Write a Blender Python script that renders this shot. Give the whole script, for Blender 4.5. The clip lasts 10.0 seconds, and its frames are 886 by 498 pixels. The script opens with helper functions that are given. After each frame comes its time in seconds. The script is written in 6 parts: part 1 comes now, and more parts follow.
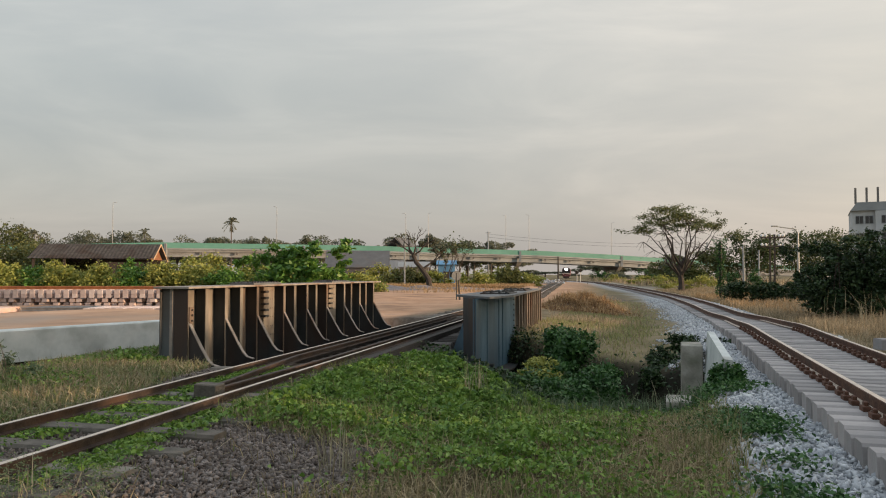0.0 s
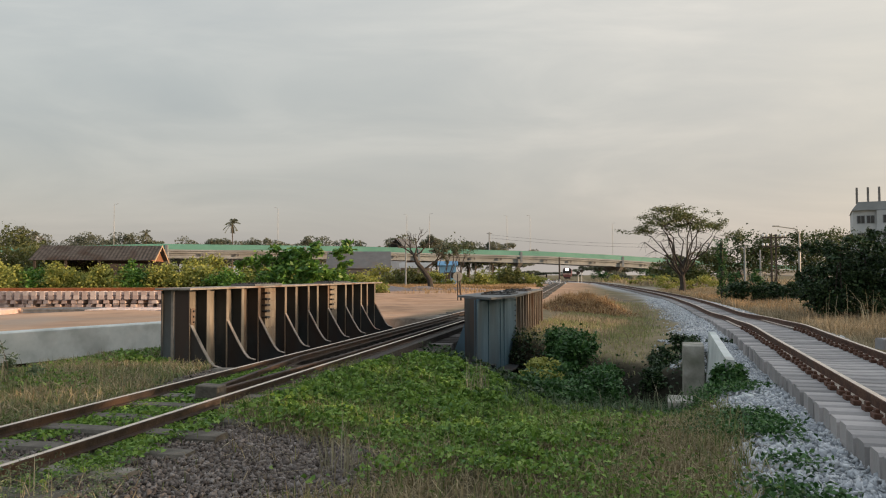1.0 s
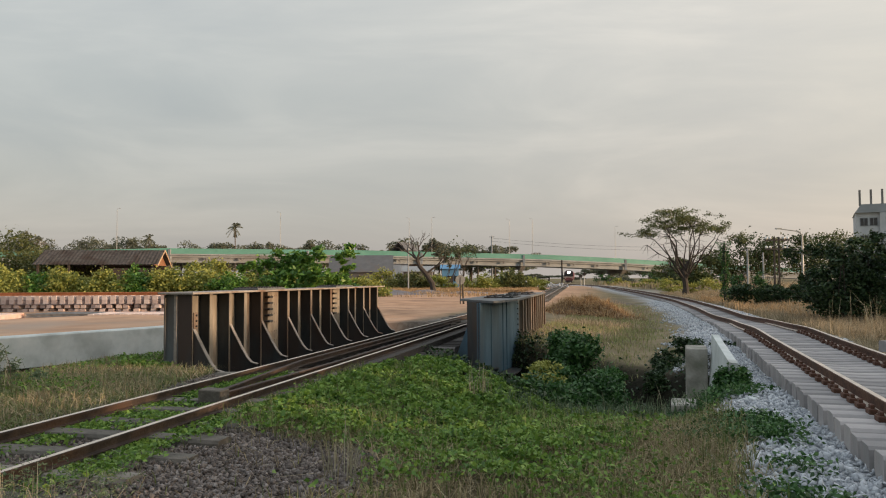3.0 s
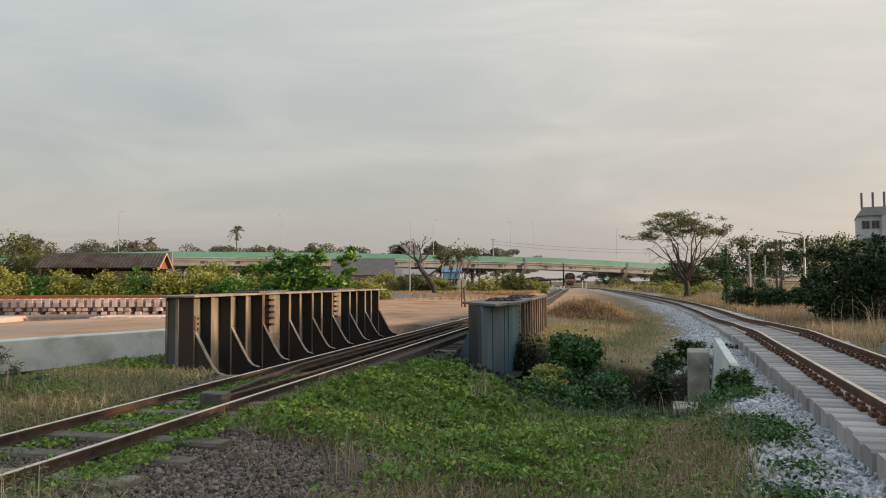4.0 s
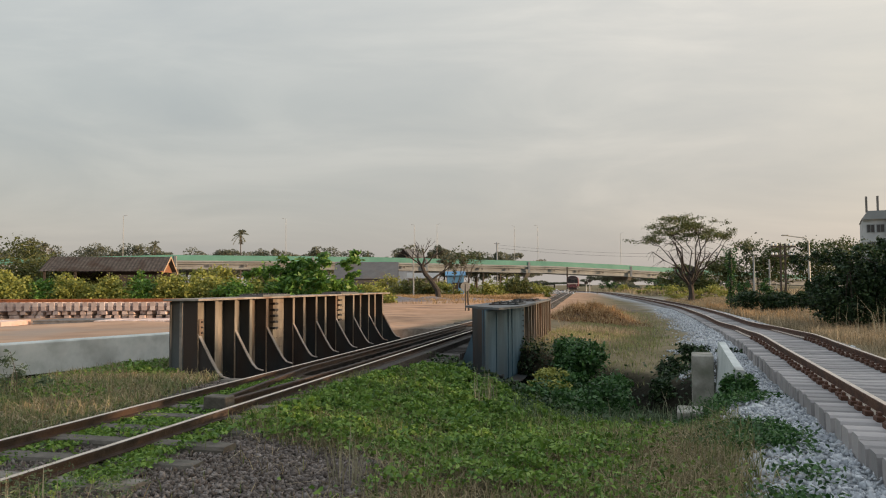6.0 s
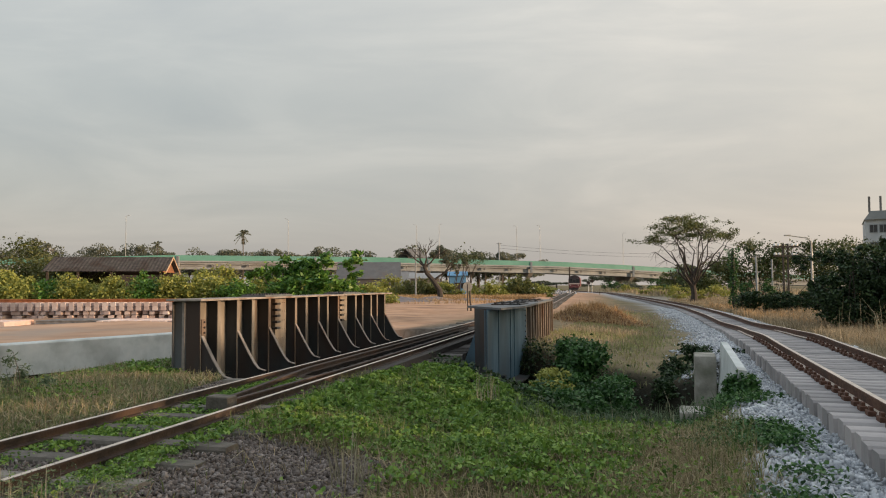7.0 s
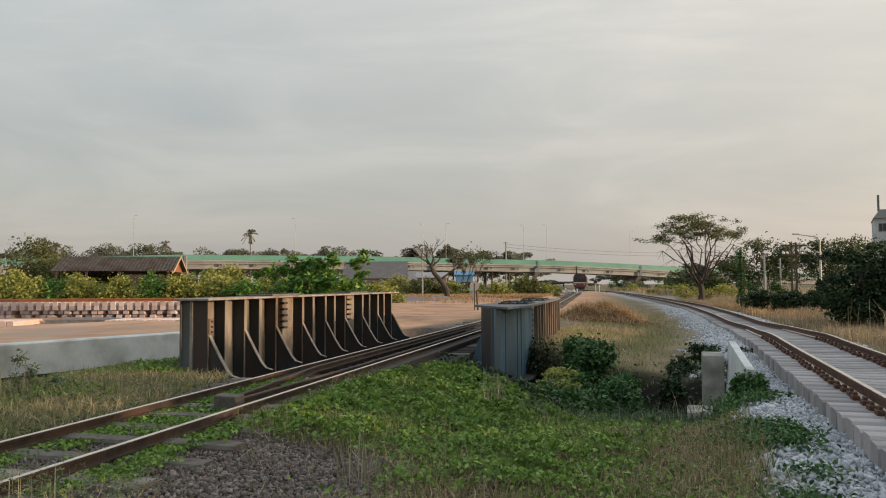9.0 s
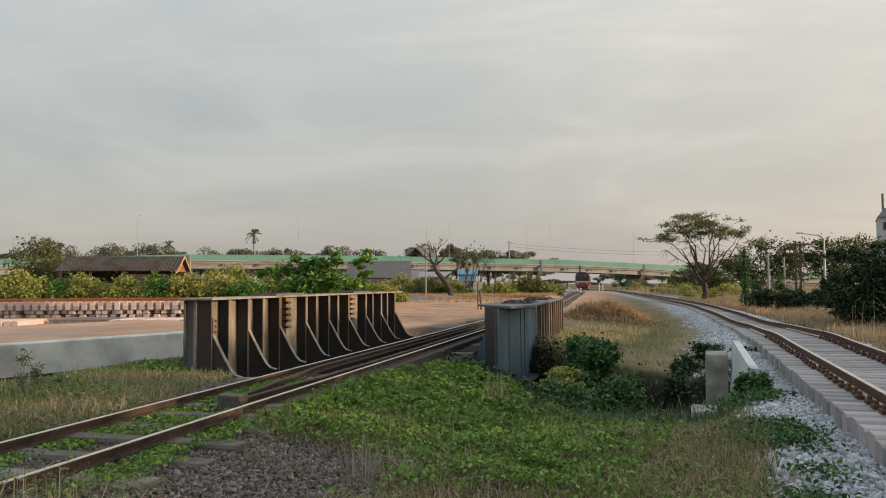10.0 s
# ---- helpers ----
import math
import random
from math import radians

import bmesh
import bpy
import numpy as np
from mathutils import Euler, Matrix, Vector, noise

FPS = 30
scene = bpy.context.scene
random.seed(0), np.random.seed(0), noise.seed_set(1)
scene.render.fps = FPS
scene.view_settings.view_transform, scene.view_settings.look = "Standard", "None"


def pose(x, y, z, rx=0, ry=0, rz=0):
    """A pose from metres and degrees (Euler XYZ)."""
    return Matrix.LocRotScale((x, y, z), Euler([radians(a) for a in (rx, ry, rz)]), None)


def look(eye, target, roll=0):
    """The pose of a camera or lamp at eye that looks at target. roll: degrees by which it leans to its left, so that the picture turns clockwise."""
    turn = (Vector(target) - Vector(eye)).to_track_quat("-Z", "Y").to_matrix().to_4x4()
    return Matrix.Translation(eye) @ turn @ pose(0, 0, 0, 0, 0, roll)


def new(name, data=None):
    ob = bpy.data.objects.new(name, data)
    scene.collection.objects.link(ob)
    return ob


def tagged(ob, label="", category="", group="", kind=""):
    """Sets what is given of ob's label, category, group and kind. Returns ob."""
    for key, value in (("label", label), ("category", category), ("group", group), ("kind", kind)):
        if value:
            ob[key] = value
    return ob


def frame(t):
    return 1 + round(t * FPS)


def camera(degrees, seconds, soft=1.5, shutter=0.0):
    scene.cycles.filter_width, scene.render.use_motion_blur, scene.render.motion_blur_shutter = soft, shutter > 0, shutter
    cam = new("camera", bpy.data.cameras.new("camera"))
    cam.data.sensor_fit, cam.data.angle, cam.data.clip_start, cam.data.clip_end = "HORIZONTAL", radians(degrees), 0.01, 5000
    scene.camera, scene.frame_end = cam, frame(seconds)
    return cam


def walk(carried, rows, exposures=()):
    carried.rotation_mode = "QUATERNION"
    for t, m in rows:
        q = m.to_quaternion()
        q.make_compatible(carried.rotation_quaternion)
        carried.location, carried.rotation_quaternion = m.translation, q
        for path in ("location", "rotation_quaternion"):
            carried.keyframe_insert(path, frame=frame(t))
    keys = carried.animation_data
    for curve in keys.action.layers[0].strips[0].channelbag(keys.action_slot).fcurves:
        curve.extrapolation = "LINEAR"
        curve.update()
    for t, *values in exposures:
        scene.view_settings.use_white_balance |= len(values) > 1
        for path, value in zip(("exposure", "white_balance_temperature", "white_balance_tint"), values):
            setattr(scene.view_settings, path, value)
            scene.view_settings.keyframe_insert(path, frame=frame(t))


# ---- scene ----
cam = camera(62.0, 10.0, soft=1.1)
walk(cam, [
    (0, pose(0, 0, 1.5, 91.976, 0.000, 0.010)),
    (0.5, pose(0, 0, 1.5, 92.015, 0.077, 0.058)),
    (1, pose(0, 0, 1.5, 92.035, 0.139, 0.104)),
    (1.5, pose(0, 0, 1.5, 92.070, 0.197, 0.143)),
    (2, pose(0, 0, 1.5, 92.122, 0.250, 0.193)),
    (2.5, pose(0, 0, 1.5, 92.209, 0.282, 0.251)),
    (4, pose(0, 0, 1.5, 92.545, 0.301, 0.415)),
    (4.5, pose(0, 0, 1.5, 92.665, 0.305, 0.505)),
    (5, pose(0, 0, 1.5, 92.752, 0.290, 0.569)),
    (5.5, pose(0, 0, 1.5, 92.814, 0.283, 0.630)),
    (7, pose(0, 0, 1.5, 92.846, 0.278, 0.872)),
    (7.5, pose(0, 0, 1.5, 92.853, 0.291, 0.977)),
    (8, pose(0, 0, 1.5, 92.845, 0.313, 1.118)),
    (8.5, pose(0, 0, 1.5, 92.828, 0.328, 1.262)),
    (9, pose(0, 0, 1.5, 92.791, 0.325, 1.399)),
    (9.5, pose(0, 0, 1.5, 92.767, 0.363, 1.536)),
    (10, pose(0, 0, 1.5, 92.745, 0.395, 1.658)),
])

# ---- light: a hazy evening, low sun on the right ----
SUN_AZ, SUN_EL = 103.0, 6.5
scene.view_settings.exposure = 0.0
world = bpy.data.worlds.new("evening_sky")
scene.world = world
world.use_nodes = True


def make_sky(nt):
    nd, ln = nt.nodes, nt.links
    bg = nd["Background"]
    sky = nd.new("ShaderNodeTexSky")
    sky.sky_type, sky.sun_disc = "NISHITA", False
    sky.sun_elevation, sky.sun_rotation = radians(SUN_EL), radians(SUN_AZ)
    sky.dust_density = 4.0
    tc = nd.new("ShaderNodeTexCoord")
    sep = nd.new("ShaderNodeSeparateXYZ")
    ln.new(tc.outputs["Generated"], sep.inputs[0])

    def ramp(fac, stops):
        r = nd.new("ShaderNodeValToRGB")
        ln.new(fac, r.inputs[0])
        while len(r.color_ramp.elements) < len(stops):
            r.color_ramp.elements.new(0.5)
        for e, (p, c) in zip(r.color_ramp.elements, stops):
            e.position, e.color = p, (*c, 1)
        return r.outputs[0]
    # the haze and cloud layer, from the horizon up
    base = ramp(sep.outputs[2], [(0.0, (0.415, 0.387, 0.365)), (0.10, (0.413, 0.402, 0.388)), (0.24, (0.437, 0.445, 0.43)), (0.36, (0.535, 0.54, 0.517)), (0.5, (0.60, 0.64, 0.67)), (1.0, (0.84, 0.92, 1.02))])
    dot = nd.new("ShaderNodeVectorMath")
    dot.operation = "DOT_PRODUCT"
    ln.new(tc.outputs["Generated"], dot.inputs[0])
    az, el = radians(76), radians(16)
    dot.inputs[1].default_value = (math.sin(az) * math.cos(el), math.cos(az) * math.cos(el), math.sin(el))
    glow = ramp(dot.outputs["Value"], [(0.0, (0, 0, 0)), (0.28, (0.042, 0.032, 0.022)), (0.62, (0.142, 0.104, 0.07)), (0.85, (0.32, 0.24, 0.15)), (1.0, (0.75, 0.55, 0.33))])
    mp = nd.new("ShaderNodeMapping")
    mp.inputs["Scale"].default_value = (1.0, 1.0, 4.5)
    mp.inputs["Rotation"].default_value = (0.0, radians(8), 0.0)
    ln.new(tc.outputs["Generated"], mp.inputs[0])
    nz = nd.new("ShaderNodeTexNoise")
    nz.inputs["Scale"].default_value, nz.inputs["Detail"].default_value, nz.inputs["Roughness"].default_value = 2.2, 7, 0.55
    nz.inputs["Distortion"].default_value = 0.6
    ln.new(mp.outputs[0], nz.inputs["Vector"])
    cl = ramp(nz.outputs["Fac"], [(0.34, (0.90, 0.915, 0.935)), (0.5, (1.0, 1.0, 1.0)), (0.66, (1.15, 1.13, 1.11))])

    def mix(kind, a, b, f=1.0):
        m = nd.new("ShaderNodeMix")
        m.data_type, m.blend_type = "RGBA", kind
        m.inputs[0].default_value = f
        ln.new(a, m.inputs[6]), ln.new(b, m.inputs[7])
        return m.outputs[2]
    col = mix("MULTIPLY", mix("ADD", base, glow), cl)
    weak = nd.new("ShaderNodeVectorMath")
    weak.operation = "SCALE"
    weak.inputs[3].default_value = 0.05
    ln.new(sky.outputs[0], weak.inputs[0])
    ln.new(mix("ADD", col, weak.outputs[0]), bg.inputs[0])
    bg.inputs[1].default_value = 1.0


make_sky(world.node_tree)
sun = new("sun", bpy.data.lights.new("sun", "SUN"))
sun.data.energy, sun.data.angle, sun.data.color = 5.0, radians(1.2), (1.0, 0.68, 0.43)
sun.matrix_world = look((0, 0, 50), (-math.sin(radians(SUN_AZ)), -math.cos(radians(SUN_AZ)), 50 - math.tan(radians(SUN_EL))))


# ---- materials ----
def mat(name, stops, scale=4.0, rough=0.8, metal=0.0, bump=0.3, bscale=None, island=0.0, coords="Object", stretch=(1, 1, 1), random_ob=0.0,
        translucent=0.0, stain=None, stain_scale=0.6, spec=0.4, attr=None):
    """A procedural surface: noise between colours, larger stains, fine relief."""
    m = bpy.data.materials.new(name)
    m.use_nodes = True
    nt = m.node_tree
    nd, ln = nt.nodes, nt.links
    b = nd["Principled BSDF"]
    tc = nd.new("ShaderNodeTexCoord")
    mp = nd.new("ShaderNodeMapping")
    mp.inputs["Scale"].default_value = stretch
    if coords == "World":
        g = nd.new("ShaderNodeNewGeometry")
        ln.new(g.outputs["Position"], mp.inputs[0])
    else:
        ln.new(tc.outputs[coords], mp.inputs[0])
    nz = nd.new("ShaderNodeTexNoise")
    nz.inputs["Scale"].default_value, nz.inputs["Detail"].default_value, nz.inputs["Roughness"].default_value = scale, 6, 0.62
    ln.new(mp.outputs[0], nz.inputs["Vector"])
    fac = nz.outputs["Fac"]
    if island or random_ob:
        if island:
            g2 = nd.new("ShaderNodeNewGeometry")
            src, amount = g2.outputs["Random Per Island"], island
        else:
            g2 = nd.new("ShaderNodeObjectInfo")
            src, amount = g2.outputs["Random"], random_ob
        mm = nd.new("ShaderNodeMix")
        mm.data_type = "FLOAT"
        mm.inputs[0].default_value = amount
        ln.new(fac, mm.inputs[2]), ln.new(src, mm.inputs[3])
        fac = mm.outputs[0]
    r = nd.new("ShaderNodeValToRGB")
    ln.new(fac, r.inputs[0])
    while len(r.color_ramp.elements) < len(stops):
        r.color_ramp.elements.new(0.5)
    for e, (p, c) in zip(r.color_ramp.elements, stops):
        e.position, e.color = p, (*c, 1)
    col = r.outputs[0]
    if stain:
        n2 = nd.new("ShaderNodeTexNoise")
        n2.inputs["Scale"].default_value, n2.inputs["Detail"].default_value = stain_scale, 4
        ln.new(mp.outputs[0], n2.inputs["Vector"])
        r2 = nd.new("ShaderNodeValToRGB")
        r2.color_ramp.elements[0].position, r2.color_ramp.elements[1].position = 0.5, 0.68
        ln.new(n2.outputs["Fac"], r2.inputs[0])
        mx = nd.new("ShaderNodeMix")
        mx.data_type = "RGBA"
        ln.new(r2.outputs[0], mx.inputs[0]), ln.new(col, mx.inputs[6])
        mx.inputs[7].default_value = (*stain, 1)
        col = mx.outputs[2]
    ln.new(col, b.inputs["Base Color"])
    b.inputs["Roughness"].default_value, b.inputs["Metallic"].default_value = rough, metal
    b.inputs["Specular IOR Level"].default_value = spec
    if bump:
        n3 = nd.new("ShaderNodeTexNoise")
        n3.inputs["Scale"].default_value, n3.inputs["Detail"].default_value = bscale or scale * 4, 5
        ln.new(mp.outputs[0], n3.inputs["Vector"])
        bp = nd.new("ShaderNodeBump")
        bp.inputs["Strength"].default_value, bp.inputs["Distance"].default_value = bump, 0.02
        ln.new(n3.outputs["Fac"], bp.inputs["Height"])
        ln.new(bp.outputs[0], b.inputs["Normal"])
    if translucent:
        tr = nd.new("ShaderNodeBsdfTranslucent")
        ln.new(col, tr.inputs[0])
        ms = nd.new("ShaderNodeMixShader")
        ms.inputs[0].default_value = translucent
        ln.new(b.outputs[0], ms.inputs[1]), ln.new(tr.outputs[0], ms.inputs[2])
        ln.new(ms.outputs[0], nd["Material Output"].inputs[0])
    return m


# blue in this grey holds the skylit shade of the box girder's side
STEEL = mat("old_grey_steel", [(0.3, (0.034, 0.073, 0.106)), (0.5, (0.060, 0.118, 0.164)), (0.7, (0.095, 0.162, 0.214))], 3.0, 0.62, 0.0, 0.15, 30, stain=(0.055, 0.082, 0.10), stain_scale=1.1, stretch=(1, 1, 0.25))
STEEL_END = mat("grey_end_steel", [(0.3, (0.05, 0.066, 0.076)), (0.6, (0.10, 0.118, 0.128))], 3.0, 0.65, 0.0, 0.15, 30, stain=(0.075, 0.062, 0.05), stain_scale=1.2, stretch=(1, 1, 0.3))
# darkened steel: shade on faces turned from the sun is in the colour
STEEL_DARK = mat("dark_shaded_steel", [(0.3, (0.016, 0.020, 0.022)), (0.6, (0.034, 0.040, 0.043)), (0.8, (0.06, 0.056, 0.052))], 3.0, 0.6, 0.0, 0.15, 30, stain=(0.04, 0.026, 0.02), stain_scale=1.3, stretch=(1, 1, 0.35))
# paler copy: sun on web and strips is in the colour, over rust
STEEL_WEB = mat("weathered_sunlit_steel", [(0.3, (0.12, 0.105, 0.085)), (0.5, (0.20, 0.175, 0.14)), (0.72, (0.30, 0.265, 0.22))], 3.0, 0.7, 0.0, 0.15, 25, stain=(0.15, 0.095, 0.062), stain_scale=1.3, stretch=(1, 1, 0.35))
# pale tone holds the light on flange edges and knee strips; rust stains
FLANGE = mat("lit_flange_steel", [(0.3, (0.17, 0.15, 0.13)), (0.6, (0.30, 0.27, 0.24))], 5, 0.7, 0, 0.2, 30, stain=(0.16, 0.09, 0.055), stain_scale=1.5)
RUST = mat("rusty_rail", [(0.3, (0.045, 0.022, 0.016)), (0.5, (0.085, 0.040, 0.027)), (0.72, (0.15, 0.08, 0.052))], 6, 0.75, 0.1, 0.35, 40, stain=(0.07, 0.045, 0.035), stain_scale=1.8)
RUST_OLD = mat("dark_old_rail", [(0.3, (0.020, 0.014, 0.012)), (0.5, (0.040, 0.028, 0.022)), (0.72, (0.075, 0.052, 0.040))], 6, 0.7, 0.1, 0.3, 40, stain=(0.06, 0.034, 0.022), stain_scale=1.8)
RAILTOP = mat("worn_rail_top", [(0.3, (0.40, 0.34, 0.28)), (0.6, (0.58, 0.51, 0.43))], 5, 0.45, 0.15, 0.05, 40)
CONC = mat("pale_concrete", [(0.3, (0.40, 0.445, 0.44)), (0.5, (0.51, 0.555, 0.55)), (0.7, (0.59, 0.62, 0.61))], 2.5, 0.85, 0, 0.12, 30, stain=(0.30, 0.32, 0.31), stain_scale=0.8)
CONC_OLD = mat("weathered_concrete", [(0.3, (0.20, 0.195, 0.17)), (0.5, (0.30, 0.29, 0.255)), (0.7, (0.40, 0.39, 0.35))], 4, 0.9, 0, 0.3, 30, stain=(0.13, 0.135, 0.10), stain_scale=1.2)
SLEEPER_NEW = mat("new_concrete_sleeper", [(0.3, (0.22, 0.215, 0.215)), (0.55, (0.31, 0.30, 0.298)), (0.75, (0.40, 0.38, 0.372))], 5, 0.85, 0, 0.2, 40, random_ob=0.45, stain=(0.29, 0.23, 0.22), stain_scale=1.0)
SLEEPER_PINK = mat("pinkish_new_sleeper", [(0.3, (0.42, 0.33, 0.30)), (0.55, (0.56, 0.46, 0.42)), (0.75, (0.66, 0.57, 0.53))], 5, 0.85, 0, 0.1, 30, random_ob=0.4, stain=(0.50, 0.30, 0.22), stain_scale=1.5)
SLEEPER_OLD = mat("old_grey_sleeper", [(0.3, (0.07, 0.064, 0.054)), (0.5, (0.13, 0.12, 0.103)), (0.72, (0.21, 0.195, 0.168))], 7, 0.9, 0, 0.5, 30, random_ob=0.4, stain=(0.09, 0.075, 0.06))
TIE = mat("bridge_timber", [(0.3, (0.03, 0.026, 0.023)), (0.55, (0.07, 0.063, 0.057)), (0.75, (0.16, 0.15, 0.14))], 9, 0.9, 0, 0.5, 30, random_ob=0.5, stretch=(0.3, 3, 3))
CLIP = mat("rusty_clip", [(0.3, (0.05, 0.025, 0.018)), (0.7, (0.12, 0.055, 0.032))], 20, 0.8, 0, 0.3)
LEAF = mat("creeper_leaf", [(0.15, (0.018, 0.054, 0.010)), (0.36, (0.092, 0.190, 0.030)), (0.64, (0.180, 0.30, 0.052)), (0.97, (0.27, 0.36, 0.10))], 1.1, 0.55, 0, 0, island=0.55, coords="World", translucent=0.25)
LEAF_DARK = mat("dark_bush_leaf", [(0.15, (0.008, 0.030, 0.010)), (0.45, (0.032, 0.098, 0.024)), (0.9, (0.09, 0.19, 0.048))], 0.8, 0.5, 0, 0, island=0.5, coords="World", translucent=0.2)
# darker leaf; on the ditch banks it stands in for deep shade
LEAF_SHADE = mat("dark_shaded_leaf", [(0.15, (0.007, 0.020, 0.009)), (0.5, (0.022, 0.052, 0.017)), (0.92, (0.07, 0.115, 0.034))], 0.8, 0.5, 0, 0, island=0.5, coords="World", translucent=0.15)
LEAF_BIG = mat("bright_bush_leaf", [(0.15, (0.035, 0.10, 0.016)), (0.5, (0.09, 0.21, 0.033)), (0.9, (0.19, 0.31, 0.06))], 0.8, 0.5, 0, 0, island=0.6, coords="World", translucent=0.3)
LEAF_YELLOW = mat("yellowing_hedge_leaf", [(0.15, (0.15, 0.19, 0.04)), (0.45, (0.25, 0.275, 0.062)), (0.75, (0.33, 0.335, 0.085)), (0.95, (0.40, 0.36, 0.12))], 0.35, 0.6, 0, 0, island=0.35, coords="World", translucent=0.3)
LEAF_TREE = mat("tree_crown_leaf", [(0.15, (0.022, 0.042, 0.012)), (0.5, (0.045, 0.072, 0.022)), (0.9, (0.095, 0.11, 0.042))], 0.5, 0.6, 0, 0, island=0.5, coords="World", translucent=0.25)
LEAF_OLIVE = mat("olive_crown_leaf", [(0.15, (0.05, 0.065, 0.02)), (0.5, (0.095, 0.115, 0.035)), (0.9, (0.17, 0.175, 0.065))], 0.5, 0.6, 0, 0, island=0.5, coords="World", translucent=0.3)
# distance haze is put into this paler, greyer leaf colour
LEAF_FAR = mat("haze_tinted_foliage", [(0.15, (0.10, 0.115, 0.085)), (0.5, (0.155, 0.168, 0.12)), (0.9, (0.23, 0.23, 0.16))], 0.12, 0.9, 0, 0, island=0.4, coords="World", spec=0.1, translucent=0.45)
GRASS_DRY = mat("dry_grass", [(0.15, (0.16, 0.135, 0.085)), (0.45, (0.29, 0.24, 0.155)), (0.75, (0.42, 0.345, 0.23)), (0.95, (0.55, 0.48, 0.36))], 0.6, 0.8, 0, 0, island=0.6, coords="World", translucent=0.3)
GRASS_ORANGE = mat("sunburnt_grass", [(0.15, (0.22, 0.145, 0.075)), (0.5, (0.38, 0.255, 0.13)), (0.9, (0.54, 0.40, 0.23))], 0.4, 0.8, 0, 0, island=0.6, coords="World", translucent=0.3)
GRASS_GREEN = mat("mixed_green_grass", [(0.12, (0.06, 0.10, 0.03)), (0.45, (0.12, 0.165, 0.05)), (0.7, (0.21, 0.225, 0.095)), (0.95, (0.36, 0.32, 0.19))], 0.6, 0.7, 0, 0, island=0.6, coords="World", translucent=0.3)
GRASS_STRAW = mat("matted_straw", [(0.12, (0.13, 0.105, 0.058)), (0.45, (0.26, 0.215, 0.125)), (0.7, (0.38, 0.32, 0.195)), (0.95, (0.54, 0.47, 0.32))], 0.8, 0.8, 0, 0, island=0.6, coords="World", translucent=0.25)
GRASS_PALE = mat("bleached_stalk", [(0.12, (0.16, 0.155, 0.10)), (0.5, (0.27, 0.255, 0.175)), (0.9, (0.42, 0.395, 0.29))], 0.6, 0.7, 0, 0, island=0.6, coords="World", translucent=0.3)
GRASS_TALL = mat("grey_green_tall_grass", [(0.12, (0.05, 0.085, 0.045)), (0.5, (0.10, 0.15, 0.08)), (0.9, (0.20, 0.24, 0.14))], 0.6, 0.7, 0, 0, island=0.6, coords="World", translucent=0.3)
GRASS_FIELD = mat("olive_field_grass", [(0.12, (0.11, 0.16, 0.05)), (0.42, (0.23, 0.26, 0.105)), (0.65, (0.36, 0.33, 0.165)), (0.95, (0.52, 0.45, 0.27))], 0.25, 0.8, 0, 0, island=0.4, coords="World", translucent=0.3)
BARK = mat("grey_bark", [(0.3, (0.05, 0.04, 0.032)), (0.6, (0.11, 0.092, 0.075))], 8, 0.9, 0, 0.6, 25)
BARK_DARK = mat("dark_bark", [(0.3, (0.028, 0.024, 0.02)), (0.6, (0.06, 0.05, 0.042))], 8, 0.9, 0, 0.6, 25)
STONE_WHITE = mat("white_ballast_stone", [(0.1, (0.24, 0.265, 0.29)), (0.45, (0.38, 0.41, 0.44)), (0.9, (0.56, 0.58, 0.60))], 6, 0.85, 0, 0.2, 60, island=0.7, coords="World")
STONE_BROWN = mat("brown_ballast_stone", [(0.1, (0.055, 0.045, 0.040)), (0.45, (0.12, 0.102, 0.09)), (0.75, (0.175, 0.153, 0.14)), (0.97, (0.31, 0.285, 0.265))], 6, 0.9, 0, 0.3, 60, island=0.75, coords="World")
GREEN_PAINT = mat("green_parapet_paint", [(0.3, (0.075, 0.22, 0.18)), (0.7, (0.11, 0.28, 0.235))], 0.2, 0.7, 0, 0.0)
CONC_FAR = mat("overpass_concrete", [(0.3, (0.21, 0.232, 0.245)), (0.7, (0.30, 0.325, 0.338))], 0.25, 0.9, 0, 0.0, stain=(0.20, 0.21, 0.215), stain_scale=0.1)
CONC_PIER = mat("pier_concrete", [(0.3, (0.13, 0.125, 0.115)), (0.7, (0.20, 0.19, 0.175))], 0.3, 0.9, 0, 0.0)
GALV = mat("grey_lamp_post", [(0.3, (0.30, 0.31, 0.30)), (0.7, (0.42, 0.42, 0.40))], 3, 0.6, 0.2, 0)
DARKPOLE = mat("dark_pole_steel", [(0.3, (0.022, 0.02, 0.02)), (0.7, (0.05, 0.045, 0.04))], 5, 0.7, 0.2, 0.1)


# ---- mesh helpers ----
def thing(name, label, category, group="", kind="", m=None):
    ob = new(name)
    ob.empty_display_size = 0.3
    if m is not None:
        ob.matrix_world = m
    return tagged(ob, label, category, group, kind)


def part(name, bm, material, parent=None, label="", smooth=False):
    """Links a bmesh or a mesh as one object under a thing or part."""
    if isinstance(bm, bpy.types.Mesh):
        me = bm
    else:
        me = bpy.data.meshes.new(name)
        bm.normal_update()
        bm.to_mesh(me)
        bm.free()
    if material and not me.materials:
        me.materials.append(material)
    if smooth:
        me.shade_smooth()
    ob = new(name, me)
    ob.parent = parent
    if label:
        ob["label"] = label
    return ob


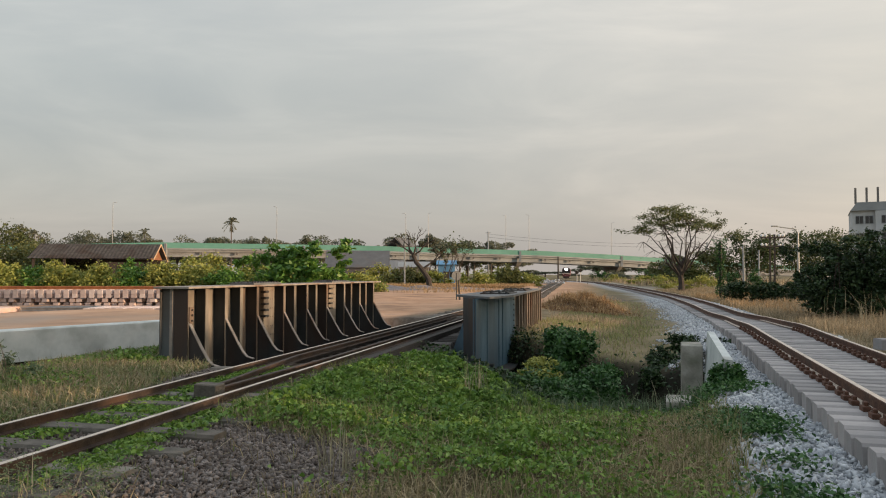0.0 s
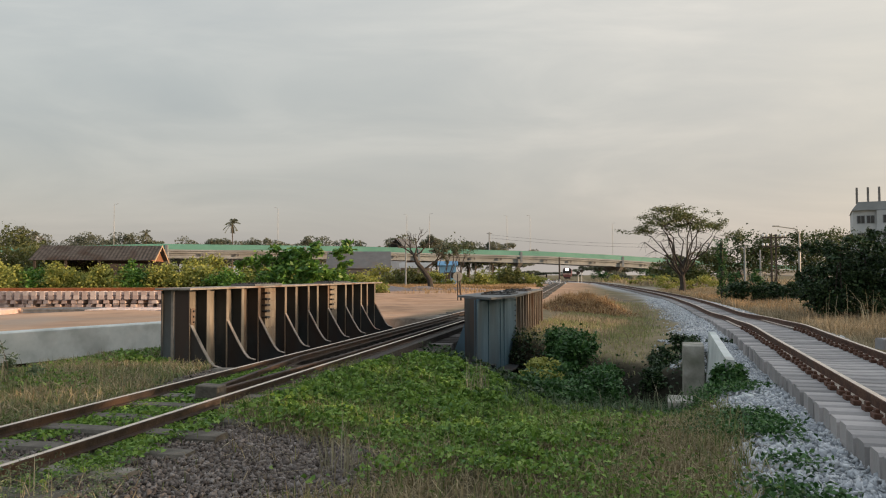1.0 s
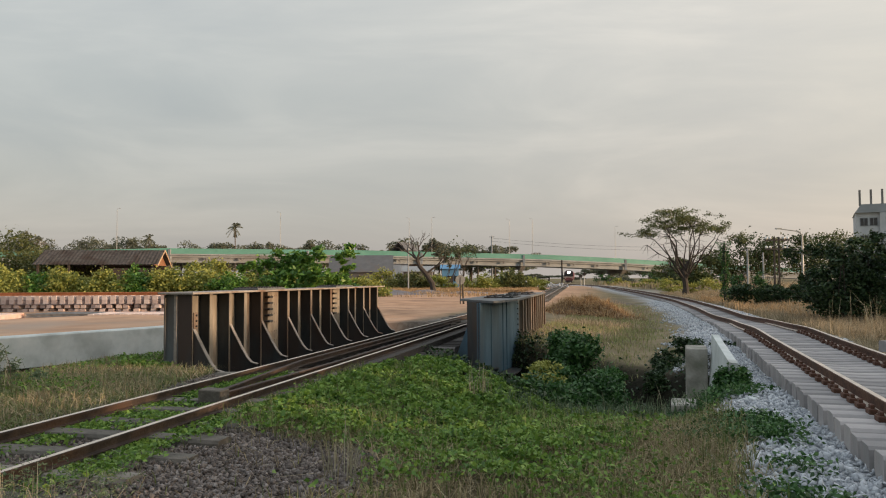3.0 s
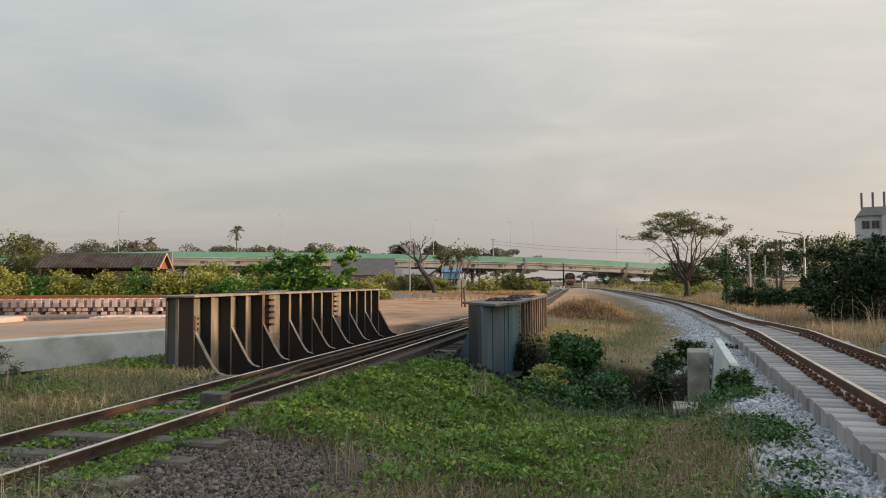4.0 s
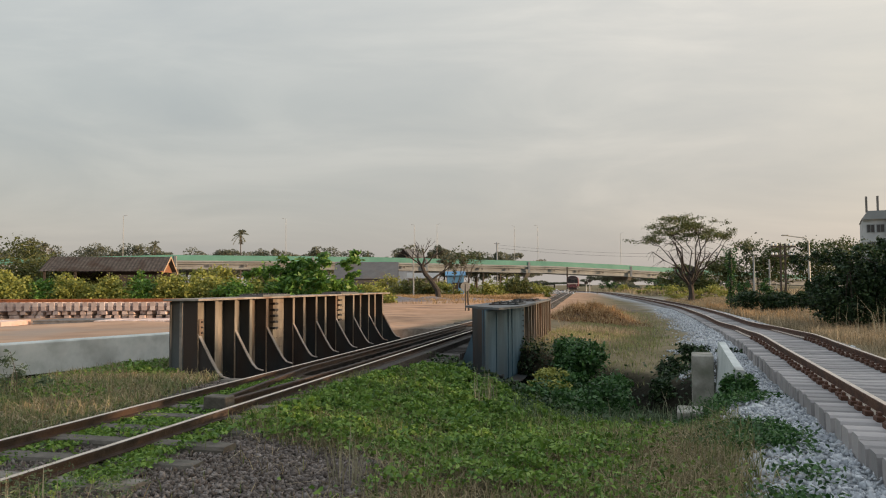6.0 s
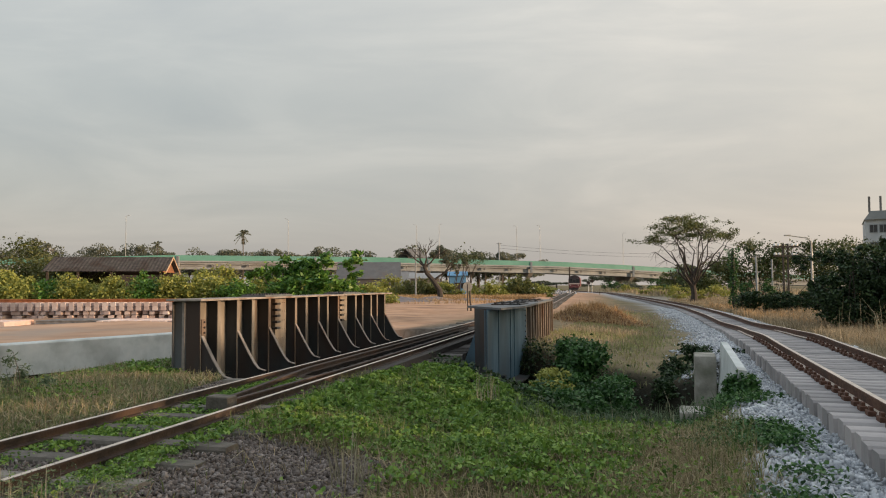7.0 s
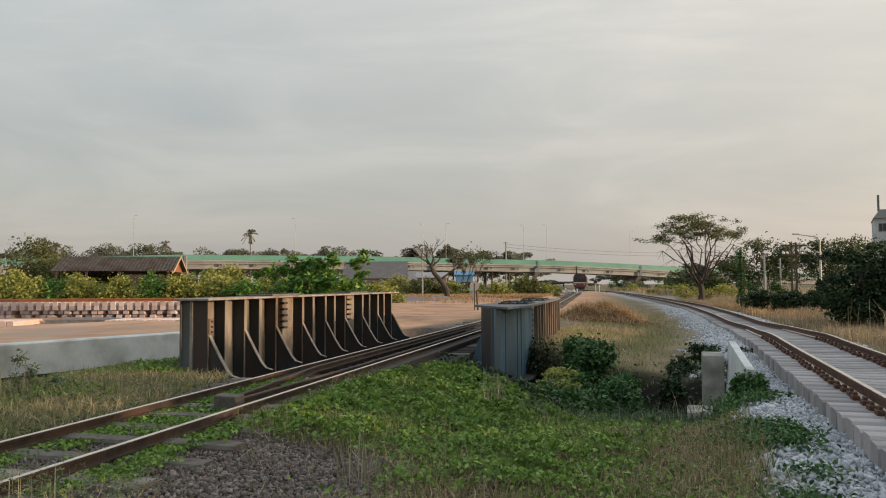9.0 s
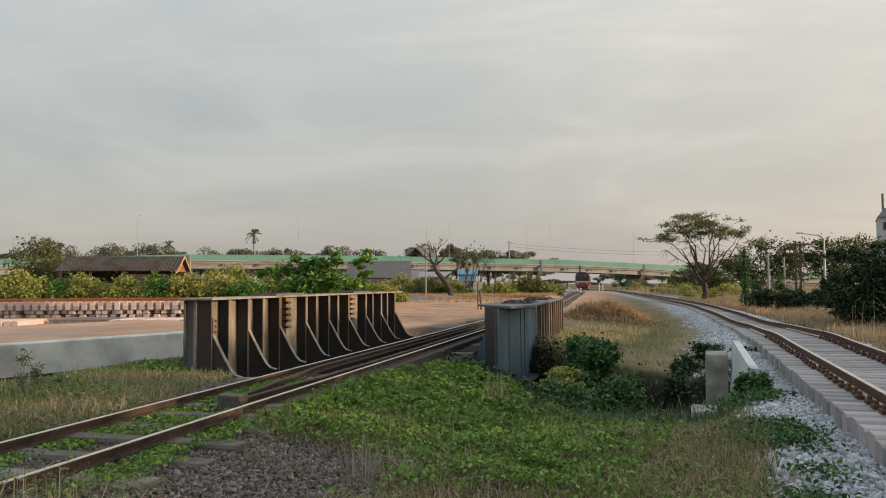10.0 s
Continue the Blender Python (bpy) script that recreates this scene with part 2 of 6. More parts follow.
def bm_box(*boxes, bevel=0.0, bm=None):
    """Boxes (x0, y0, z0, x1, y1, z1), with bevelled edges."""
    bm = bm or bmesh.new()
    for x0, y0, z0, x1, y1, z1 in boxes:
        geo = bmesh.ops.create_cube(bm, size=1.0, matrix=Matrix.Translation(((x0 + x1) / 2, (y0 + y1) / 2, (z0 + z1) / 2)) @ Matrix.Diagonal((abs(x1 - x0), abs(y1 - y0), abs(z1 - z0), 1)))
        if bevel:
            es = list({e for v in geo["verts"] for e in v.link_edges})
            bmesh.ops.bevel(bm, geom=es, offset=bevel, segments=1, affect="EDGES")
    return bm


def bm_prism(outline, z0, z1, bm=None, m=None):
    """A flat outline (x, y) extruded from z0 to z1, moved by m."""
    bm = bm or bmesh.new()
    m = m or Matrix()
    lo = [bm.verts.new(m @ Vector((x, y, z0))) for x, y in outline]
    hi = [bm.verts.new(m @ Vector((x, y, z1))) for x, y in outline]
    n = len(outline)
    bm.faces.new(lo[::-1]), bm.faces.new(hi)
    for i in range(n):
        bm.faces.new((lo[i], lo[(i + 1) % n], hi[(i + 1) % n], hi[i]))
    bmesh.ops.recalc_face_normals(bm, faces=bm.faces)
    return bm


def bm_tube(points, radii, sides=7, bm=None, cap=True):
    """A tapered round limb through the points."""
    bm = bm or bmesh.new()
    pts = [Vector(p) for p in points]
    rings = []
    for i, p in enumerate(pts):
        d = (pts[min(i + 1, len(pts) - 1)] - pts[max(i - 1, 0)]).normalized()
        u = d.orthogonal().normalized() if abs(d.z) < 0.95 else Vector((1, 0, 0)).cross(d).normalized()
        v = d.cross(u)
        rings.append([bm.verts.new(p + radii[i] * (math.cos(k * math.tau / sides) * u + math.sin(k * math.tau / sides) * v)) for k in range(sides)])
    for a, b in zip(rings, rings[1:]):
        # match the rings so that the skin does not twist
        k0 = min(range(sides), key=lambda k: (b[k].co - a[0].co).length)
        for k in range(sides):
            bm.faces.new((a[k], a[(k + 1) % sides], b[(k + 1 + k0) % sides], b[(k + k0) % sides]))
    if cap:
        bm.faces.new(rings[0][::-1]), bm.faces.new(rings[-1])
    return bm


def bm_sweep(profile, path, bm=None, close=True):
    """A profile (offset to the right, height) swept along a level path of (x, y, z)."""
    bm = bm or bmesh.new()
    path = [Vector(p) for p in path]
    rings = []
    for i, p in enumerate(path):
        d = path[min(i + 1, len(path) - 1)] - path[max(i - 1, 0)]
        d.z = 0
        d.normalize()
        r = Vector((d.y, -d.x, 0))
        rings.append([bm.verts.new(p + r * a + Vector((0, 0, h))) for a, h in profile])
    n = len(profile)
    for a, b in zip(rings, rings[1:]):
        for k in range(n):
            bm.faces.new((a[k], a[(k + 1) % n], b[(k + 1) % n], b[k]))
    if close:
        bm.faces.new(rings[0]), bm.faces.new(rings[-1][::-1])
    bmesh.ops.recalc_face_normals(bm, faces=bm.faces)
    return bm


def np_mesh(name, V, F, material):
    """A mesh from arrays of corners and of faces with a fixed number of corners."""
    me = bpy.data.meshes.new(name)
    n, k = F.shape
    me.vertices.add(len(V))
    me.vertices.foreach_set("co", np.ascontiguousarray(V, np.float32).ravel())
    me.loops.add(n * k)
    me.loops.foreach_set("vertex_index", np.ascontiguousarray(F, np.int32).ravel())
    me.polygons.add(n)
    me.polygons.foreach_set("loop_start", np.arange(0, n * k, k, dtype=np.int32))
    me.update(calc_edges=True)
    me.validate()
    if material:
        me.materials.append(material)
    return me


RNG = np.random.default_rng(7)


def unit(v):
    return v / np.maximum(np.linalg.norm(v, axis=1, keepdims=True), 1e-9)


def leaf_mesh(name, C, size, material, up=0.3, droop=0.25, slim=0.6):
    """Small pointed leaves, folded along the rib, at the centres C."""
    n = len(C)
    size = np.broadcast_to(size, n) * RNG.uniform(0.6, 1.35, n)
    d = unit(RNG.normal(size=(n, 3)) * np.array([1, 1, 0.55]) + np.array([0, 0, -droop]))
    nrm = unit(RNG.normal(size=(n, 3)) + np.array([0, 0, up * 3]))
    side = unit(np.cross(d, nrm))
    nrm = np.cross(side, d)
    s = size[:, None]
    V = np.stack([C - d * s * 0.5, C + side * s * slim * 0.5 + nrm * s * 0.10 - d * s * 0.05, C + d * s * 0.5 - nrm * s * 0.12, C - side * s * slim * 0.5 + nrm * s * 0.10 - d * s * 0.05], 1).reshape(-1, 3)
    return np_mesh(name, V, np.arange(4 * n).reshape(n, 4), material)


def blade_mesh(name, C, height, width, material, lean=0.35):
    """Grass blades: bent, tapering, two segments each."""
    n = len(C)
    h = (np.broadcast_to(height, n) * RNG.uniform(0.5, 1.4, n))[:, None]
    w = (np.broadcast_to(width, n) * RNG.uniform(0.7, 1.3, n))[:, None]
    a = RNG.uniform(0, math.tau, n)
    side = np.stack([np.cos(a), np.sin(a), np.zeros(n)], 1)
    b = RNG.uniform(0, math.tau, n)
    k = np.abs(RNG.normal(0, lean, n))[:, None]
    out = np.stack([np.cos(b), np.sin(b), np.zeros(n)], 1) * k
    up = np.array([0, 0, 1.0])
    mid = C + h * (0.55 * up + 0.3 * out)
    tip = C + h * (up * np.maximum(0.25, 1.0 - 0.35 * k) + 1.0 * out)
    V = np.stack([C - side * w / 2, C + side * w / 2, mid + side * w * 0.4, mid - side * w * 0.4, tip + side * w * 0.08, tip - side * w * 0.08], 1).reshape(-1, 3)
    i = np.arange(n)[:, None] * 6
    F = np.concatenate([i + np.array([0, 1, 2, 3]), i + np.array([3, 2, 4, 5])])
    return np_mesh(name, V, F, material)


def stone_mesh(name, C, size, material):
    """Broken stones: jittered octahedra with cut corners."""
    n = len(C)
    base = np.array([[1, 0, 0], [0, 1, 0], [-1, 0, 0], [0, -1, 0], [0.25, 0.2, 0.8], [-0.3, -0.1, -0.7], [-0.4, 0.3, 0.7]], float)
    tri = np.array([[0, 1, 4], [1, 6, 4], [1, 2, 6], [2, 3, 6], [3, 4, 6], [3, 0, 4], [1, 0, 5], [2, 1, 5], [3, 2, 5], [0, 3, 5]])
    s = (np.broadcast_to(size, n) * RNG.uniform(0.55, 1.45, n))[:, None, None]
    P = base[None] * RNG.uniform(0.5, 1.3, (n, 7, 3)) * RNG.uniform(0.45, 1.3, (n, 1, 3))
    q = unit(RNG.normal(size=(n, 4)))
    w, x, y, z = q.T
    R = np.stack([1 - 2 * (y * y + z * z), 2 * (x * y - z * w), 2 * (x * z + y * w), 2 * (x * y + z * w), 1 - 2 * (x * x + z * z), 2 * (y * z - x * w), 2 * (x * z - y * w), 2 * (y * z + x * w), 1 - 2 * (x * x + y * y)], 1).reshape(n, 3, 3)
    V = (np.einsum("nij,nkj->nki", R, P) * s * 0.5 + C[:, None]).reshape(-1, 3)
    return np_mesh(name, V, (np.arange(n)[:, None, None] * 7 + tri[None]).reshape(-1, 3), material)


def in_blob(n, centre, radii, hollow=0.45):
    """Points in an ellipsoid, mostly towards its skin."""
    u = unit(RNG.normal(size=(n, 3)))
    r = RNG.uniform(hollow ** 3, 1, n)[:, None] ** (1 / 3)
    return np.asarray(centre) + u * r * np.asarray(radii)


# ---- the lie of the land ----
TH, PH = radians(12.6), radians(16.6)     # headings of the old and the new track


def on_old(a, s):
    """World x, y from metres right of the eye and metres ahead along the old track."""
    return a * math.cos(TH) + s * math.sin(TH), -a * math.sin(TH) + s * math.cos(TH)


def old_as(x, y):
    return x * math.cos(TH) - y * math.sin(TH), x * math.sin(TH) + y * math.cos(TH)


def new_as(x, y):
    return x * math.cos(PH) - y * math.sin(PH), x * math.sin(PH) + y * math.cos(PH)


def smooth(e0, e1, v):
    t = np.clip((v - e0) / (e1 - e0), 0, 1)
    return t * t * (3 - 2 * t)


def far_from(line, x, y):
    """Distance of points from a polyline."""
    best = np.full(np.shape(x), 1e9)
    for (x0, y0), (x1, y1) in zip(line, line[1:]):
        dx, dy = x1 - x0, y1 - y0
        t = np.clip(((x - x0) * dx + (y - y0) * dy) / (dx * dx + dy * dy), 0, 1)
        best = np.minimum(best, np.hypot(x - x0 - t * dx, y - y0 - t * dy))
    return best


def wavy(x, y, s=1.0):
    """Cheap rolling unevenness, about -1 to 1."""
    return (np.sin(x * 1.7 * s + 1.3 * np.sin(y * 0.9 * s)) + np.sin(y * 2.1 * s + 1.7 * np.sin(x * 1.1 * s + 2)) + 0.6 * np.sin((x + y) * 3.9 * s + 1)) / 2.6


DITCH = [(-40, 8.5), (-12, 10.6), (-8.6, 13.0), (-6.5, 17.2), (-3.2, 18.0), (-0.2, 16.6), (1.9, 14.2), (3.1, 11.9), (5.0, 11.6), (9, 11.3), (30, 9)]
OLD_C = -4.62
NEW_LINE = [(0.90, -5.0), (2.78, 1.26), (4.49, 7.0), (6.46, 13.7), (7.72, 18.1), (9.4, 23.4), (10.75, 28.8), (12.0, 33.8), (13.4, 40), (15.3, 49), (18.0, 65), (20.3, 80), (22.6, 96), (25.5, 117), (28.0, 142), (27.5, 180), (16, 260), (-24, 400)]


def old_centre(s):
    """The old track's middle line, metres right of the eye, s metres ahead."""
    k = min(max(0.0, s - 30.0), 19.0)
    return OLD_C - 1.13e-3 * k * k - 0.043 * max(0.0, s - 49.0)


def catmull(line, n=8):
    out = []
    for i in range(len(line) - 1):
        p0, p1, p2, p3 = (np.array(line[max(0, min(len(line) - 1, j))], float) for j in (i - 1, i, i + 1, i + 2))
        for t in np.arange(n) / n:
            out.append(0.5 * (2 * p1 + (p2 - p0) * t + (2 * p0 - 5 * p1 + 4 * p2 - p3) * t * t + (3 * p1 - p0 - 3 * p2 + p3) * t ** 3))
    return out + [np.array(line[-1], float)]


NEW_PATH = catmull(NEW_LINE)
OLD_PATH = [on_old(old_centre(s), s) for s in np.concatenate([np.arange(-4, 34, 1.0), np.arange(34, 420, 6.0)])]


def ground_z(x, y):
    x, y = np.asarray(x, float), np.asarray(y, float)
    near = 1 - smooth(30, 70, np.hypot(x, y))
    z = 0.045 * wavy(x, y, 0.55) * near - 0.02
    a, s = old_as(x, y)
    d_old, d_new = np.abs(a - OLD_C), far_from(NEW_LINE, x, y)
    # green slope falling to the ditch, right of the old track
    z = z - 0.34 * smooth(6.0, 10.0, y) * smooth(-3.0, -0.5, a) * (1 - smooth(15, 19, y)) * smooth(1.2, 2.4, d_new)
    # old ballast bed, new ballast bank
    z = np.where(d_old < 3.0, z * smooth(1.2, 3.0, d_old) + (1 - smooth(1.0, 2.6, d_old)) * 0.05, z)
    z = z - 0.20 * smooth(17, 28, y) * (1 - smooth(75, 120, y)) * (1 - smooth(3.0, 5.5, d_new))
    z = z + (0.10 - 0.23 * smooth(15.5, 27, y) - z) * (1 - smooth(1.35, 2.1, d_new)) * (1 - smooth(75, 120, y))
    # sand yard beyond the bridge
    z = z + 0.10 * smooth(19, 24, y) * (1 - smooth(-2.2, -0.8, a - OLD_C)) * near
    # ditch
    d = far_from(DITCH, x, y) + 0.25 * wavy(x, y, 0.9)
    z = z - 2.3 * (1 - smooth(0.8, 2.4, d))
    z = np.minimum(z, np.where(far_from([(-8.6, 15.3), (-4.6, 21.6)], x, y) < 1.3, -0.6, 9.0))
    z = np.minimum(z, np.where((s > 10.5) & (s < 23.2) & (a > -7.7) & (a < -5.6) | (s > 11.3) & (s < 23.2) & (a > -7.7) & (a < -3.3), -0.35 - 0.8 * smooth(11.0, 13.0, s), 9.0))
    # grassy hump before the concrete beam
    z = z + 0.08 * np.exp(-(((x + 5.0) / 1.4) ** 2 + ((y - 10.4) / 1.4) ** 2))
    # field between the tracks lies a little low
    z = z - 0.10 * smooth(17, 20, y) * smooth(2.0, 3.5, a - OLD_C) * smooth(1.8, 3.0, d_new) * (1 - smooth(40, 60, y))
    return z


def scatter(n, x0, x1, y0, y1, keep):
    """Random spots on the ground of a stretch, where keep(x, y) is above a random number."""
    x, y = RNG.uniform(x0, x1, n), RNG.uniform(y0, y1, n)
    ok = RNG.uniform(0, 1, n) < keep(x, y)
    x, y = x[ok], y[ok]
    return np.stack([x, y, ground_z(x, y)], 1)


def build_ground():
    def axis(lo, hi, step, far, n):
        core = np.arange(lo, hi + 1e-6, step)
        g = np.geomspace(1, far, n) - 1 + step
        return np.concatenate([lo - g[::-1], core, hi + g])
    xs, ys = axis(-13, 13, 0.17, 2600, 30), axis(0, 27, 0.17, 3200, 34)
    X, Y = np.meshgrid(xs, ys)
    x, y = X.ravel(), Y.ravel()
    z = ground_z(x, y)
    ny, nx = X.shape
    i = (np.arange(ny - 1)[:, None] * nx + np.arange(nx - 1)[None]).ravel()
    me = np_mesh("ground", np.stack([x, y, z], 1), np.stack([i, i + 1, i + nx + 1, i + nx], 1), None)
    me.materials.clear()
    a, s = old_as(x, y)
    d_old, d_new = np.abs(a - OLD_C), far_from(NEW_LINE, x, y)
    rough = 0.5 * wavy(x, y, 0.6)
    sand = smooth(19.5, 21.5, y + rough) * (1 - smooth(-2.4 + 0, -1.0, a - OLD_C + rough)) * (1 - smooth(120, 170, y)) * smooth(-75, -60, x)
    sand = np.maximum(sand, smooth(26, 40, y) * (1 - smooth(3.0, 7.0, np.abs(a - OLD_C + 3))) * (1 - smooth(120, 170, y)))
    sand = np.maximum(sand, smooth(15, 17, y) * smooth(9.0, 11.0, -x))
    grey = (1 - smooth(1.45, 2.1, d_new + 0.4 * rough))
    brown = (1 - smooth(1.6, 2.7, d_old + 0.6 * rough)) * (1 - smooth(24, 32, y)) 
    brown = np.maximum(brown, smooth(17, 22, y) * smooth(2.4, 3.1, d_new + rough) * (1 - smooth(3.6, 5.4, d_new + rough)) * (1 - smooth(45, 70, y)) * (a > OLD_C))
    # near-black mud: the shade of the ditch hollow is in its colour
    shaded_mud = 1 - smooth(2.1, 2.9, far_from(DITCH, x, y) + 0.3 * rough)
    # darkened soil paints shade into the gaps below the creeper
    shaded_soil = smooth(0.8, 1.4, a - OLD_C) * (1 - smooth(1.6, 2.8, x)) * smooth(4.4, 6.4, y + rough) * (1 - smooth(13, 15, y)) * (1 - 0.9 * brown)
    for nm, v in (("shaded_soil", shaded_soil), ("sand", sand), ("grey", grey), ("brown", brown), ("shaded_mud", shaded_mud)):
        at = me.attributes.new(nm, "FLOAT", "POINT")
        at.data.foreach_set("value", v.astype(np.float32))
    m = bpy.data.materials.new("ground_soil")
    m.use_nodes = True
    nd, ln = m.node_tree.nodes, m.node_tree.links
    b = nd["Principled BSDF"]
    b.inputs["Roughness"].default_value, b.inputs["Specular IOR Level"].default_value = 0.95, 0.1
    g = nd.new("ShaderNodeNewGeometry")

    def noisy(scale, stops, detail=7):
        n = nd.new("ShaderNodeTexNoise")
        n.inputs["Scale"].default_value, n.inputs["Detail"].default_value, n.inputs["Roughness"].default_value = scale, detail, 0.65
        ln.new(g.outputs["Position"], n.inputs["Vector"])
        r = nd.new("ShaderNodeValToRGB")
        ln.new(n.outputs["Fac"], r.inputs[0])
        while len(r.color_ramp.elements) < len(stops):
            r.color_ramp.elements.new(0.5)
        for e, (p, c) in zip(r.color_ramp.elements, stops):
            e.position, e.color = p, (*c, 1)
        return r.outputs[0]
    col = noisy(0.5, [(0.3, (0.085, 0.085, 0.045)), (0.45, (0.15, 0.13, 0.075)), (0.6, (0.22, 0.18, 0.115)), (0.75, (0.13, 0.135, 0.065))])
    for nm, scale, stops in (("shaded_soil", 3.0, [(0.3, (0.022, 0.020, 0.012)), (0.5, (0.045, 0.040, 0.024)), (0.75, (0.085, 0.072, 0.042))]),
                             ("sand", 0.35, [(0.3, (0.22, 0.145, 0.105)), (0.45, (0.38, 0.235, 0.15)), (0.58, (0.50, 0.32, 0.21)), (0.75, (0.30, 0.225, 0.18))]),
                             ("brown", 6.0, [(0.3, (0.07, 0.058, 0.048)), (0.5, (0.13, 0.11, 0.09)), (0.7, (0.20, 0.175, 0.15))]),
                             ("grey", 9.0, [(0.3, (0.20, 0.215, 0.23)), (0.5, (0.34, 0.36, 0.38)), (0.7, (0.48, 0.50, 0.52))]),
                             ("shaded_mud", 2.0, [(0.3, (0.010, 0.011, 0.008)), (0.6, (0.025, 0.024, 0.017)), (0.8, (0.045, 0.042, 0.03))])):
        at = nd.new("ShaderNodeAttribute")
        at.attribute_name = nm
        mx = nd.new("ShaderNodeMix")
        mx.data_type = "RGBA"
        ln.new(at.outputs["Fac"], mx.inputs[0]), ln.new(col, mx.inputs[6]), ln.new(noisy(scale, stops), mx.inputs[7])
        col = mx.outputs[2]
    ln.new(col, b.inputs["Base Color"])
    n = nd.new("ShaderNodeTexNoise")
    n.inputs["Scale"].default_value, n.inputs["Detail"].default_value = 7.0, 8
    ln.new(g.outputs["Position"], n.inputs["Vector"])
    bp = nd.new("ShaderNodeBump")
    bp.inputs["Strength"].default_value, bp.inputs["Distance"].default_value = 0.6, 0.06
    ln.new(n.outputs["Fac"], bp.inputs["Height"]), ln.new(bp.outputs[0], b.inputs["Normal"])
    me.materials.append(m)
    ob = part("ground", me, m)
    tagged(ob, "uneven earth with sand, dry grass and gravel along the railway", "ground", kind="structure")


build_ground()


# ---- tracks ----
RAIL = [(-0.055, 0), (0.055, 0), (0.055, 0.012), (0.009, 0.028), (0.009, 0.095), (0.032, 0.105), (0.032, 0.135), (0.026, 0.14), (-0.026, 0.14), (-0.032, 0.135), (-0.032, 0.105), (-0.009, 0.095), (-0.009, 0.028), (-0.055, 0.012)]


def rail_mesh(path, side=None, tall=1.0):
    """A rail along the path of its foot; the running face is worn bright."""
    bm = bm_sweep([(u, h * tall) for u, h in RAIL], path)
    me = bpy.data.meshes.new("rail")
    bm.normal_update()
    for f in bm.faces:
        top = f.normal.z > 0.9 and all(v.co.z > p_low(path) + 0.12 * tall for v in f.verts)
        f.material_index = 1 if top else 0
    bm.to_mesh(me)
    bm.free()
    me.materials.append(side or RUST), me.materials.append(RAILTOP)
    return me


def p_low(path):
    return min(p[2] for p in path)


def beside(path, off, z):
    """A path beside a level path; z a number or a function of x, y."""
    out = []
    for i, p in enumerate(path):
        q, r = path[max(i - 1, 0)], path[min(i + 1, len(path) - 1)]
        dx, dy = r[0] - q[0], r[1] - q[1]
        n = math.hypot(dx, dy)
        x, y = p[0] + off * dy / n, p[1] - off * dx / n
        out.append((x, y, z(x, y) if callable(z) else z))
    return out


def sleeper_mesh(name, length, wide, high, material, waist=0.0):
    """A concrete or timber sleeper, its top edges chamfered, its middle slightly waisted."""
    bm = bmesh.new()
    c = 0.025
    prof = [(-wide / 2, 0), (wide / 2, 0), (wide / 2 - 0.008, high - c), (wide / 2 - c - 0.006, high), (-wide / 2 + c + 0.006, high), (-wide / 2 + 0.008, high - c)]
    xs = [(-length / 2, 1.0, 0.0), (-length / 4, 1.0, 0.0), (0, 1.0, waist), (length / 4, 1.0, 0.0), (length / 2, 1.0, 0.0)]
    rings = [[bm.verts.new((x, u * k, h - (w if h > high / 2 else 0))) for u, h in prof] for x, k, w in xs]
    for a, b in zip(rings, rings[1:]):
        for k in range(6):
            bm.faces.new((a[k], a[(k + 1) % 6], b[(k + 1) % 6], b[k]))
    bm.faces.new(rings[0]), bm.faces.new(rings[-1][::-1])
    bmesh.ops.recalc_face_normals(bm, faces=bm.faces)
    me = bpy.data.meshes.new(name)
    bm.to_mesh(me)
    bm.free()
    me.materials.append(material)
    return me


def along(path, step, start=0.0, stop=1e9):
    """Places (x, y, heading) at even steps along a path."""
    d, nxt, out = 0.0, start, []
    for p, q in zip(path, path[1:]):
        L = math.hypot(q[0] - p[0], q[1] - p[1])
        while nxt <= d + L and nxt <= stop:
            t = (nxt - d) / L
            out.append((p[0] + t * (q[0] - p[0]), p[1] + t * (q[1] - p[1]), math.degrees(math.atan2(p[0] - q[0], q[1] - p[1]))))
            nxt += step
        d += L
    return out


def placed(ob, parent, m):
    ob.parent = parent
    ob.matrix_basis = m
    return ob


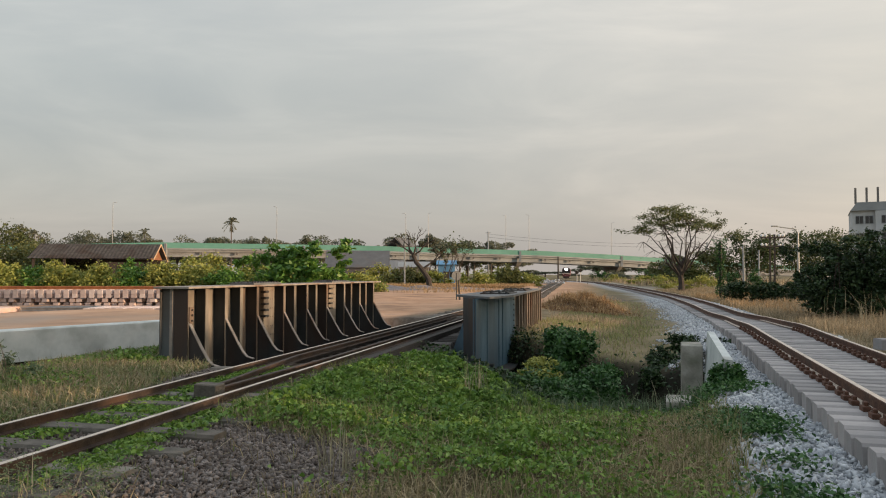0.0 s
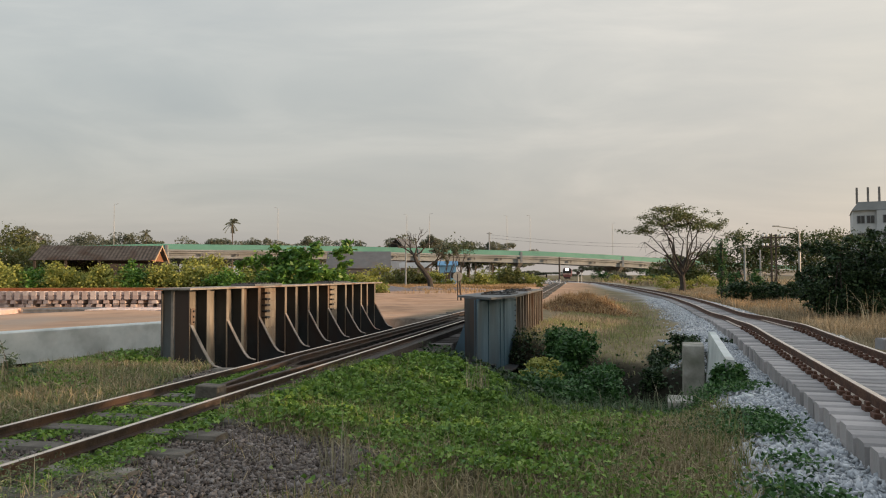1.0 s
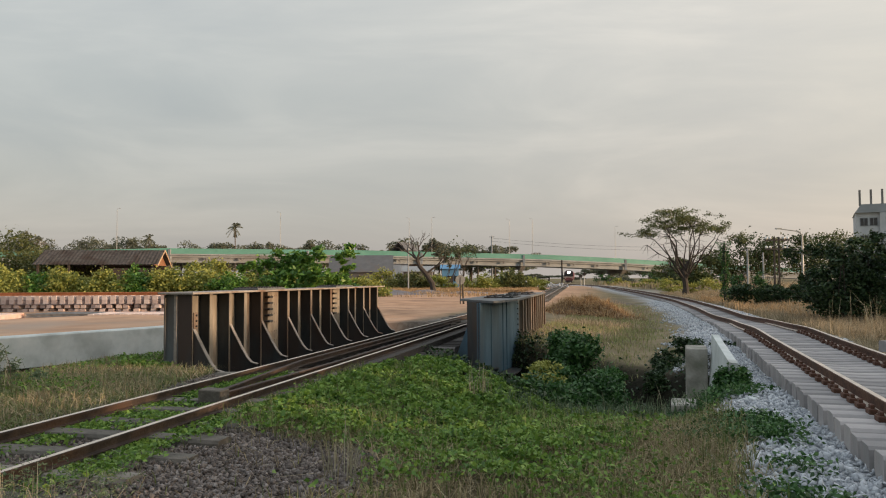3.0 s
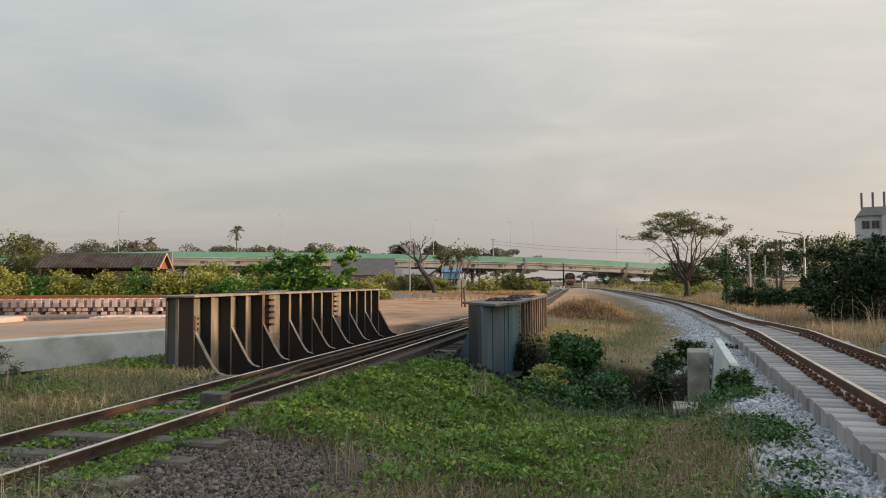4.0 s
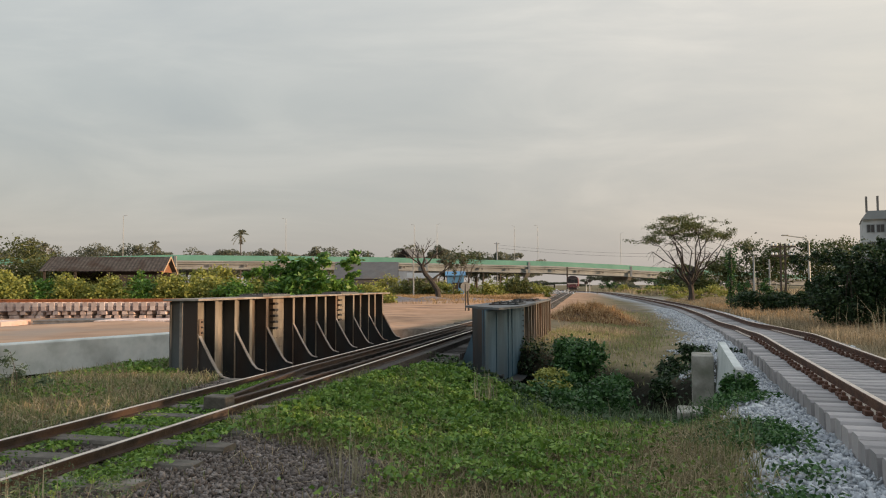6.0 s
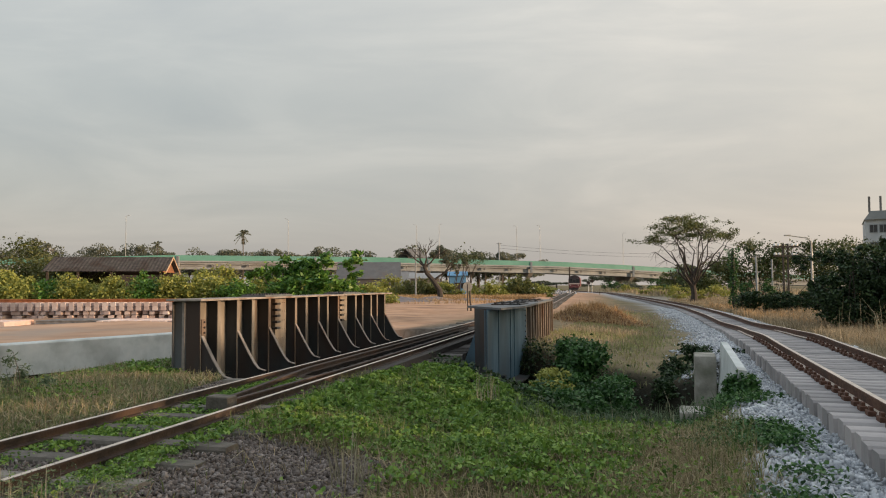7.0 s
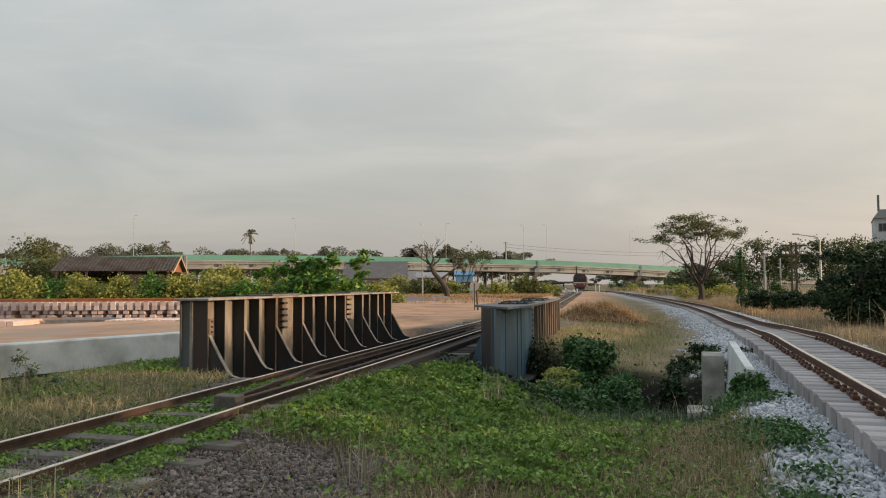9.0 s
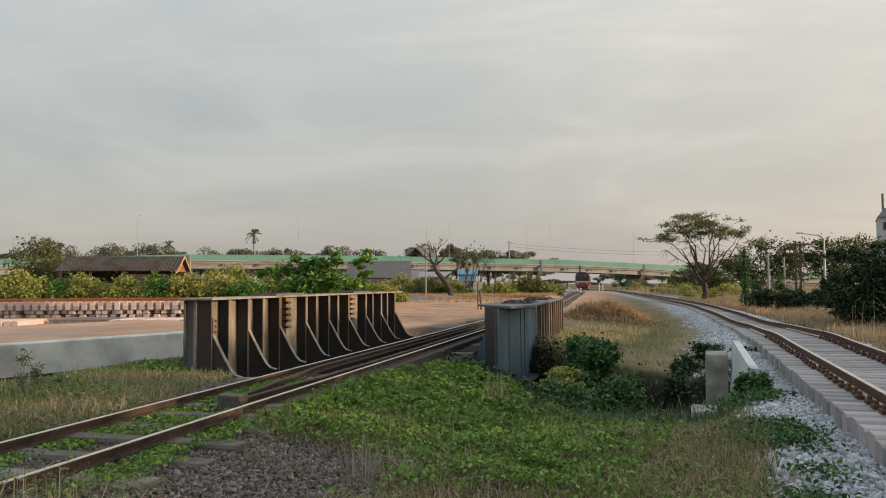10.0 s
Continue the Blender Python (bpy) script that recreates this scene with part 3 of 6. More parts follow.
def build_old_track():
    t = thing("railway_track", "old metre-gauge railway track with rusty rails on grey sleepers", "railway track", "railway tracks", "structure")
    for off in (-0.53, 0.53):
        part("rail", rail_mesh(beside(OLD_PATH, off, 0.112), RUST_OLD, 0.63), None, t, "rusty rail with worn top")
    me = sleeper_mesh("sleeper", 2.55, 0.24, 0.17, SLEEPER_OLD)
    rest = bmesh.new()
    for i, (x, y, h) in enumerate(along(OLD_PATH, 0.62)):
        s = math.hypot(x, y)
        a, sa = old_as(x, y)
        if 10.6 < sa < 23.6:
            continue
        m = pose(x, y, -0.054 + random.uniform(-0.012, 0.006), random.uniform(-1.5, 1.5), random.uniform(-1, 1), h + random.uniform(-3, 3)) @ Matrix.Translation((random.uniform(-0.08, 0.08), 0, 0))
        if s < 40:
            placed(new("sleeper", me), t, m)
        elif s < 170:
            bm_box((-1, -0.11, 0.03, 1, 0.11, 0.17), bm=rest)
            bmesh.ops.transform(rest, matrix=m, verts=rest.verts[-8:])
    part("far_sleepers", rest, SLEEPER_OLD, t)["kind"] = "stuff"
    # timbers of the bridge deck
    tie = sleeper_mesh("bridge_tie", 2.5, 0.22, 0.18, TIE)
    for s in np.arange(10.9, 23.5, 0.42):
        x, y = on_old(OLD_C, s)
        placed(new("bridge_tie", tie), t, pose(x, y, -0.185, 0, 0, -12.6 + random.uniform(-0.6, 0.6)))
    # longitudinal bearers that carry the rails over the ties
    for k in (-1, 1):
        path = [(*on_old(OLD_C + k * 0.60, v), -0.006) for v in (10.7, 17.0, 23.6)]
        part("rail_bearer", bm_sweep([(-0.16, 0), (0.16, 0), (0.16, 0.11), (0.14, 0.117), (-0.14, 0.117), (-0.16, 0.11)], path), TIE, t, "dark rail bearer")
    # inner guard rails that meet at a block before the bridge
    for k in (-1, 1):
        pts = [(k * 0.07 + 0.14, 7.85), (k * 0.11 + 0.12, 8.5), (k * 0.22 + 0.05, 9.9), (k * 0.31, 11.2), (k * 0.31, 24.0), (k * 0.2, 25.5), (k * 0.05, 27.2)]
        path = [on_old(OLD_C + a, s) for a, s in pts]
        part("guard_rail", bm_sweep([(u, h * 0.63) for u, h in RAIL], [(x, y, 0.105) for x, y in path]), RUST_OLD, t, "rusty guard rail")
    x, y = on_old(OLD_C + 0.14, 7.72)
    blk = bm_box((-0.145, -0.10, -0.05, 0.145, 0.10, 0.25), bevel=0.012)
    placed(part("guard_block", blk, SLEEPER_OLD, t, "weathered block at the guard rail ends"), t, pose(x, y, 0, 0, 2, -14))


def build_new_track():
    t = thing("railway_track", "newly laid metre-gauge track on pale concrete sleepers", "railway track", "railway tracks", "structure")

    def rz(x, y):
        return 0.30 + 0.02 * float(np.exp(-((y - 15.3) / 1.5) ** 2)) - 0.32 * float(smooth(14.6, 28.0, y))
    for off in (-0.53, 0.53):
        part("rail", rail_mesh(beside(NEW_PATH, off, rz)), None, t, "brown rusty new rail")
    me = sleeper_mesh("sleeper", 1.9, 0.25, 0.215, SLEEPER_NEW, 0.02)
    clip = bpy.data.meshes.new("clip")
    bm = bm_box((-0.125, -0.07, 0, -0.055, 0.07, 0.05), (0.055, -0.07, 0, 0.125, 0.07, 0.05), (-0.105, -0.03, 0.04, -0.07, 0.05, 0.085), (0.07, -0.05, 0.04, 0.105, 0.03, 0.085), bevel=0.006)
    bm.to_mesh(clip)
    bm.free()
    clip.materials.append(CLIP)
    # packed close over the culvert, then at the usual pitch
    close = [p for p in along(NEW_PATH, 0.315, 4.0) if p[1] < 16.2]
    for x, y, h in close:
        sl = placed(new("sleeper", me), t, pose(x, y, rz(x, y) - 0.222 + random.uniform(-0.004, 0.004), 0, random.uniform(-0.4, 0.4), h + random.uniform(-0.8, 0.8)))
        sl.location.x += random.uniform(-0.02, 0.02)
        for off in (-0.53, 0.53):
            placed(new("clip", clip), sl, pose(off, 0, 0.212))
    rest = bmesh.new()
    for x, y, h in along(NEW_PATH, 0.6, 0.3):
        if y < 16.35 or y > 170:
            continue
        m = pose(x, y, rz(x, y) - 0.222, 0, 0, h)
        if y < 48:
            placed(new("sleeper", me), t, m)
        else:
            bm_box((-1, -0.12, 0.05, 1, 0.12, 0.215), bm=rest)
            bmesh.ops.transform(rest, matrix=m, verts=rest.verts[-8:])
    part("far_sleepers", rest, SLEEPER_NEW, t)["kind"] = "stuff"


build_old_track()
build_new_track()


# ---- the plate girder bridge ----
def plate(bm, pts, n, th):
    """A plate from corner points, th thick along n."""
    n = Vector(n).normalized() * th / 2
    a = [bm.verts.new(Vector(p) - n) for p in pts]
    b = [bm.verts.new(Vector(p) + n) for p in pts]
    bm.faces.new(a), bm.faces.new(b[::-1])
    for i in range(len(pts)):
        j = (i + 1) % len(pts)
        bm.faces.new((a[i], b[i], b[j], a[j]))
    bmesh.ops.recalc_face_normals(bm, faces=bm.faces)
    return bm


def build_girder(a0, s0, s1, top, low, label):
    """A riveted plate girder left of the track. a0: its web's line; s0, s1: its ends along the track."""
    g = thing("plate_girder", label, "bridge girder", "bridge girders", m=Matrix.Rotation(-TH, 4, "Z"))
    w, depth = 0.33, 0.25
    zt, zb = top - 0.035, low + 0.03
    # top pale as lit, bottom dark as shaded: both put into the colour
    part("top_flange", bm_box((a0 - w, s0, top - 0.035, a0 + w, s1, top), bevel=0.004), FLANGE, g, "pale top flange plate in a lit tone")
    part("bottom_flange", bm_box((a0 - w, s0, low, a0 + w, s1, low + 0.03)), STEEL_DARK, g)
    part("web", bm_box((a0 - 0.008, s0 + 0.12, zb, a0 + 0.008, s1 - 0.15, zt)), STEEL_WEB, g, "rust-streaked web plate")
    # end plates: colour holds sky light outside the web, shade on the track side
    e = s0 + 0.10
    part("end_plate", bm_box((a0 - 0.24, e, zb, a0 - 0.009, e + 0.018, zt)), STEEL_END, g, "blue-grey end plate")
    part("end_plate", bm_box((a0 - 0.006, e, zb, a0 + depth, e + 0.018, zt)), STEEL_DARK, g, "dark end plate in a shaded tone")
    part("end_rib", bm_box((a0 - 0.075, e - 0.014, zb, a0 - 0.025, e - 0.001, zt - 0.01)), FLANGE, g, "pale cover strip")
    part("end_rib", bm_box((a0 - 0.24, e - 0.05, zb, a0 - 0.225, e - 0.001, zt - 0.01)), STEEL_END, g)
    # a small bolted box on the first stiffener
    bx = part("junction_plate", bm_box((a0 + depth + 0.002, e + 0.02, top - 0.62, a0 + depth + 0.03, e + 0.15, top - 0.34), bevel=0.006), STEEL_WEB, g, "small rusty plate with bolts")
    for k in range(3):
        z = top - 0.57 + 0.09 * k
        part("bolt", bm_tube([(a0 + depth + 0.03, e + 0.085, z), (a0 + depth + 0.05, e + 0.085, z)], [0.02, 0.017], 6), STEEL_DARK, bx)
    pitch = 0.622
    for i in range(17):
        s = s0 + 0.12 + i * pitch
        for side in (1, -1):
            if (side == 1 and i in (5, 11)) or (i == 0):
                continue
            d = depth - (0.03 if i % 2 else 0.0)
            b = bm_box((a0 + side * 0.008, s - 0.007, zb, a0 + side * d, s + 0.007, zt))
            # track-side faces take the shaded steel, outer faces and strips the sunlit one
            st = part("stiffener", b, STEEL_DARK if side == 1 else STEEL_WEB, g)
            part("edge_strip", bm_box((a0 + side * (d + 0.001), s - 0.05, zb, a0 + side * (d + 0.014), s + 0.05, zt)), STEEL_WEB, st, "brown edge strip in a sunlit tone")
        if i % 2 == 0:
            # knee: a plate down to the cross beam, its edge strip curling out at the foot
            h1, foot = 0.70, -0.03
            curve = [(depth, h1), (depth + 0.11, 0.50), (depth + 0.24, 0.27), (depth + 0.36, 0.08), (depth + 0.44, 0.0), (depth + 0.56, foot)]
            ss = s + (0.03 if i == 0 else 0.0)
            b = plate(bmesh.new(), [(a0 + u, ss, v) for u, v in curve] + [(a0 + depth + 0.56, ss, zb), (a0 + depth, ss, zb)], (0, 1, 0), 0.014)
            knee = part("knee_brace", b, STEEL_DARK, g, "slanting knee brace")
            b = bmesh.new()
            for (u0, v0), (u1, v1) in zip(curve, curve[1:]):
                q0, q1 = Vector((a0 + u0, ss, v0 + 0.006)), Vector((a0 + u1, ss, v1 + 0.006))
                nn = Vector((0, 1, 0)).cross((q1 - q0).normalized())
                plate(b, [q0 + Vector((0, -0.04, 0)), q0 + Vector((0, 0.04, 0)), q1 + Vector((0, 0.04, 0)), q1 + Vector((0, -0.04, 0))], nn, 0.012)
            # sky light on the upturned strip is painted by its pale steel
            part("edge_strip", b, FLANGE, knee, "pale edge strip in a skylit tone")
    # spliced joints: cover plates with rows of bolts
    for s, sf in ((s0 + 3.40, s0 + 3.05), (s0 + 7.05, s0 + 7.3)):
        cp = part("splice_plate", bm_box((a0 + 0.009, s - 0.25, zb + 0.02, a0 + 0.12, s + 0.25, zt - 0.005)), STEEL_WEB, g, "cover plate with bolt rows")
        bolts = bmesh.new()
        for k in range(9):
            for u in (-0.18, -0.08, 0.08, 0.18):
                z = zb + 0.1 + k * (zt - zb - 0.2) / 8
                bm_box((a0 + 0.12, s + u - 0.011, z - 0.011, a0 + 0.128, s + u + 0.011, z + 0.011), bm=bolts)
        part("bolts", bolts, STEEL_WEB, cp)["kind"] = "stuff"
        for k in range(5):
            z = zt - 0.11 - k * 0.125
            part("rung", bm_box((a0 + 0.10, s - 0.36, z - 0.03, a0 + 0.22, s - 0.20, z + 0.012), bevel=0.008), STEEL_DARK, cp)
        tp = part("flange_cover", bm_box((a0 - w * 0.8, sf - 0.62, top, a0 + w * 0.8, sf + 0.62, top + 0.04), bevel=0.004), FLANGE_GREY, g, "bolted cover plate on the flange")
        bolts = bmesh.new()
        for k in range(10):
            for u in (-0.6, -0.3, 0.3, 0.6):
                y = sf - 0.54 + k * 0.12
                bm_box((a0 + u * w - 0.017, y - 0.017, top + 0.04, a0 + u * w + 0.017, y + 0.017, top + 0.062), bm=bolts)
        part("bolts", bolts, STEEL_DARK, tp)["kind"] = "stuff"
    return g


FLANGE_GREY = mat("grey_flange_steel", [(0.3, (0.06, 0.07, 0.075)), (0.6, (0.12, 0.13, 0.135))], 5, 0.6, 0, 0.2, 30, stain=(0.12, 0.10, 0.085), stain_scale=1.2)
build_girder(-7.10, 11.0, 21.6, 1.295, -0.45, "riveted steel plate girder with knee braces beside the old track")


def build_box_girder():
    """The nearer girder: a closed box with a slanting near end and ribs along its outer face."""
    g = thing("plate_girder", "riveted steel plate girder with a slanting blue-grey end", "bridge girder", "bridge girders", m=Matrix.Rotation(-TH, 4, "Z"))
    top, low, s1 = 1.04, -0.62, 24.2
    plan = [(-3.39, 16.5), (-2.36, 14.9), (-2.07, 16.5), (-2.14, s1), (-3.15, s1)]
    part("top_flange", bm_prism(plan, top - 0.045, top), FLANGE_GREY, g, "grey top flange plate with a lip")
    # underside's shade is in its darker steel
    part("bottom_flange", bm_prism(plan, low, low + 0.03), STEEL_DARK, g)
    zb, zt = low + 0.03, top - 0.045
    core = [(-3.12, 16.05), (-2.70, 15.08), (-2.24, 18.0), (-2.26, s1 - 0.05), (-3.10, s1 - 0.05)]
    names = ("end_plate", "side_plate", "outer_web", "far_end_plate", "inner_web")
    # face by face: shaded dark, skylit blue and sunlit brown are painted on
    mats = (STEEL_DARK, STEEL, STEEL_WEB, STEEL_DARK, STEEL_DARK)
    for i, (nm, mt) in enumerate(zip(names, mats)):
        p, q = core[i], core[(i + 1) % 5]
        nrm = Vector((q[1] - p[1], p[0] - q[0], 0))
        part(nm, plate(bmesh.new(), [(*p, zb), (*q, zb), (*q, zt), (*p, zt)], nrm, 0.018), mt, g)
    # cover strips on the slanting end and the plain side
    for i, ks in ((0, (0.96,)), (1, (0.012, 0.27, 0.56, 0.66))):
        p, q = Vector((*core[i], 0)), Vector((*core[i + 1], 0))
        d = (q - p).normalized()
        n = Vector((d.y, -d.x, 0)) * 0.018
        for k in ks:
            c = p.lerp(q, k) + n
            part("cover_strip", plate(bmesh.new(), [c - d * 0.03 + Vector((0, 0, zb)), c + d * 0.03 + Vector((0, 0, zb)), c + d * 0.03 + Vector((0, 0, zt - 0.01)), c - d * 0.03 + Vector((0, 0, zt - 0.01))], n, 0.016), STEEL, g)
    col = bmesh.new()
    for k in range(12):
        z = zb + 0.1 + k * (zt - zb - 0.2) / 11
        bm_box((-2.245, 17.86, z - 0.015, -2.225, 17.90, z + 0.015), bm=col)
    part("bolts", col, STEEL_DARK, g)["kind"] = "stuff"
    for s in np.arange(18.15, s1, 0.60):
        b = bm_box((-2.25, s - 0.008, zb, -2.13, s + 0.008, zt), (-2.145, s - 0.05, zb, -2.13, s + 0.05, zt))
        part("stiffener", b, STEEL_WEB, g)
    for s in np.arange(16.9, s1, 1.24):
        b = bm_box((-3.30, s - 0.008, zb, -3.10, s + 0.008, zt))
        plate(b, [(-3.30, s, low + 0.9), (-3.30, s, zb), (-3.75, s, zb), (-3.73, s, zb + 0.06)], (0, 1, 0), 0.014)
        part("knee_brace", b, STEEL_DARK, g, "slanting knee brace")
    # the pale gusset at the near inner foot
    b = bmesh.new()
    plate(b, [(-3.14, 16.1, low + 1.05), (-3.12, 16.1, zb), (-3.56, 16.3, zb), (-3.53, 16.3, zb + 0.08)], (0.35, 1, 0), 0.016)
    part("gusset", b, STEEL, g, "blue-grey gusset plate")
    for s in (17.9, 21.6):
        tp = part("flange_cover", bm_box((-2.95, s - 0.75, top, -2.25, s + 0.75, top + 0.028), bevel=0.004), STEEL_DARK, g, "dark bolted cover plate")
        bolts = bmesh.new()
        for k in range(9):
            for u in (-2.87, -2.7, -2.5, -2.33):
                y = s - 0.65 + k * 0.162
                bm_box((u - 0.025, y - 0.025, top + 0.028, u + 0.025, y + 0.025, top + 0.06), bm=bolts)
        part("bolts", bolts, STEEL_DARK, tp)["kind"] = "stuff"


build_box_girder()


def build_floor_steel():
    f = thing("bridge_floor", "dark steel stringers and cross beams under the track", "bridge floor", "", "structure", Matrix.Rotation(-TH, 4, "Z"))
    for a in (-0.6, 0.6):
        part("stringer", bm_box((OLD_C + a - 0.12, 10.6, -0.16, OLD_C + a + 0.12, 23.6, -0.13), (OLD_C + a - 0.01, 10.6, -0.42, OLD_C + a + 0.01, 23.6, -0.16), (OLD_C + a - 0.12, 10.6, -0.45, OLD_C + a + 0.12, 23.6, -0.42)), STEEL_DARK, f)
    for s in np.arange(11.9, 22.5, 2.1):
        part("cross_beam", bm_box((-6.85, s - 0.1, -0.49, -2.45, s + 0.1, -0.46), (-6.85, s - 0.01, -0.8, -2.45, s + 0.01, -0.49), (-6.85, s - 0.1, -0.83, -2.45, s + 0.1, -0.8)), STEEL_DARK, f)
    for s0, s1 in ((9.9, 11.0), (23.3, 24.4)):
        part("abutment", bm_box((-7.3, s0, -2.0, -2.0, s1, -0.46 if s0 < 15 else -0.46), bevel=0.02), CONC_OLD, f, "weathered concrete abutment")


build_floor_steel()


SAND = mat("packed_sand", [(0.3, (0.30, 0.185, 0.12)), (0.5, (0.43, 0.26, 0.16)), (0.7, (0.51, 0.335, 0.22))], 0.6, 0.95, 0, 0.4, 8, stain=(0.34, 0.26, 0.20), stain_scale=0.2)


# ---- concrete road bridge beam at the yard ----
def build_beam():
    b = thing("concrete_beam", "long pale grey concrete edge beam of a yard crossing", "concrete beam", m=Matrix.Translation((-9.6, 16.0, 0)) @ Matrix.Rotation(radians(-32), 4, "Z"))
    prof = [(-0.30, -0.42), (0.12, -0.42), (0.12, 0.26), (0.09, 0.29), (-0.27, 0.29), (-0.30, 0.26)]
    part("beam", bm_sweep(prof, [(0, y, 0) for y in (-22, -12, -6, -3, 0, 3, 8.5)]), CONC, b)
    part("slab", bm_box((-8.5, -22, -0.02, -0.3, 8.5, 0.24)), SAND, b, "sand-covered deck slab")


build_beam()


# ---- overpass ----
def overpass_line():
    """x, y, parapet top along the road over the railway."""
    return [(-200, 178, 5.4), (-125, 199, 8.9), (-84, 217, 10.6), (-30, 240, 10.6), (30, 262, 9.6), (56, 273, 8.6), (88, 288, 7.0), (130, 302, 5.2), (190, 322, 3.4), (320, 370, 2.0)]


def build_overpass():
    line = overpass_line()
    o = thing("overpass", "concrete road overpass with a green parapet", "overpass", "", "structure")
    pts = [(x, y, z) for x, y, z in line]
    part("deck", bm_sweep([(-0.2, -2.7), (11, -2.7), (11, -1.5), (-0.2, -1.5)], pts), CONC_FAR, o)
    for off in (0.6, 3.8, 7.0, 10.0):
        part("deck_beam", bm_sweep([(off - 0.3, -4.1), (off + 0.3, -4.1), (off + 0.3, -2.71), (off - 0.3, -2.71)], pts), CONC_FAR, o)
    part("parapet", bm_sweep([(-0.6, -1.55), (-0.2, -1.55), (-0.2, 0), (-0.6, 0)], pts), GREEN_PAINT, o, "green painted parapet")
    part("parapet", bm_sweep([(-0.72, -2.0), (-0.2, -2.0), (-0.2, -1.55), (-0.72, -1.55)], pts), CONC_FAR, o, "pale parapet foot")
    part("parapet", bm_sweep([(11.02, -1.65), (11.4, -1.65), (11.4, -0.1), (11.02, -0.1)], pts), GREEN_PAINT, o, "green painted parapet")
    part("parapet", bm_sweep([(11.01, -2.1), (11.55, -2.1), (11.55, -1.66), (11.01, -1.66)], pts), CONC_FAR, o, "pale parapet foot")


build_overpass()


# ---- culvert beside the new track ----
def build_culvert():
    c = thing("culvert_wall", "weathered concrete culvert wall with a pale wing slab", "culvert", "", "structure", Matrix.Rotation(-PH, 4, "Z"))
    part("pillar", bm_box((0.27, 12.55, -2.2, 0.60, 13.2, 0.36), bevel=0.015), CONC_OLD, c, "stained concrete pillar")
    bm = bmesh.new()
    plate(bm, [(0.68, 10.1, -0.75), (0.62, 12.5, -0.75), (0.74, 12.9, 0.56), (0.80, 10.2, 0.40)], (1, 0, -0.10), 0.11)
    part("wing_slab", bm, CONC, c, "pale grey upright slab")
    part("ledge", bm_box((0.02, 9.6, -2.2, 1.15, 10.1, -0.06), bevel=0.02), CONC_OLD, c, "low concrete ledge")
    part("wall", bm_box((0.81, 10.4, -1.8, 1.1, 14.6, -0.12), (3.6, 10.4, -1.8, 3.9, 14.6, -0.12)), CONC_OLD, c)
    part("cover_slab", bm_box((0.81, 10.2, -0.11, 3.9, 15.2, 0.06)), CONC_OLD, c)


build_culvert()


def build_loose_slab():
    s = part("broken_slab", bm_box((-0.13, -0.06, 0, 0.13, 0.06, 0.05), bevel=0.01), CONC)
    s.matrix_world = pose(3.42, 8.5, 0.06, 6, -8, 35)
    tagged(s, "broken piece of pale concrete lying on the ballast", "concrete piece")
    me = sleeper_mesh("spare_sleeper", 2.0, 0.245, 0.215, SLEEPER_NEW, 0.02)
    ob = new("spare_sleeper", me)
    ob.matrix_world = pose(9.3, 14.3, 0.06, 0, 0, 8)
    tagged(ob, "spare pale concrete sleeper lying beside the track", "sleeper")


build_loose_slab()


# ---- stacked track panels and sleepers in the yard ----
def build_panels():
    sl = sleeper_mesh("sleeper", 2.0, 0.24, 0.19, SLEEPER_PINK)
    low = sleeper_mesh("sleeper", 2.0, 0.25, 0.16, SLEEPER_PINK)
    p = thing("track_panel", "stacked new track panels with rusty rails on pale sleepers", "track panel", "stacked track panels")
    y0 = 35.0
    for k, x in enumerate(np.arange(-24.0, -11.6, 0.39)):
        for z in (0.42, 0.61):
            placed(new("sleeper", sl), p, pose(x, y0, z, 0, 0, 90))
        for z in (0.04, 0.23):
            placed(new("sleeper", low), p, pose(x + 0.19 + random.uniform(-0.06, 0.06), y0 + random.uniform(0.0, 0.3), z, 0, 0, 90 + random.uniform(-5, 5)))
    for y in (y0 - 0.5, y0 + 0.5):
        part("rail", bm_sweep(RAIL, [(-24.2, y, 0.80), (-11.4, y, 0.80)]), ORANGE_RUST, p, "orange rusty rail")
    q = thing("rail_pile", "flat pile of grey steel rails on the yard sand", "rail pile")
    for i in range(7):
        part("rail", bm_sweep(RAIL, [(-16.2 + 0.1 * i, 28.4 + 0.17 * i, 0.09 + 0.005 * i), (-10.4 + 0.3 * i, 28.9 + 0.17 * i, 0.09)]), GALV_DARK, q)
    for x0, x1, y in ((-18.4, -16.4, 27.6), (-13.2, -9.6, 28.2)):
        for x in np.arange(x0, x1, 0.27):
            ob = new("sleeper", sl)
            ob.matrix_world = pose(x, y + random.uniform(-0.06, 0.06), 0.07, 0, 0, 90 + random.uniform(-3, 3))
            tagged(ob, "pinkish concrete sleeper lying on the yard", "sleeper", "loose sleepers in the yard")


ORANGE_RUST = mat("fresh_orange_rust", [(0.3, (0.20, 0.07, 0.03)), (0.6, (0.34, 0.13, 0.055))], 4, 0.85, 0, 0.2)
GALV_DARK = mat("dull_grey_rail", [(0.3, (0.10, 0.105, 0.11)), (0.6, (0.20, 0.205, 0.21))], 4, 0.6, 0.2, 0.2)
build_panels()


# ---- overpass: piers, lamps, cars ----
def over_at(x):
    ln = overpass_line()
    xs = [p[0] for p in ln]
    return float(np.interp(x, xs, [p[1] for p in ln])), float(np.interp(x, xs, [p[2] for p in ln]))


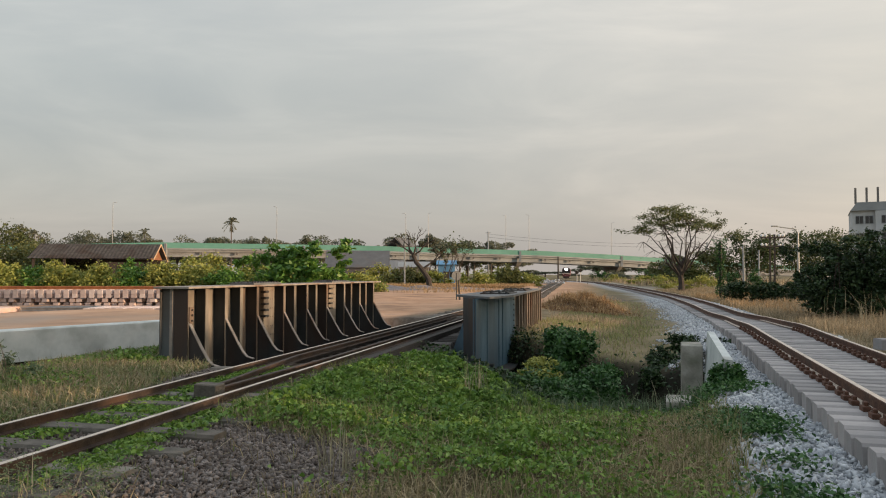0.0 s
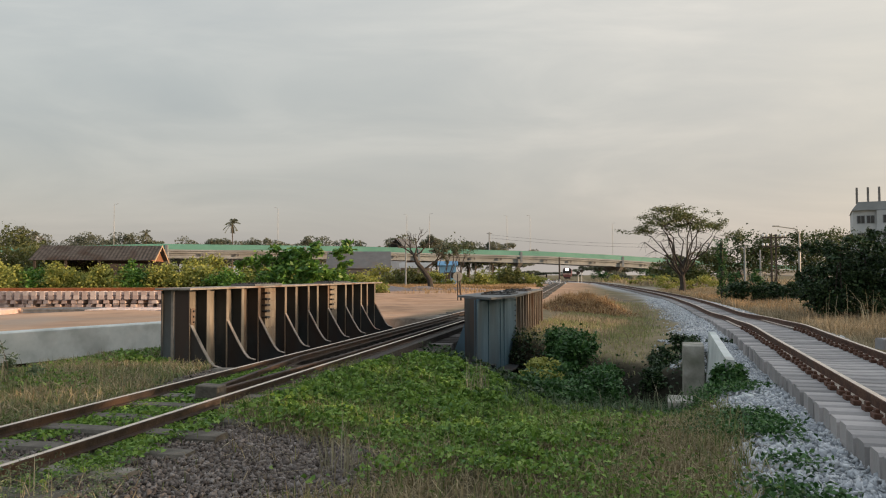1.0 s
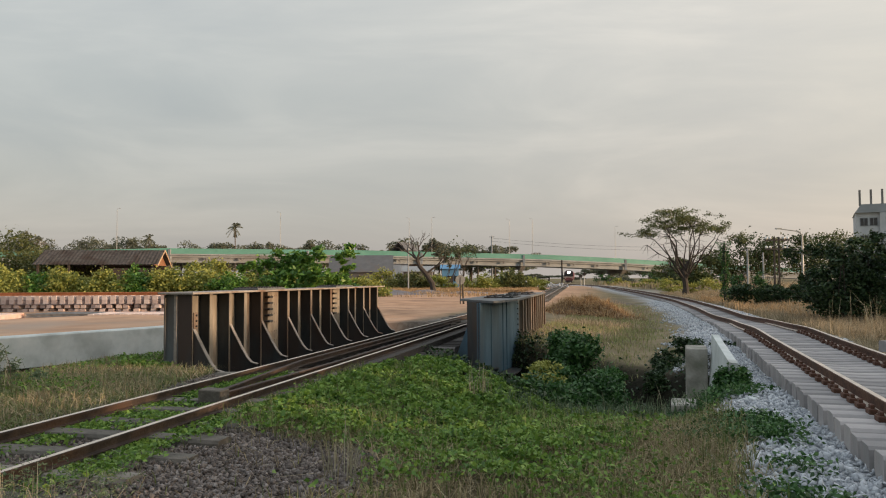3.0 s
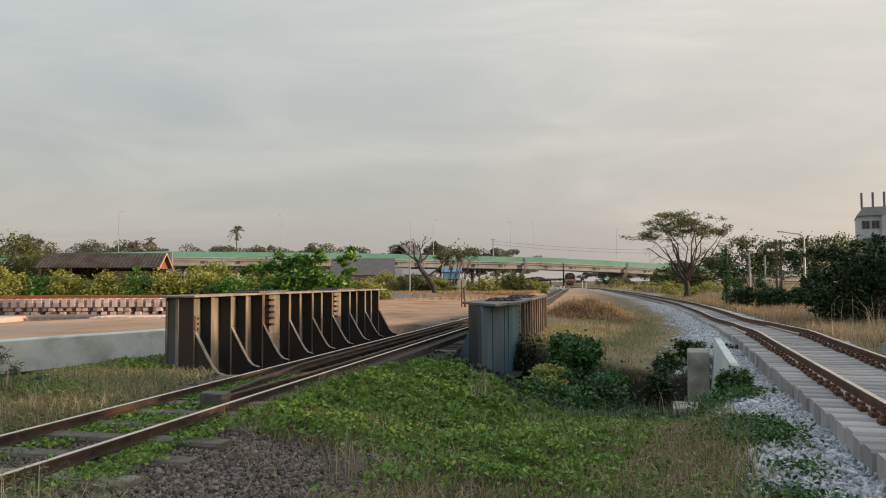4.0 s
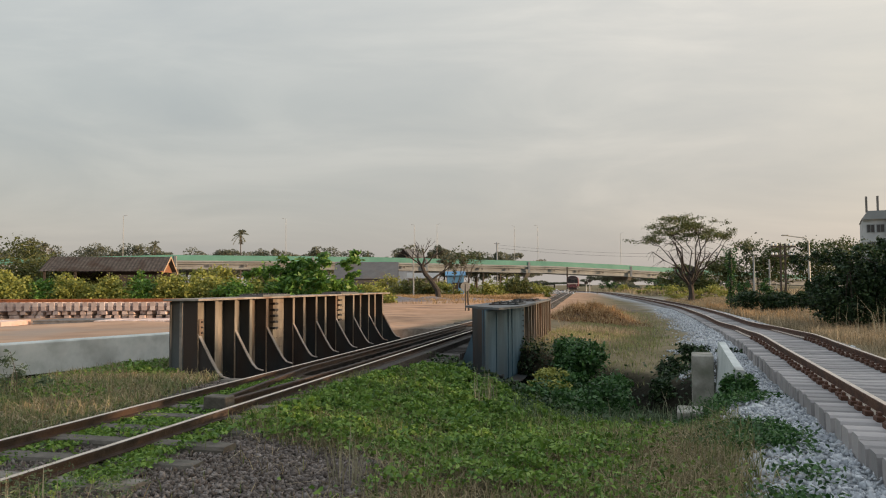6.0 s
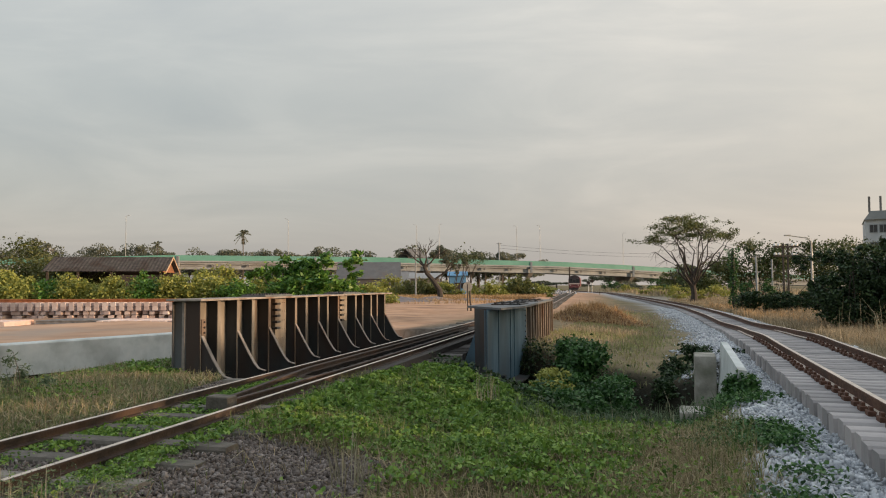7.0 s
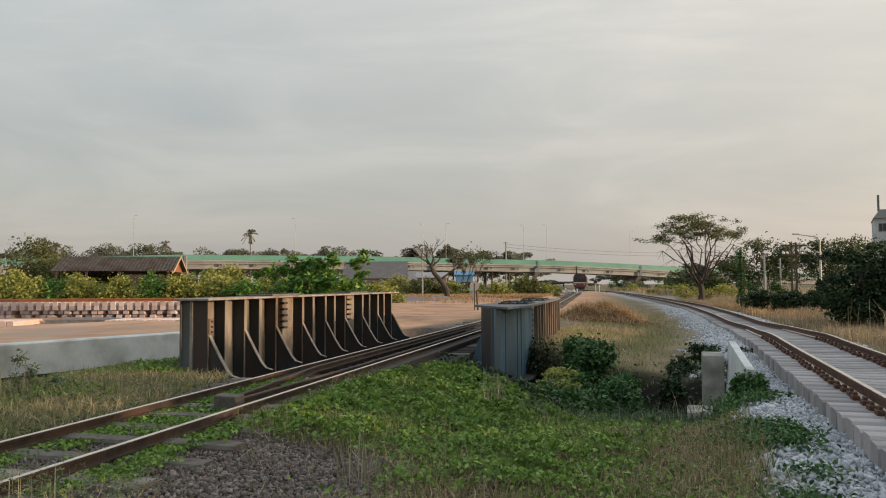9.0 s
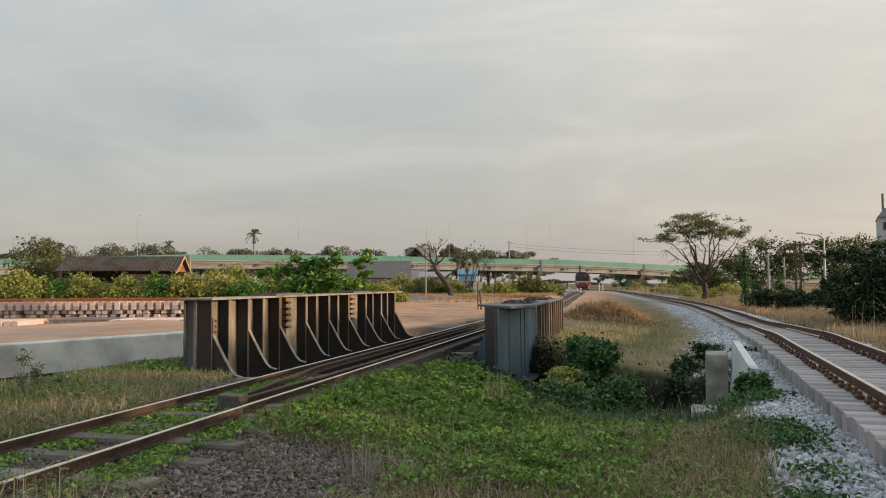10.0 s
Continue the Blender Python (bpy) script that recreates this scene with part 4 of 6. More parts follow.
def build_overpass_details():
    o = bpy.data.objects["overpass"]
    for x in (-118, -82, -46, -12, 22, 60, 78, 112):
        y, top = over_at(x)
        for dx, dy in ((0.8, -2.2), (3.0, -8.0)):
            part("pier", bm_box((x + dx - 0.75, y + dy - 0.75, -0.3, x + dx + 0.75, y + dy + 0.75, top - 5.2), bevel=0.1), CONC_PIER, o)
        b = bmesh.new()
        plate(b, [(x - 0.1, y + 0.3, top - 4.12), (x + 3.8, y - 10.3, top - 4.12), (x + 3.4, y - 9.3, top - 5.3), (x + 0.4, y - 0.8, top - 5.3)], (0.94, 0.34, 0), 1.6)
        part("pier_cap", b, CONC_PIER, o)
        part("expansion_joint", bm_box((x + 3.6, y - 11.1, top - 4.1, x + 4.3, y - 10.2, top - 0.4)), CONC_FAR, o)
        for k in range(3):
            xx = x + 9 + 9 * k
            yy, tt = over_at(xx)
            part("drain_spout", bm_box((xx + 3.65, yy - 10.9, tt - 3.4, xx + 4.15, yy - 10.2, tt - 2.7)), CONC_PIER, o)


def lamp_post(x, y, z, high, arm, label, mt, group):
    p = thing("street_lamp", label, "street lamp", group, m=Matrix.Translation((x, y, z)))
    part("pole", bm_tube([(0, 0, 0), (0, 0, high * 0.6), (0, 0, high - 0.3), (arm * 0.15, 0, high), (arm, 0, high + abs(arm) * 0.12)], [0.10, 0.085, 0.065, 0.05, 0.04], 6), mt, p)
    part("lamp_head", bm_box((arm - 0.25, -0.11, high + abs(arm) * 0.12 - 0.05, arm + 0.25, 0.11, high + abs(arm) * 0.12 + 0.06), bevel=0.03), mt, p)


build_overpass_details()
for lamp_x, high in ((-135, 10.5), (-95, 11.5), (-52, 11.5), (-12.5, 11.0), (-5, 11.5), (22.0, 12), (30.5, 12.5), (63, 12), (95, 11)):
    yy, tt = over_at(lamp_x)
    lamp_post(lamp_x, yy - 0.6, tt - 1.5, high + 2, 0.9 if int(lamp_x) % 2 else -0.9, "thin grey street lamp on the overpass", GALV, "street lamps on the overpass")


def build_car(name, colour, label):
    """A small car seen over the parapet from afar."""
    c = thing(name, label, "car")
    prof = [(-2.1, 0.35), (2.1, 0.35), (2.15, 0.8), (1.2, 0.95), (0.6, 1.45), (-1.1, 1.48), (-1.9, 1.0), (-2.15, 0.9)]
    body = bm_prism([(x, z) for x, z in prof], -0.82, 0.82, m=Matrix.Rotation(radians(90), 4, "X"))
    part("body", body, colour, c)
    part("side_window", bm_prism([(-1.5, 1.0), (0.95, 1.0), (0.5, 1.38), (-1.0, 1.4)], 0.825, 0.84, m=Matrix.Rotation(radians(90), 4, "X")), GLASS_DARK, c)
    for x in (-1.35, 1.35):
        for y in (-0.75, 0.75):
            part("wheel", bm_tube([(x, y - 0.1, 0.33), (x, y + 0.1, 0.33)], [0.33, 0.33], 12), TYRE, c)
    return c


GLASS_DARK = mat("dark_window_glass", [(0.3, (0.012, 0.014, 0.016)), (0.7, (0.03, 0.033, 0.036))], 2, 0.12, 0, 0, spec=0.6)
TYRE = mat("black_tyre", [(0.3, (0.015, 0.015, 0.015)), (0.7, (0.03, 0.03, 0.03))], 5, 0.9, 0, 0)
CAR_DARK = mat("dark_car_paint", [(0.3, (0.05, 0.055, 0.06)), (0.7, (0.08, 0.085, 0.09))], 2, 0.3, 0.2, 0)
CAR_PALE = mat("silver_car_paint", [(0.3, (0.30, 0.31, 0.32)), (0.7, (0.40, 0.41, 0.42))], 2, 0.3, 0.3, 0)
car_a = build_car("car", CAR_DARK, "dark car driving along the overpass")
car_b = build_car("car", CAR_PALE, "silver car driving along the overpass")


# ---- the train ----
TRAIN_RED = mat("faded_red_train_paint", [(0.3, (0.10, 0.026, 0.03)), (0.6, (0.165, 0.046, 0.048))], 3, 0.5, 0, 0.05, stain=(0.12, 0.04, 0.038))
TRAIN_DARK = mat("dark_train_front", [(0.3, (0.025, 0.018, 0.02)), (0.7, (0.055, 0.04, 0.042))], 3, 0.45, 0, 0.05)
TRAIN_CREAM = mat("cream_train_stripe", [(0.3, (0.52, 0.40, 0.36)), (0.7, (0.62, 0.50, 0.45))], 3, 0.5, 0, 0)
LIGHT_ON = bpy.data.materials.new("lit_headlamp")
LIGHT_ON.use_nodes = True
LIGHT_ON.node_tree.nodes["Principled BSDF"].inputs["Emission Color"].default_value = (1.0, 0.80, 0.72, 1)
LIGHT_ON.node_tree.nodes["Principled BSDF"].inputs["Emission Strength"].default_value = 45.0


def build_train():
    """A diesel railcar; its front looks along -y."""
    t = thing("train", "red and maroon diesel railcar train coming along the old track", "train")
    L = 38.0
    shell = [(-1.32, 0.95), (1.32, 0.95), (1.38, 1.3), (1.38, 2.75), (1.2, 3.25), (0.7, 3.52), (0, 3.6), (-0.7, 3.52), (-1.2, 3.25), (-1.38, 2.75), (-1.38, 1.3)]
    m = Matrix.Rotation(radians(90), 4, "X")
    part("body", bm_prism(shell, -L, -0.0, m=m), TRAIN_RED, t)
    part("front_mask", bm_prism([(-1.30, 1.75), (1.30, 1.75), (1.30, 2.75), (1.13, 3.2), (0.65, 3.45), (-0.65, 3.45), (-1.13, 3.2), (-1.30, 2.75)], 0.0, 0.05, m=m), TRAIN_DARK, t, "dark upper front")
    part("roof", bm_prism([(-1.1, 3.3), (1.1, 3.3), (0.7, 3.56), (0, 3.64), (-0.7, 3.56)], -L, 0.02, m=m), TRAIN_DARK, t)
    for x0, x1 in ((-1.15, -0.42), (-0.32, 0.32), (0.42, 1.15)):
        part("front_window", bm_prism([(x0, 1.95), (x1, 1.95), (x1, 2.75), (x0, 2.75)], 0.05, 0.07, m=m), GLASS_DARK, t)
    part("stripe", bm_prism([(-1.34, 1.5), (1.34, 1.5), (1.34, 1.72), (-1.34, 1.72)], 0.0, 0.045, m=m), TRAIN_CREAM, t, "pale stripe")
    part("buffer_beam", bm_box((-1.2, -0.3, 0.62, 1.2, 0.1, 0.95), bevel=0.03), TRAIN_RED, t)
    part("pilot", bm_box((-1.0, -0.2, 0.12, 1.0, -0.12, 0.62), bevel=0.02), TRAIN_DARK, t)
    part("coupler", bm_box((-0.15, -0.75, 0.65, 0.15, -0.3, 0.9), bevel=0.04), TRAIN_DARK, t)
    for y in (2.5, 15.5, 22.5, 35.5):
        b = part("bogie", bm_box((-0.85, y - 1.3, 0.35, 0.85, y + 1.3, 0.75), bevel=0.05), TRAIN_DARK, t)
        for dy in (-0.9, 0.9):
            for x in (-0.52, 0.52):
                part("wheel", bm_tube([(x - 0.06, y + dy, 0.41), (x + 0.06, y + dy, 0.41)], [0.41, 0.41], 14), TYRE, b)
    for x in (-0.95, 0.95):
        part("lamp", bm_tube([(x, -0.05, 1.28), (x, 0.02, 1.28)], [0.13, 0.13], 12), TRAIN_CREAM, t)
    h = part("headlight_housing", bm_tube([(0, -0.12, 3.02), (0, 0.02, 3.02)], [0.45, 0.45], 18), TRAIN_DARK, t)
    # lens is oversized so that its disc takes in the lamp's glare
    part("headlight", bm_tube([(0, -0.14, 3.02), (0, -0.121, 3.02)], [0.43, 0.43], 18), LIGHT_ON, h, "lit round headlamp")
    # added flap, no real part: hides the lamp as it goes dark
    flap = part("headlight_blocker", bm_box((-0.46, -0.02, -0.02, 0.46, 0.0, 0.94), bevel=0.004), TRAIN_DARK, t, "added flap that blocks the headlamp")
    return t, flap


train, train_flap = build_train()


def build_signal(x, y, high):
    s = thing("signal_post", "short pale signal post with a dark round head", "signal", "signals by the track", m=Matrix.Translation((x, y, float(ground_z(x, y)))))
    part("post", bm_tube([(0, 0, 0), (0, 0, high)], [0.1, 0.09], 6), GALV, s)
    part("head", bm_tube([(0, -0.08, high + 0.2), (0, 0.08, high + 0.2)], [0.34, 0.34], 14), DARKPOLE, s)
    part("hood", bm_box((-0.2, -0.3, high + 0.4, 0.2, -0.08, high + 0.44)), DARKPOLE, s)


for xx, yy, hh in ((25.2, 139, 1.6), (26.6, 143, 2.0)):
    build_signal(xx, yy, hh)


# ---- trees and bushes ----
def bush(name, blobs, n, size, material, label, category="bush", group="", stems=5, stem_mat=None, parts=True, slim=0.6, up=0.3):
    """A leafy clump. blobs: (x, y, z, rx, ry, rz), z of the middle."""
    blobs = np.asarray(blobs, float)
    base = blobs[0]
    z0 = float(ground_z(base[0], base[1]))
    g = thing(name, label, category, group, m=Matrix.Translation((base[0], base[1], z0)))
    off = np.array([base[0], base[1], z0])
    vol = blobs[:, 3] * blobs[:, 4] * blobs[:, 5]
    C = []
    for b, v in zip(blobs, vol ** 0.7 / (vol ** 0.7).sum()):
        m = max(12, int(n * v))
        k = max(4, m // 60)
        # each blob is broken into smaller tufts for an uneven skin
        tuft = in_blob(k, b[:3], b[3:] * 0.86, 0.5)
        pick = RNG.integers(0, k, m)
        C.append(tuft[pick] + RNG.normal(size=(m, 3)) * b[3:] * 0.17)
    C = np.concatenate(C) - off
    C = C[C[:, 2] + z0 > ground_z(C[:, 0] + off[0], C[:, 1] + off[1]) - 0.02]
    part("leaves", leaf_mesh("leaves", C, size, material, slim=slim, up=up), None, g)
    bm = bmesh.new()
    for i in range(stems):
        b = blobs[RNG.integers(0, len(blobs))]
        tip = Vector(in_blob(1, b[:3], b[3:] * 0.8)[0] - off)
        fx, fy = tip.x * 0.35 + RNG.normal() * 0.05, tip.y * 0.35
        foot = Vector((fx, fy, float(ground_z(fx + off[0], fy + off[1])) - z0 - 0.05))
        r = max(0.006, 0.012 * (tip - foot).length)
        bm_tube([foot, foot.lerp(tip, 0.5) + Vector(RNG.normal(size=3) * 0.06 * (tip - foot).length), tip], [r, r * 0.7, r * 0.3], 5, bm)
    part("stems", bm, stem_mat or BARK, g)
    return g


def tree(name, x, y, high, spread, trunk_r, label, leaf, leaf_n, leaf_size, fork=0.35, limbs=7, levels=3, flat=0.5, seed=1, bark=None, clump=0.5, lean=0.0, group=""):
    """A trunk that forks into limbs and twigs, with tufts of leaves at their ends."""
    r = random.Random(seed)
    t = thing(name, label, "tree", group, m=Matrix.Translation((x, y, float(ground_z(x, y)) - 0.05)))
    bm, tips = bmesh.new(), []
    top = Vector((lean, 0, high * fork))
    bm_tube([(0, 0, 0), (lean * 0.3 + 0.03 * high * r.uniform(-1, 1), 0, high * fork * 0.5), top], [trunk_r * 1.25, trunk_r, trunk_r * 0.85], 9, bm)

    def grow(p, d, length, rad, lev):
        mid = p + d * length * 0.5 + Vector((r.uniform(-1, 1), r.uniform(-1, 1), r.uniform(-0.4, 0.7))) * length * 0.10
        end = p + d * length + Vector((r.uniform(-1, 1), r.uniform(-1, 1), r.uniform(-0.2, 0.9))) * length * 0.14
        bm_tube([p, mid, end], [rad * 0.8, rad * 0.6, rad * 0.36], 6 if lev < 2 else 4, bm)
        if lev >= levels:
            tips.append(end), tips.append(mid.lerp(end, 0.5))
            return
        for k in range(r.choice((2, 3, 3))):
            q = (d + Vector((r.uniform(-1, 1), r.uniform(-1, 1), r.uniform(-0.35, 0.75))) * 0.75).normalized()
            grow(mid.lerp(end, r.uniform(0.3, 1.0)), q, length * r.uniform(0.5, 0.72), rad * 0.5, lev + 1)
    for k in range(limbs):
        a = math.tau * k / limbs + r.uniform(-0.4, 0.4)
        d = Vector((math.cos(a) * spread, math.sin(a) * spread, high * (1 - fork) * r.uniform(0.7, 1.25))).normalized()
        reach = math.hypot(spread, high * (1 - fork)) * r.uniform(0.42, 0.55)
        grow(top.lerp(Vector((lean * 0.8, 0, high * fork * 0.75)), r.uniform(0, 1)), d, reach, trunk_r * 0.5, 1)
    part("trunk", bm, bark or BARK, t)
    if leaf_n:
        P = np.array([[*p] for p in tips])
        P = P[P[:, 2] > np.quantile(P[:, 2], 0.30)] if flat > 0.6 else P
        pick = RNG.integers(0, len(P), leaf_n)
        C = P[pick] + RNG.normal(size=(leaf_n, 3)) * np.array([clump, clump, clump * flat])
        part("crown", leaf_mesh("crown", C, leaf_size, leaf), None, t)
    return t


def palm(x, y, high, r, label, seed):
    rr = random.Random(seed)
    p = thing("palm_tree", label, "palm tree", "palm trees", m=Matrix.Translation((x, y, 0)))
    part("trunk", bm_tube([(0, 0, -0.2), (0.3, 0, high * 0.5), (0.1, 0, high)], [0.28, 0.2, 0.16], 7), BARK, p)
    for k in range(19):
        a, e = math.tau * k / 19 * 2.4 + rr.uniform(-0.2, 0.2), rr.uniform(-0.75, 1.35)
        pts = [Vector((math.cos(a) * r * u * math.cos(e), math.sin(a) * r * u * math.cos(e), high + r * (math.sin(e) * u - 0.42 * u * u))) for u in (0, 0.3, 0.6, 0.85, 1.0)]
        b = bm_tube(pts, [0.05, 0.04, 0.03, 0.02, 0.01], 4)
        side = Vector((-math.sin(a), math.cos(a), 0))
        for u0, u1 in zip(pts, pts[1:]):
            for w in np.linspace(0, 1, 5)[:-1]:
                q = u0.lerp(u1, float(w))
                for sg in (-1, 1):
                    tip = q + side * sg * r * 0.2 + Vector((0, 0, -r * 0.13))
                    d = (u1 - u0).normalized() * r * 0.035
                    vs = [b.verts.new(v) for v in (q - d, q + d, tip)]
                    b.faces.new(vs)
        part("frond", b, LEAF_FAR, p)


def clear_new_far(x, y):
    return smooth(2.5, 4.0, far_from(NEW_LINE, x, y))


# vines and bushes round the ditch
bush("tall_weed", [(-5.95, 10.0, 0.42, 0.26, 0.2, 0.32), (-5.75, 10.1, 0.2, 0.22, 0.2, 0.2)], 420, 0.075, GRASS_TALL, "feathery grey-green weed by the concrete beam", "weed", stems=9, slim=0.3)
bush("vine_bush", [(2.58, 14.6, -0.02, 0.42, 0.6, 0.46), (2.45, 15.5, 0.02, 0.35, 0.8, 0.46), (2.95, 13.9, -0.5, 0.42, 0.5, 0.35), (2.1, 13.6, -0.35, 0.35, 0.4, 0.28)], 8500, 0.085, LEAF_DARK, "dark green vine bush beside the girder", "bush", "bushes at the ditch")
bush("vine_bush", [(1.25, 11.1, -0.25, 0.75, 0.55, 0.32), (2.0, 11.4, -0.5, 0.6, 0.5, 0.35), (0.7, 11.6, -0.35, 0.5, 0.4, 0.3), (2.55, 12.2, -0.5, 0.5, 0.6, 0.5)], 8500, 0.075, LEAF_DARK, "dark leafy bush at the edge of the ditch", "bush", "bushes at the ditch")
bush("vine_bush", [(1.72, 13.0, -0.08, 0.28, 0.3, 0.18), (1.62, 12.5, -0.25, 0.36, 0.3, 0.2)], 1400, 0.06, LEAF_YELLOW, "yellow-green flowering weed at the girder foot", "bush", "bushes at the ditch")
bush("vine_bush", [(3.66, 9.55, 0.08, 0.25, 0.26, 0.26), (3.98, 9.35, 0.04, 0.24, 0.22, 0.10), (3.47, 9.4, -0.04, 0.2, 0.2, 0.16), (3.68, 9.6, 0.22, 0.16, 0.2, 0.16)], 7000, 0.055, LEAF_DARK, "dense dark vine clump on the culvert slab", "bush", "bushes at the ditch")
bush("vine_bush", [(4.95, 15.3, 0.05, 0.42, 0.4, 0.24), (4.5, 15.4, -0.25, 0.4, 0.4, 0.25), (5.6, 15.1, 0.10, 0.5, 0.25, 0.10), (4.2, 14.6, -0.6, 0.35, 0.5, 0.4)], 3600, 0.085, LEAF_SHADE, "dark creeper behind the culvert pillar", "bush", "bushes at the ditch")
bush("vine_bush", [(-5.7, 13.1, 0.0, 0.8, 0.45, 0.2), (-5.0, 12.2, 0.05, 0.5, 0.4, 0.18)], 2200, 0.07, LEAF, "low green creeper below the concrete beam", "bush", "bushes at the ditch")

# big-leaved bush behind the girder, hedges on the far side of the yard
leafy_tufts = [(-5.8 + RNG.uniform(-2.3, 2.1), 29.6 + RNG.uniform(-0.6, 0.6), RNG.uniform(0.6, 2.6), *RNG.uniform(0.25, 0.5, 3)) for k in range(12)]
bush("leafy_bush", [(-5.9, 30, 1.2, 1.8, 1.3, 1.0), *leafy_tufts, (-7.3, 30.3, 1.7, 0.8, 0.8, 0.8), (-6.6, 30.4, 2.3, 0.7, 0.6, 0.5), (-5.6, 30.2, 2.5, 0.7, 0.6, 0.55), (-4.4, 30, 1.0, 1.0, 1.0, 0.8), (-6.5, 29.6, 0.7, 1.6, 1.1, 0.7)], 7500, 0.25, LEAF_BIG, "bright green big-leaved bush on the yard", "bush", stems=14, slim=0.42)
for i, x in enumerate(np.arange(-32, -9.0, 1.35)):
    hgt = 1.16 + 0.13 * math.sin(i * 1.9) + 0.10 * math.sin(i * 0.7 + 1)
    bush("hedge_bush", [(x, 50 + 0.8 * math.sin(i * 2.3), hgt * 0.9, 1.5, 1.5, hgt), (x + 0.8, 49.5, hgt * 0.6, 1.2, 1.2, hgt * 0.8), (x - 0.5, 51, hgt * 1.3, 0.8, 0.9, hgt * 0.7)], 3400, 0.21, LEAF_YELLOW if i % 5 != 3 else LEAF_BIG, "yellow-green leafy shrub along the yard edge", "bush", "shrubs along the yard", stems=4)
for i, (x, y, h) in enumerate(((-14.5, 60, 1.2), (-11, 62, 1.1), (-7.5, 64, 1.0), (-3.8, 92, 1.4), (-1.5, 95, 1.1), (3.5, 90, 1.2), (8.2, 92, 1.5), (10.5, 94, 1.0), (-21, 66, 2.0), (-17, 68, 1.7), (-19.5, 108, 1.4), (-16.5, 107, 1.2), (-13.5, 108, 1.1), (-10.8, 106, 1.2), (-8.4, 100, 1.7), (-6.2, 99, 1.5), (6.4, 100, 1.5), (8.4, 102, 1.4))):
    bush("hedge_bush", [(x, y, h * 0.8, 2.0, 1.5, h), (x + 1.2, y, h * 0.5, 1.5, 1.2, h * 0.7)], 1500, 0.30, LEAF_YELLOW if i % 3 else LEAF_OLIVE, "green shrub among dry grass", "bush", "shrubs along the yard", stems=4)
for i, (x, y, rx, h) in enumerate(((-46, 80, 4.0, 2.2), (-50, 84, 4, 3.0), (-41, 82, 3.0, 1.8))):
    h *= 1.25
    bush("olive_bush", [(x, y, h * 0.9, rx, 3, h), (x + rx * 0.6, y, h * 0.7, rx * 0.7, 2.5, h * 0.8)], 3600, 0.34, LEAF_OLIVE, "olive-brown thicket beside the shed", "bush", "thickets by the shed", stems=6)


def far_tree(x, y, rx, high, i):
    t = thing("tree", "hazy far-off tree above the overpass", "tree", "far trees", m=Matrix.Translation((x, y, 0)))
    part("trunk", bm_tube([(0, 0, -0.3), (0.2, 0, high * 0.35), (0, 0, high * 0.75)], [0.5, 0.4, 0.15], 6), BARK, t)
    C = []
    for k in range(16):
        c = np.array([RNG.normal() * rx * 0.62, RNG.normal() * rx * 0.3, high * RNG.uniform(0.42, 0.9)])
        c[2] -= 0.10 * high * (abs(c[0]) / rx) ** 2
        C.append(in_blob(170, c, np.array([rx * 0.34, rx * 0.34, high * 0.10]) * RNG.uniform(0.5, 1.35), 0.3))
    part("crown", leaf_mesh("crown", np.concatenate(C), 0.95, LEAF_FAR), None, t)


# (x, y, half width, height)
for i, (x, y, rx, h) in enumerate(((-180, 320, 7, 20), (-158, 330, 7, 14), (-139, 340, 7, 17), (-104, 335, 8, 16), (-84, 345, 8, 17),
                                   (-60, 330, 6, 16), (-24, 335, 6, 14), (-6, 330, 6, 18), (4, 335, 5, 12), (14, 335, 6, 16), (22, 340, 6, 15),
                                   (86, 410, 11, 9), (94, 430, 10, 8), (100, 420, 9, 9), (44, 410, 9, 4), (58, 420, 9, 3.6), (108, 395, 9, 8), (112, 400, 12, 11), (135, 390, 12, 14), (-210, 330, 10, 15), (-225, 340, 10, 17))):
    far_tree(x, y, rx, h * 1.2 if y < 360 else h, i)
for i, x in enumerate(np.arange(-215, 34, 6.2)):
    far_tree(x + 3 * math.sin(i * 3.7), 352 + 9 * math.sin(i * 1.3), 10.5, 18.2 + 2.2 * math.sin(i * 2.6) + 1.2 * math.sin(i * 7.1) - 0.016 * (x + 60), i)
palm(-77.3, 268, 20.6, 3.5, "tall coconut palm above the overpass", 3)
palm(-120.9, 298, 18.6, 3.3, "coconut palm among far trees", 4)
palm(-25.0, 320, 16.2, 1.9, "small round-headed palm by the overpass", 5)

for i, x in enumerate(np.arange(-92, 42, 6.5)):
    y = over_at(x)[0] - 24
    h = 2.8 + 1.0 * math.sin(i * 2.1)
    if x > 4:
        continue
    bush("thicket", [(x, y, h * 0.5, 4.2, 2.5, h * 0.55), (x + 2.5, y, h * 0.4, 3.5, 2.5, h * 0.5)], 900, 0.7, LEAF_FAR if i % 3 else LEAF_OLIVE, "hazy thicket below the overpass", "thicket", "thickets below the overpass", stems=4)

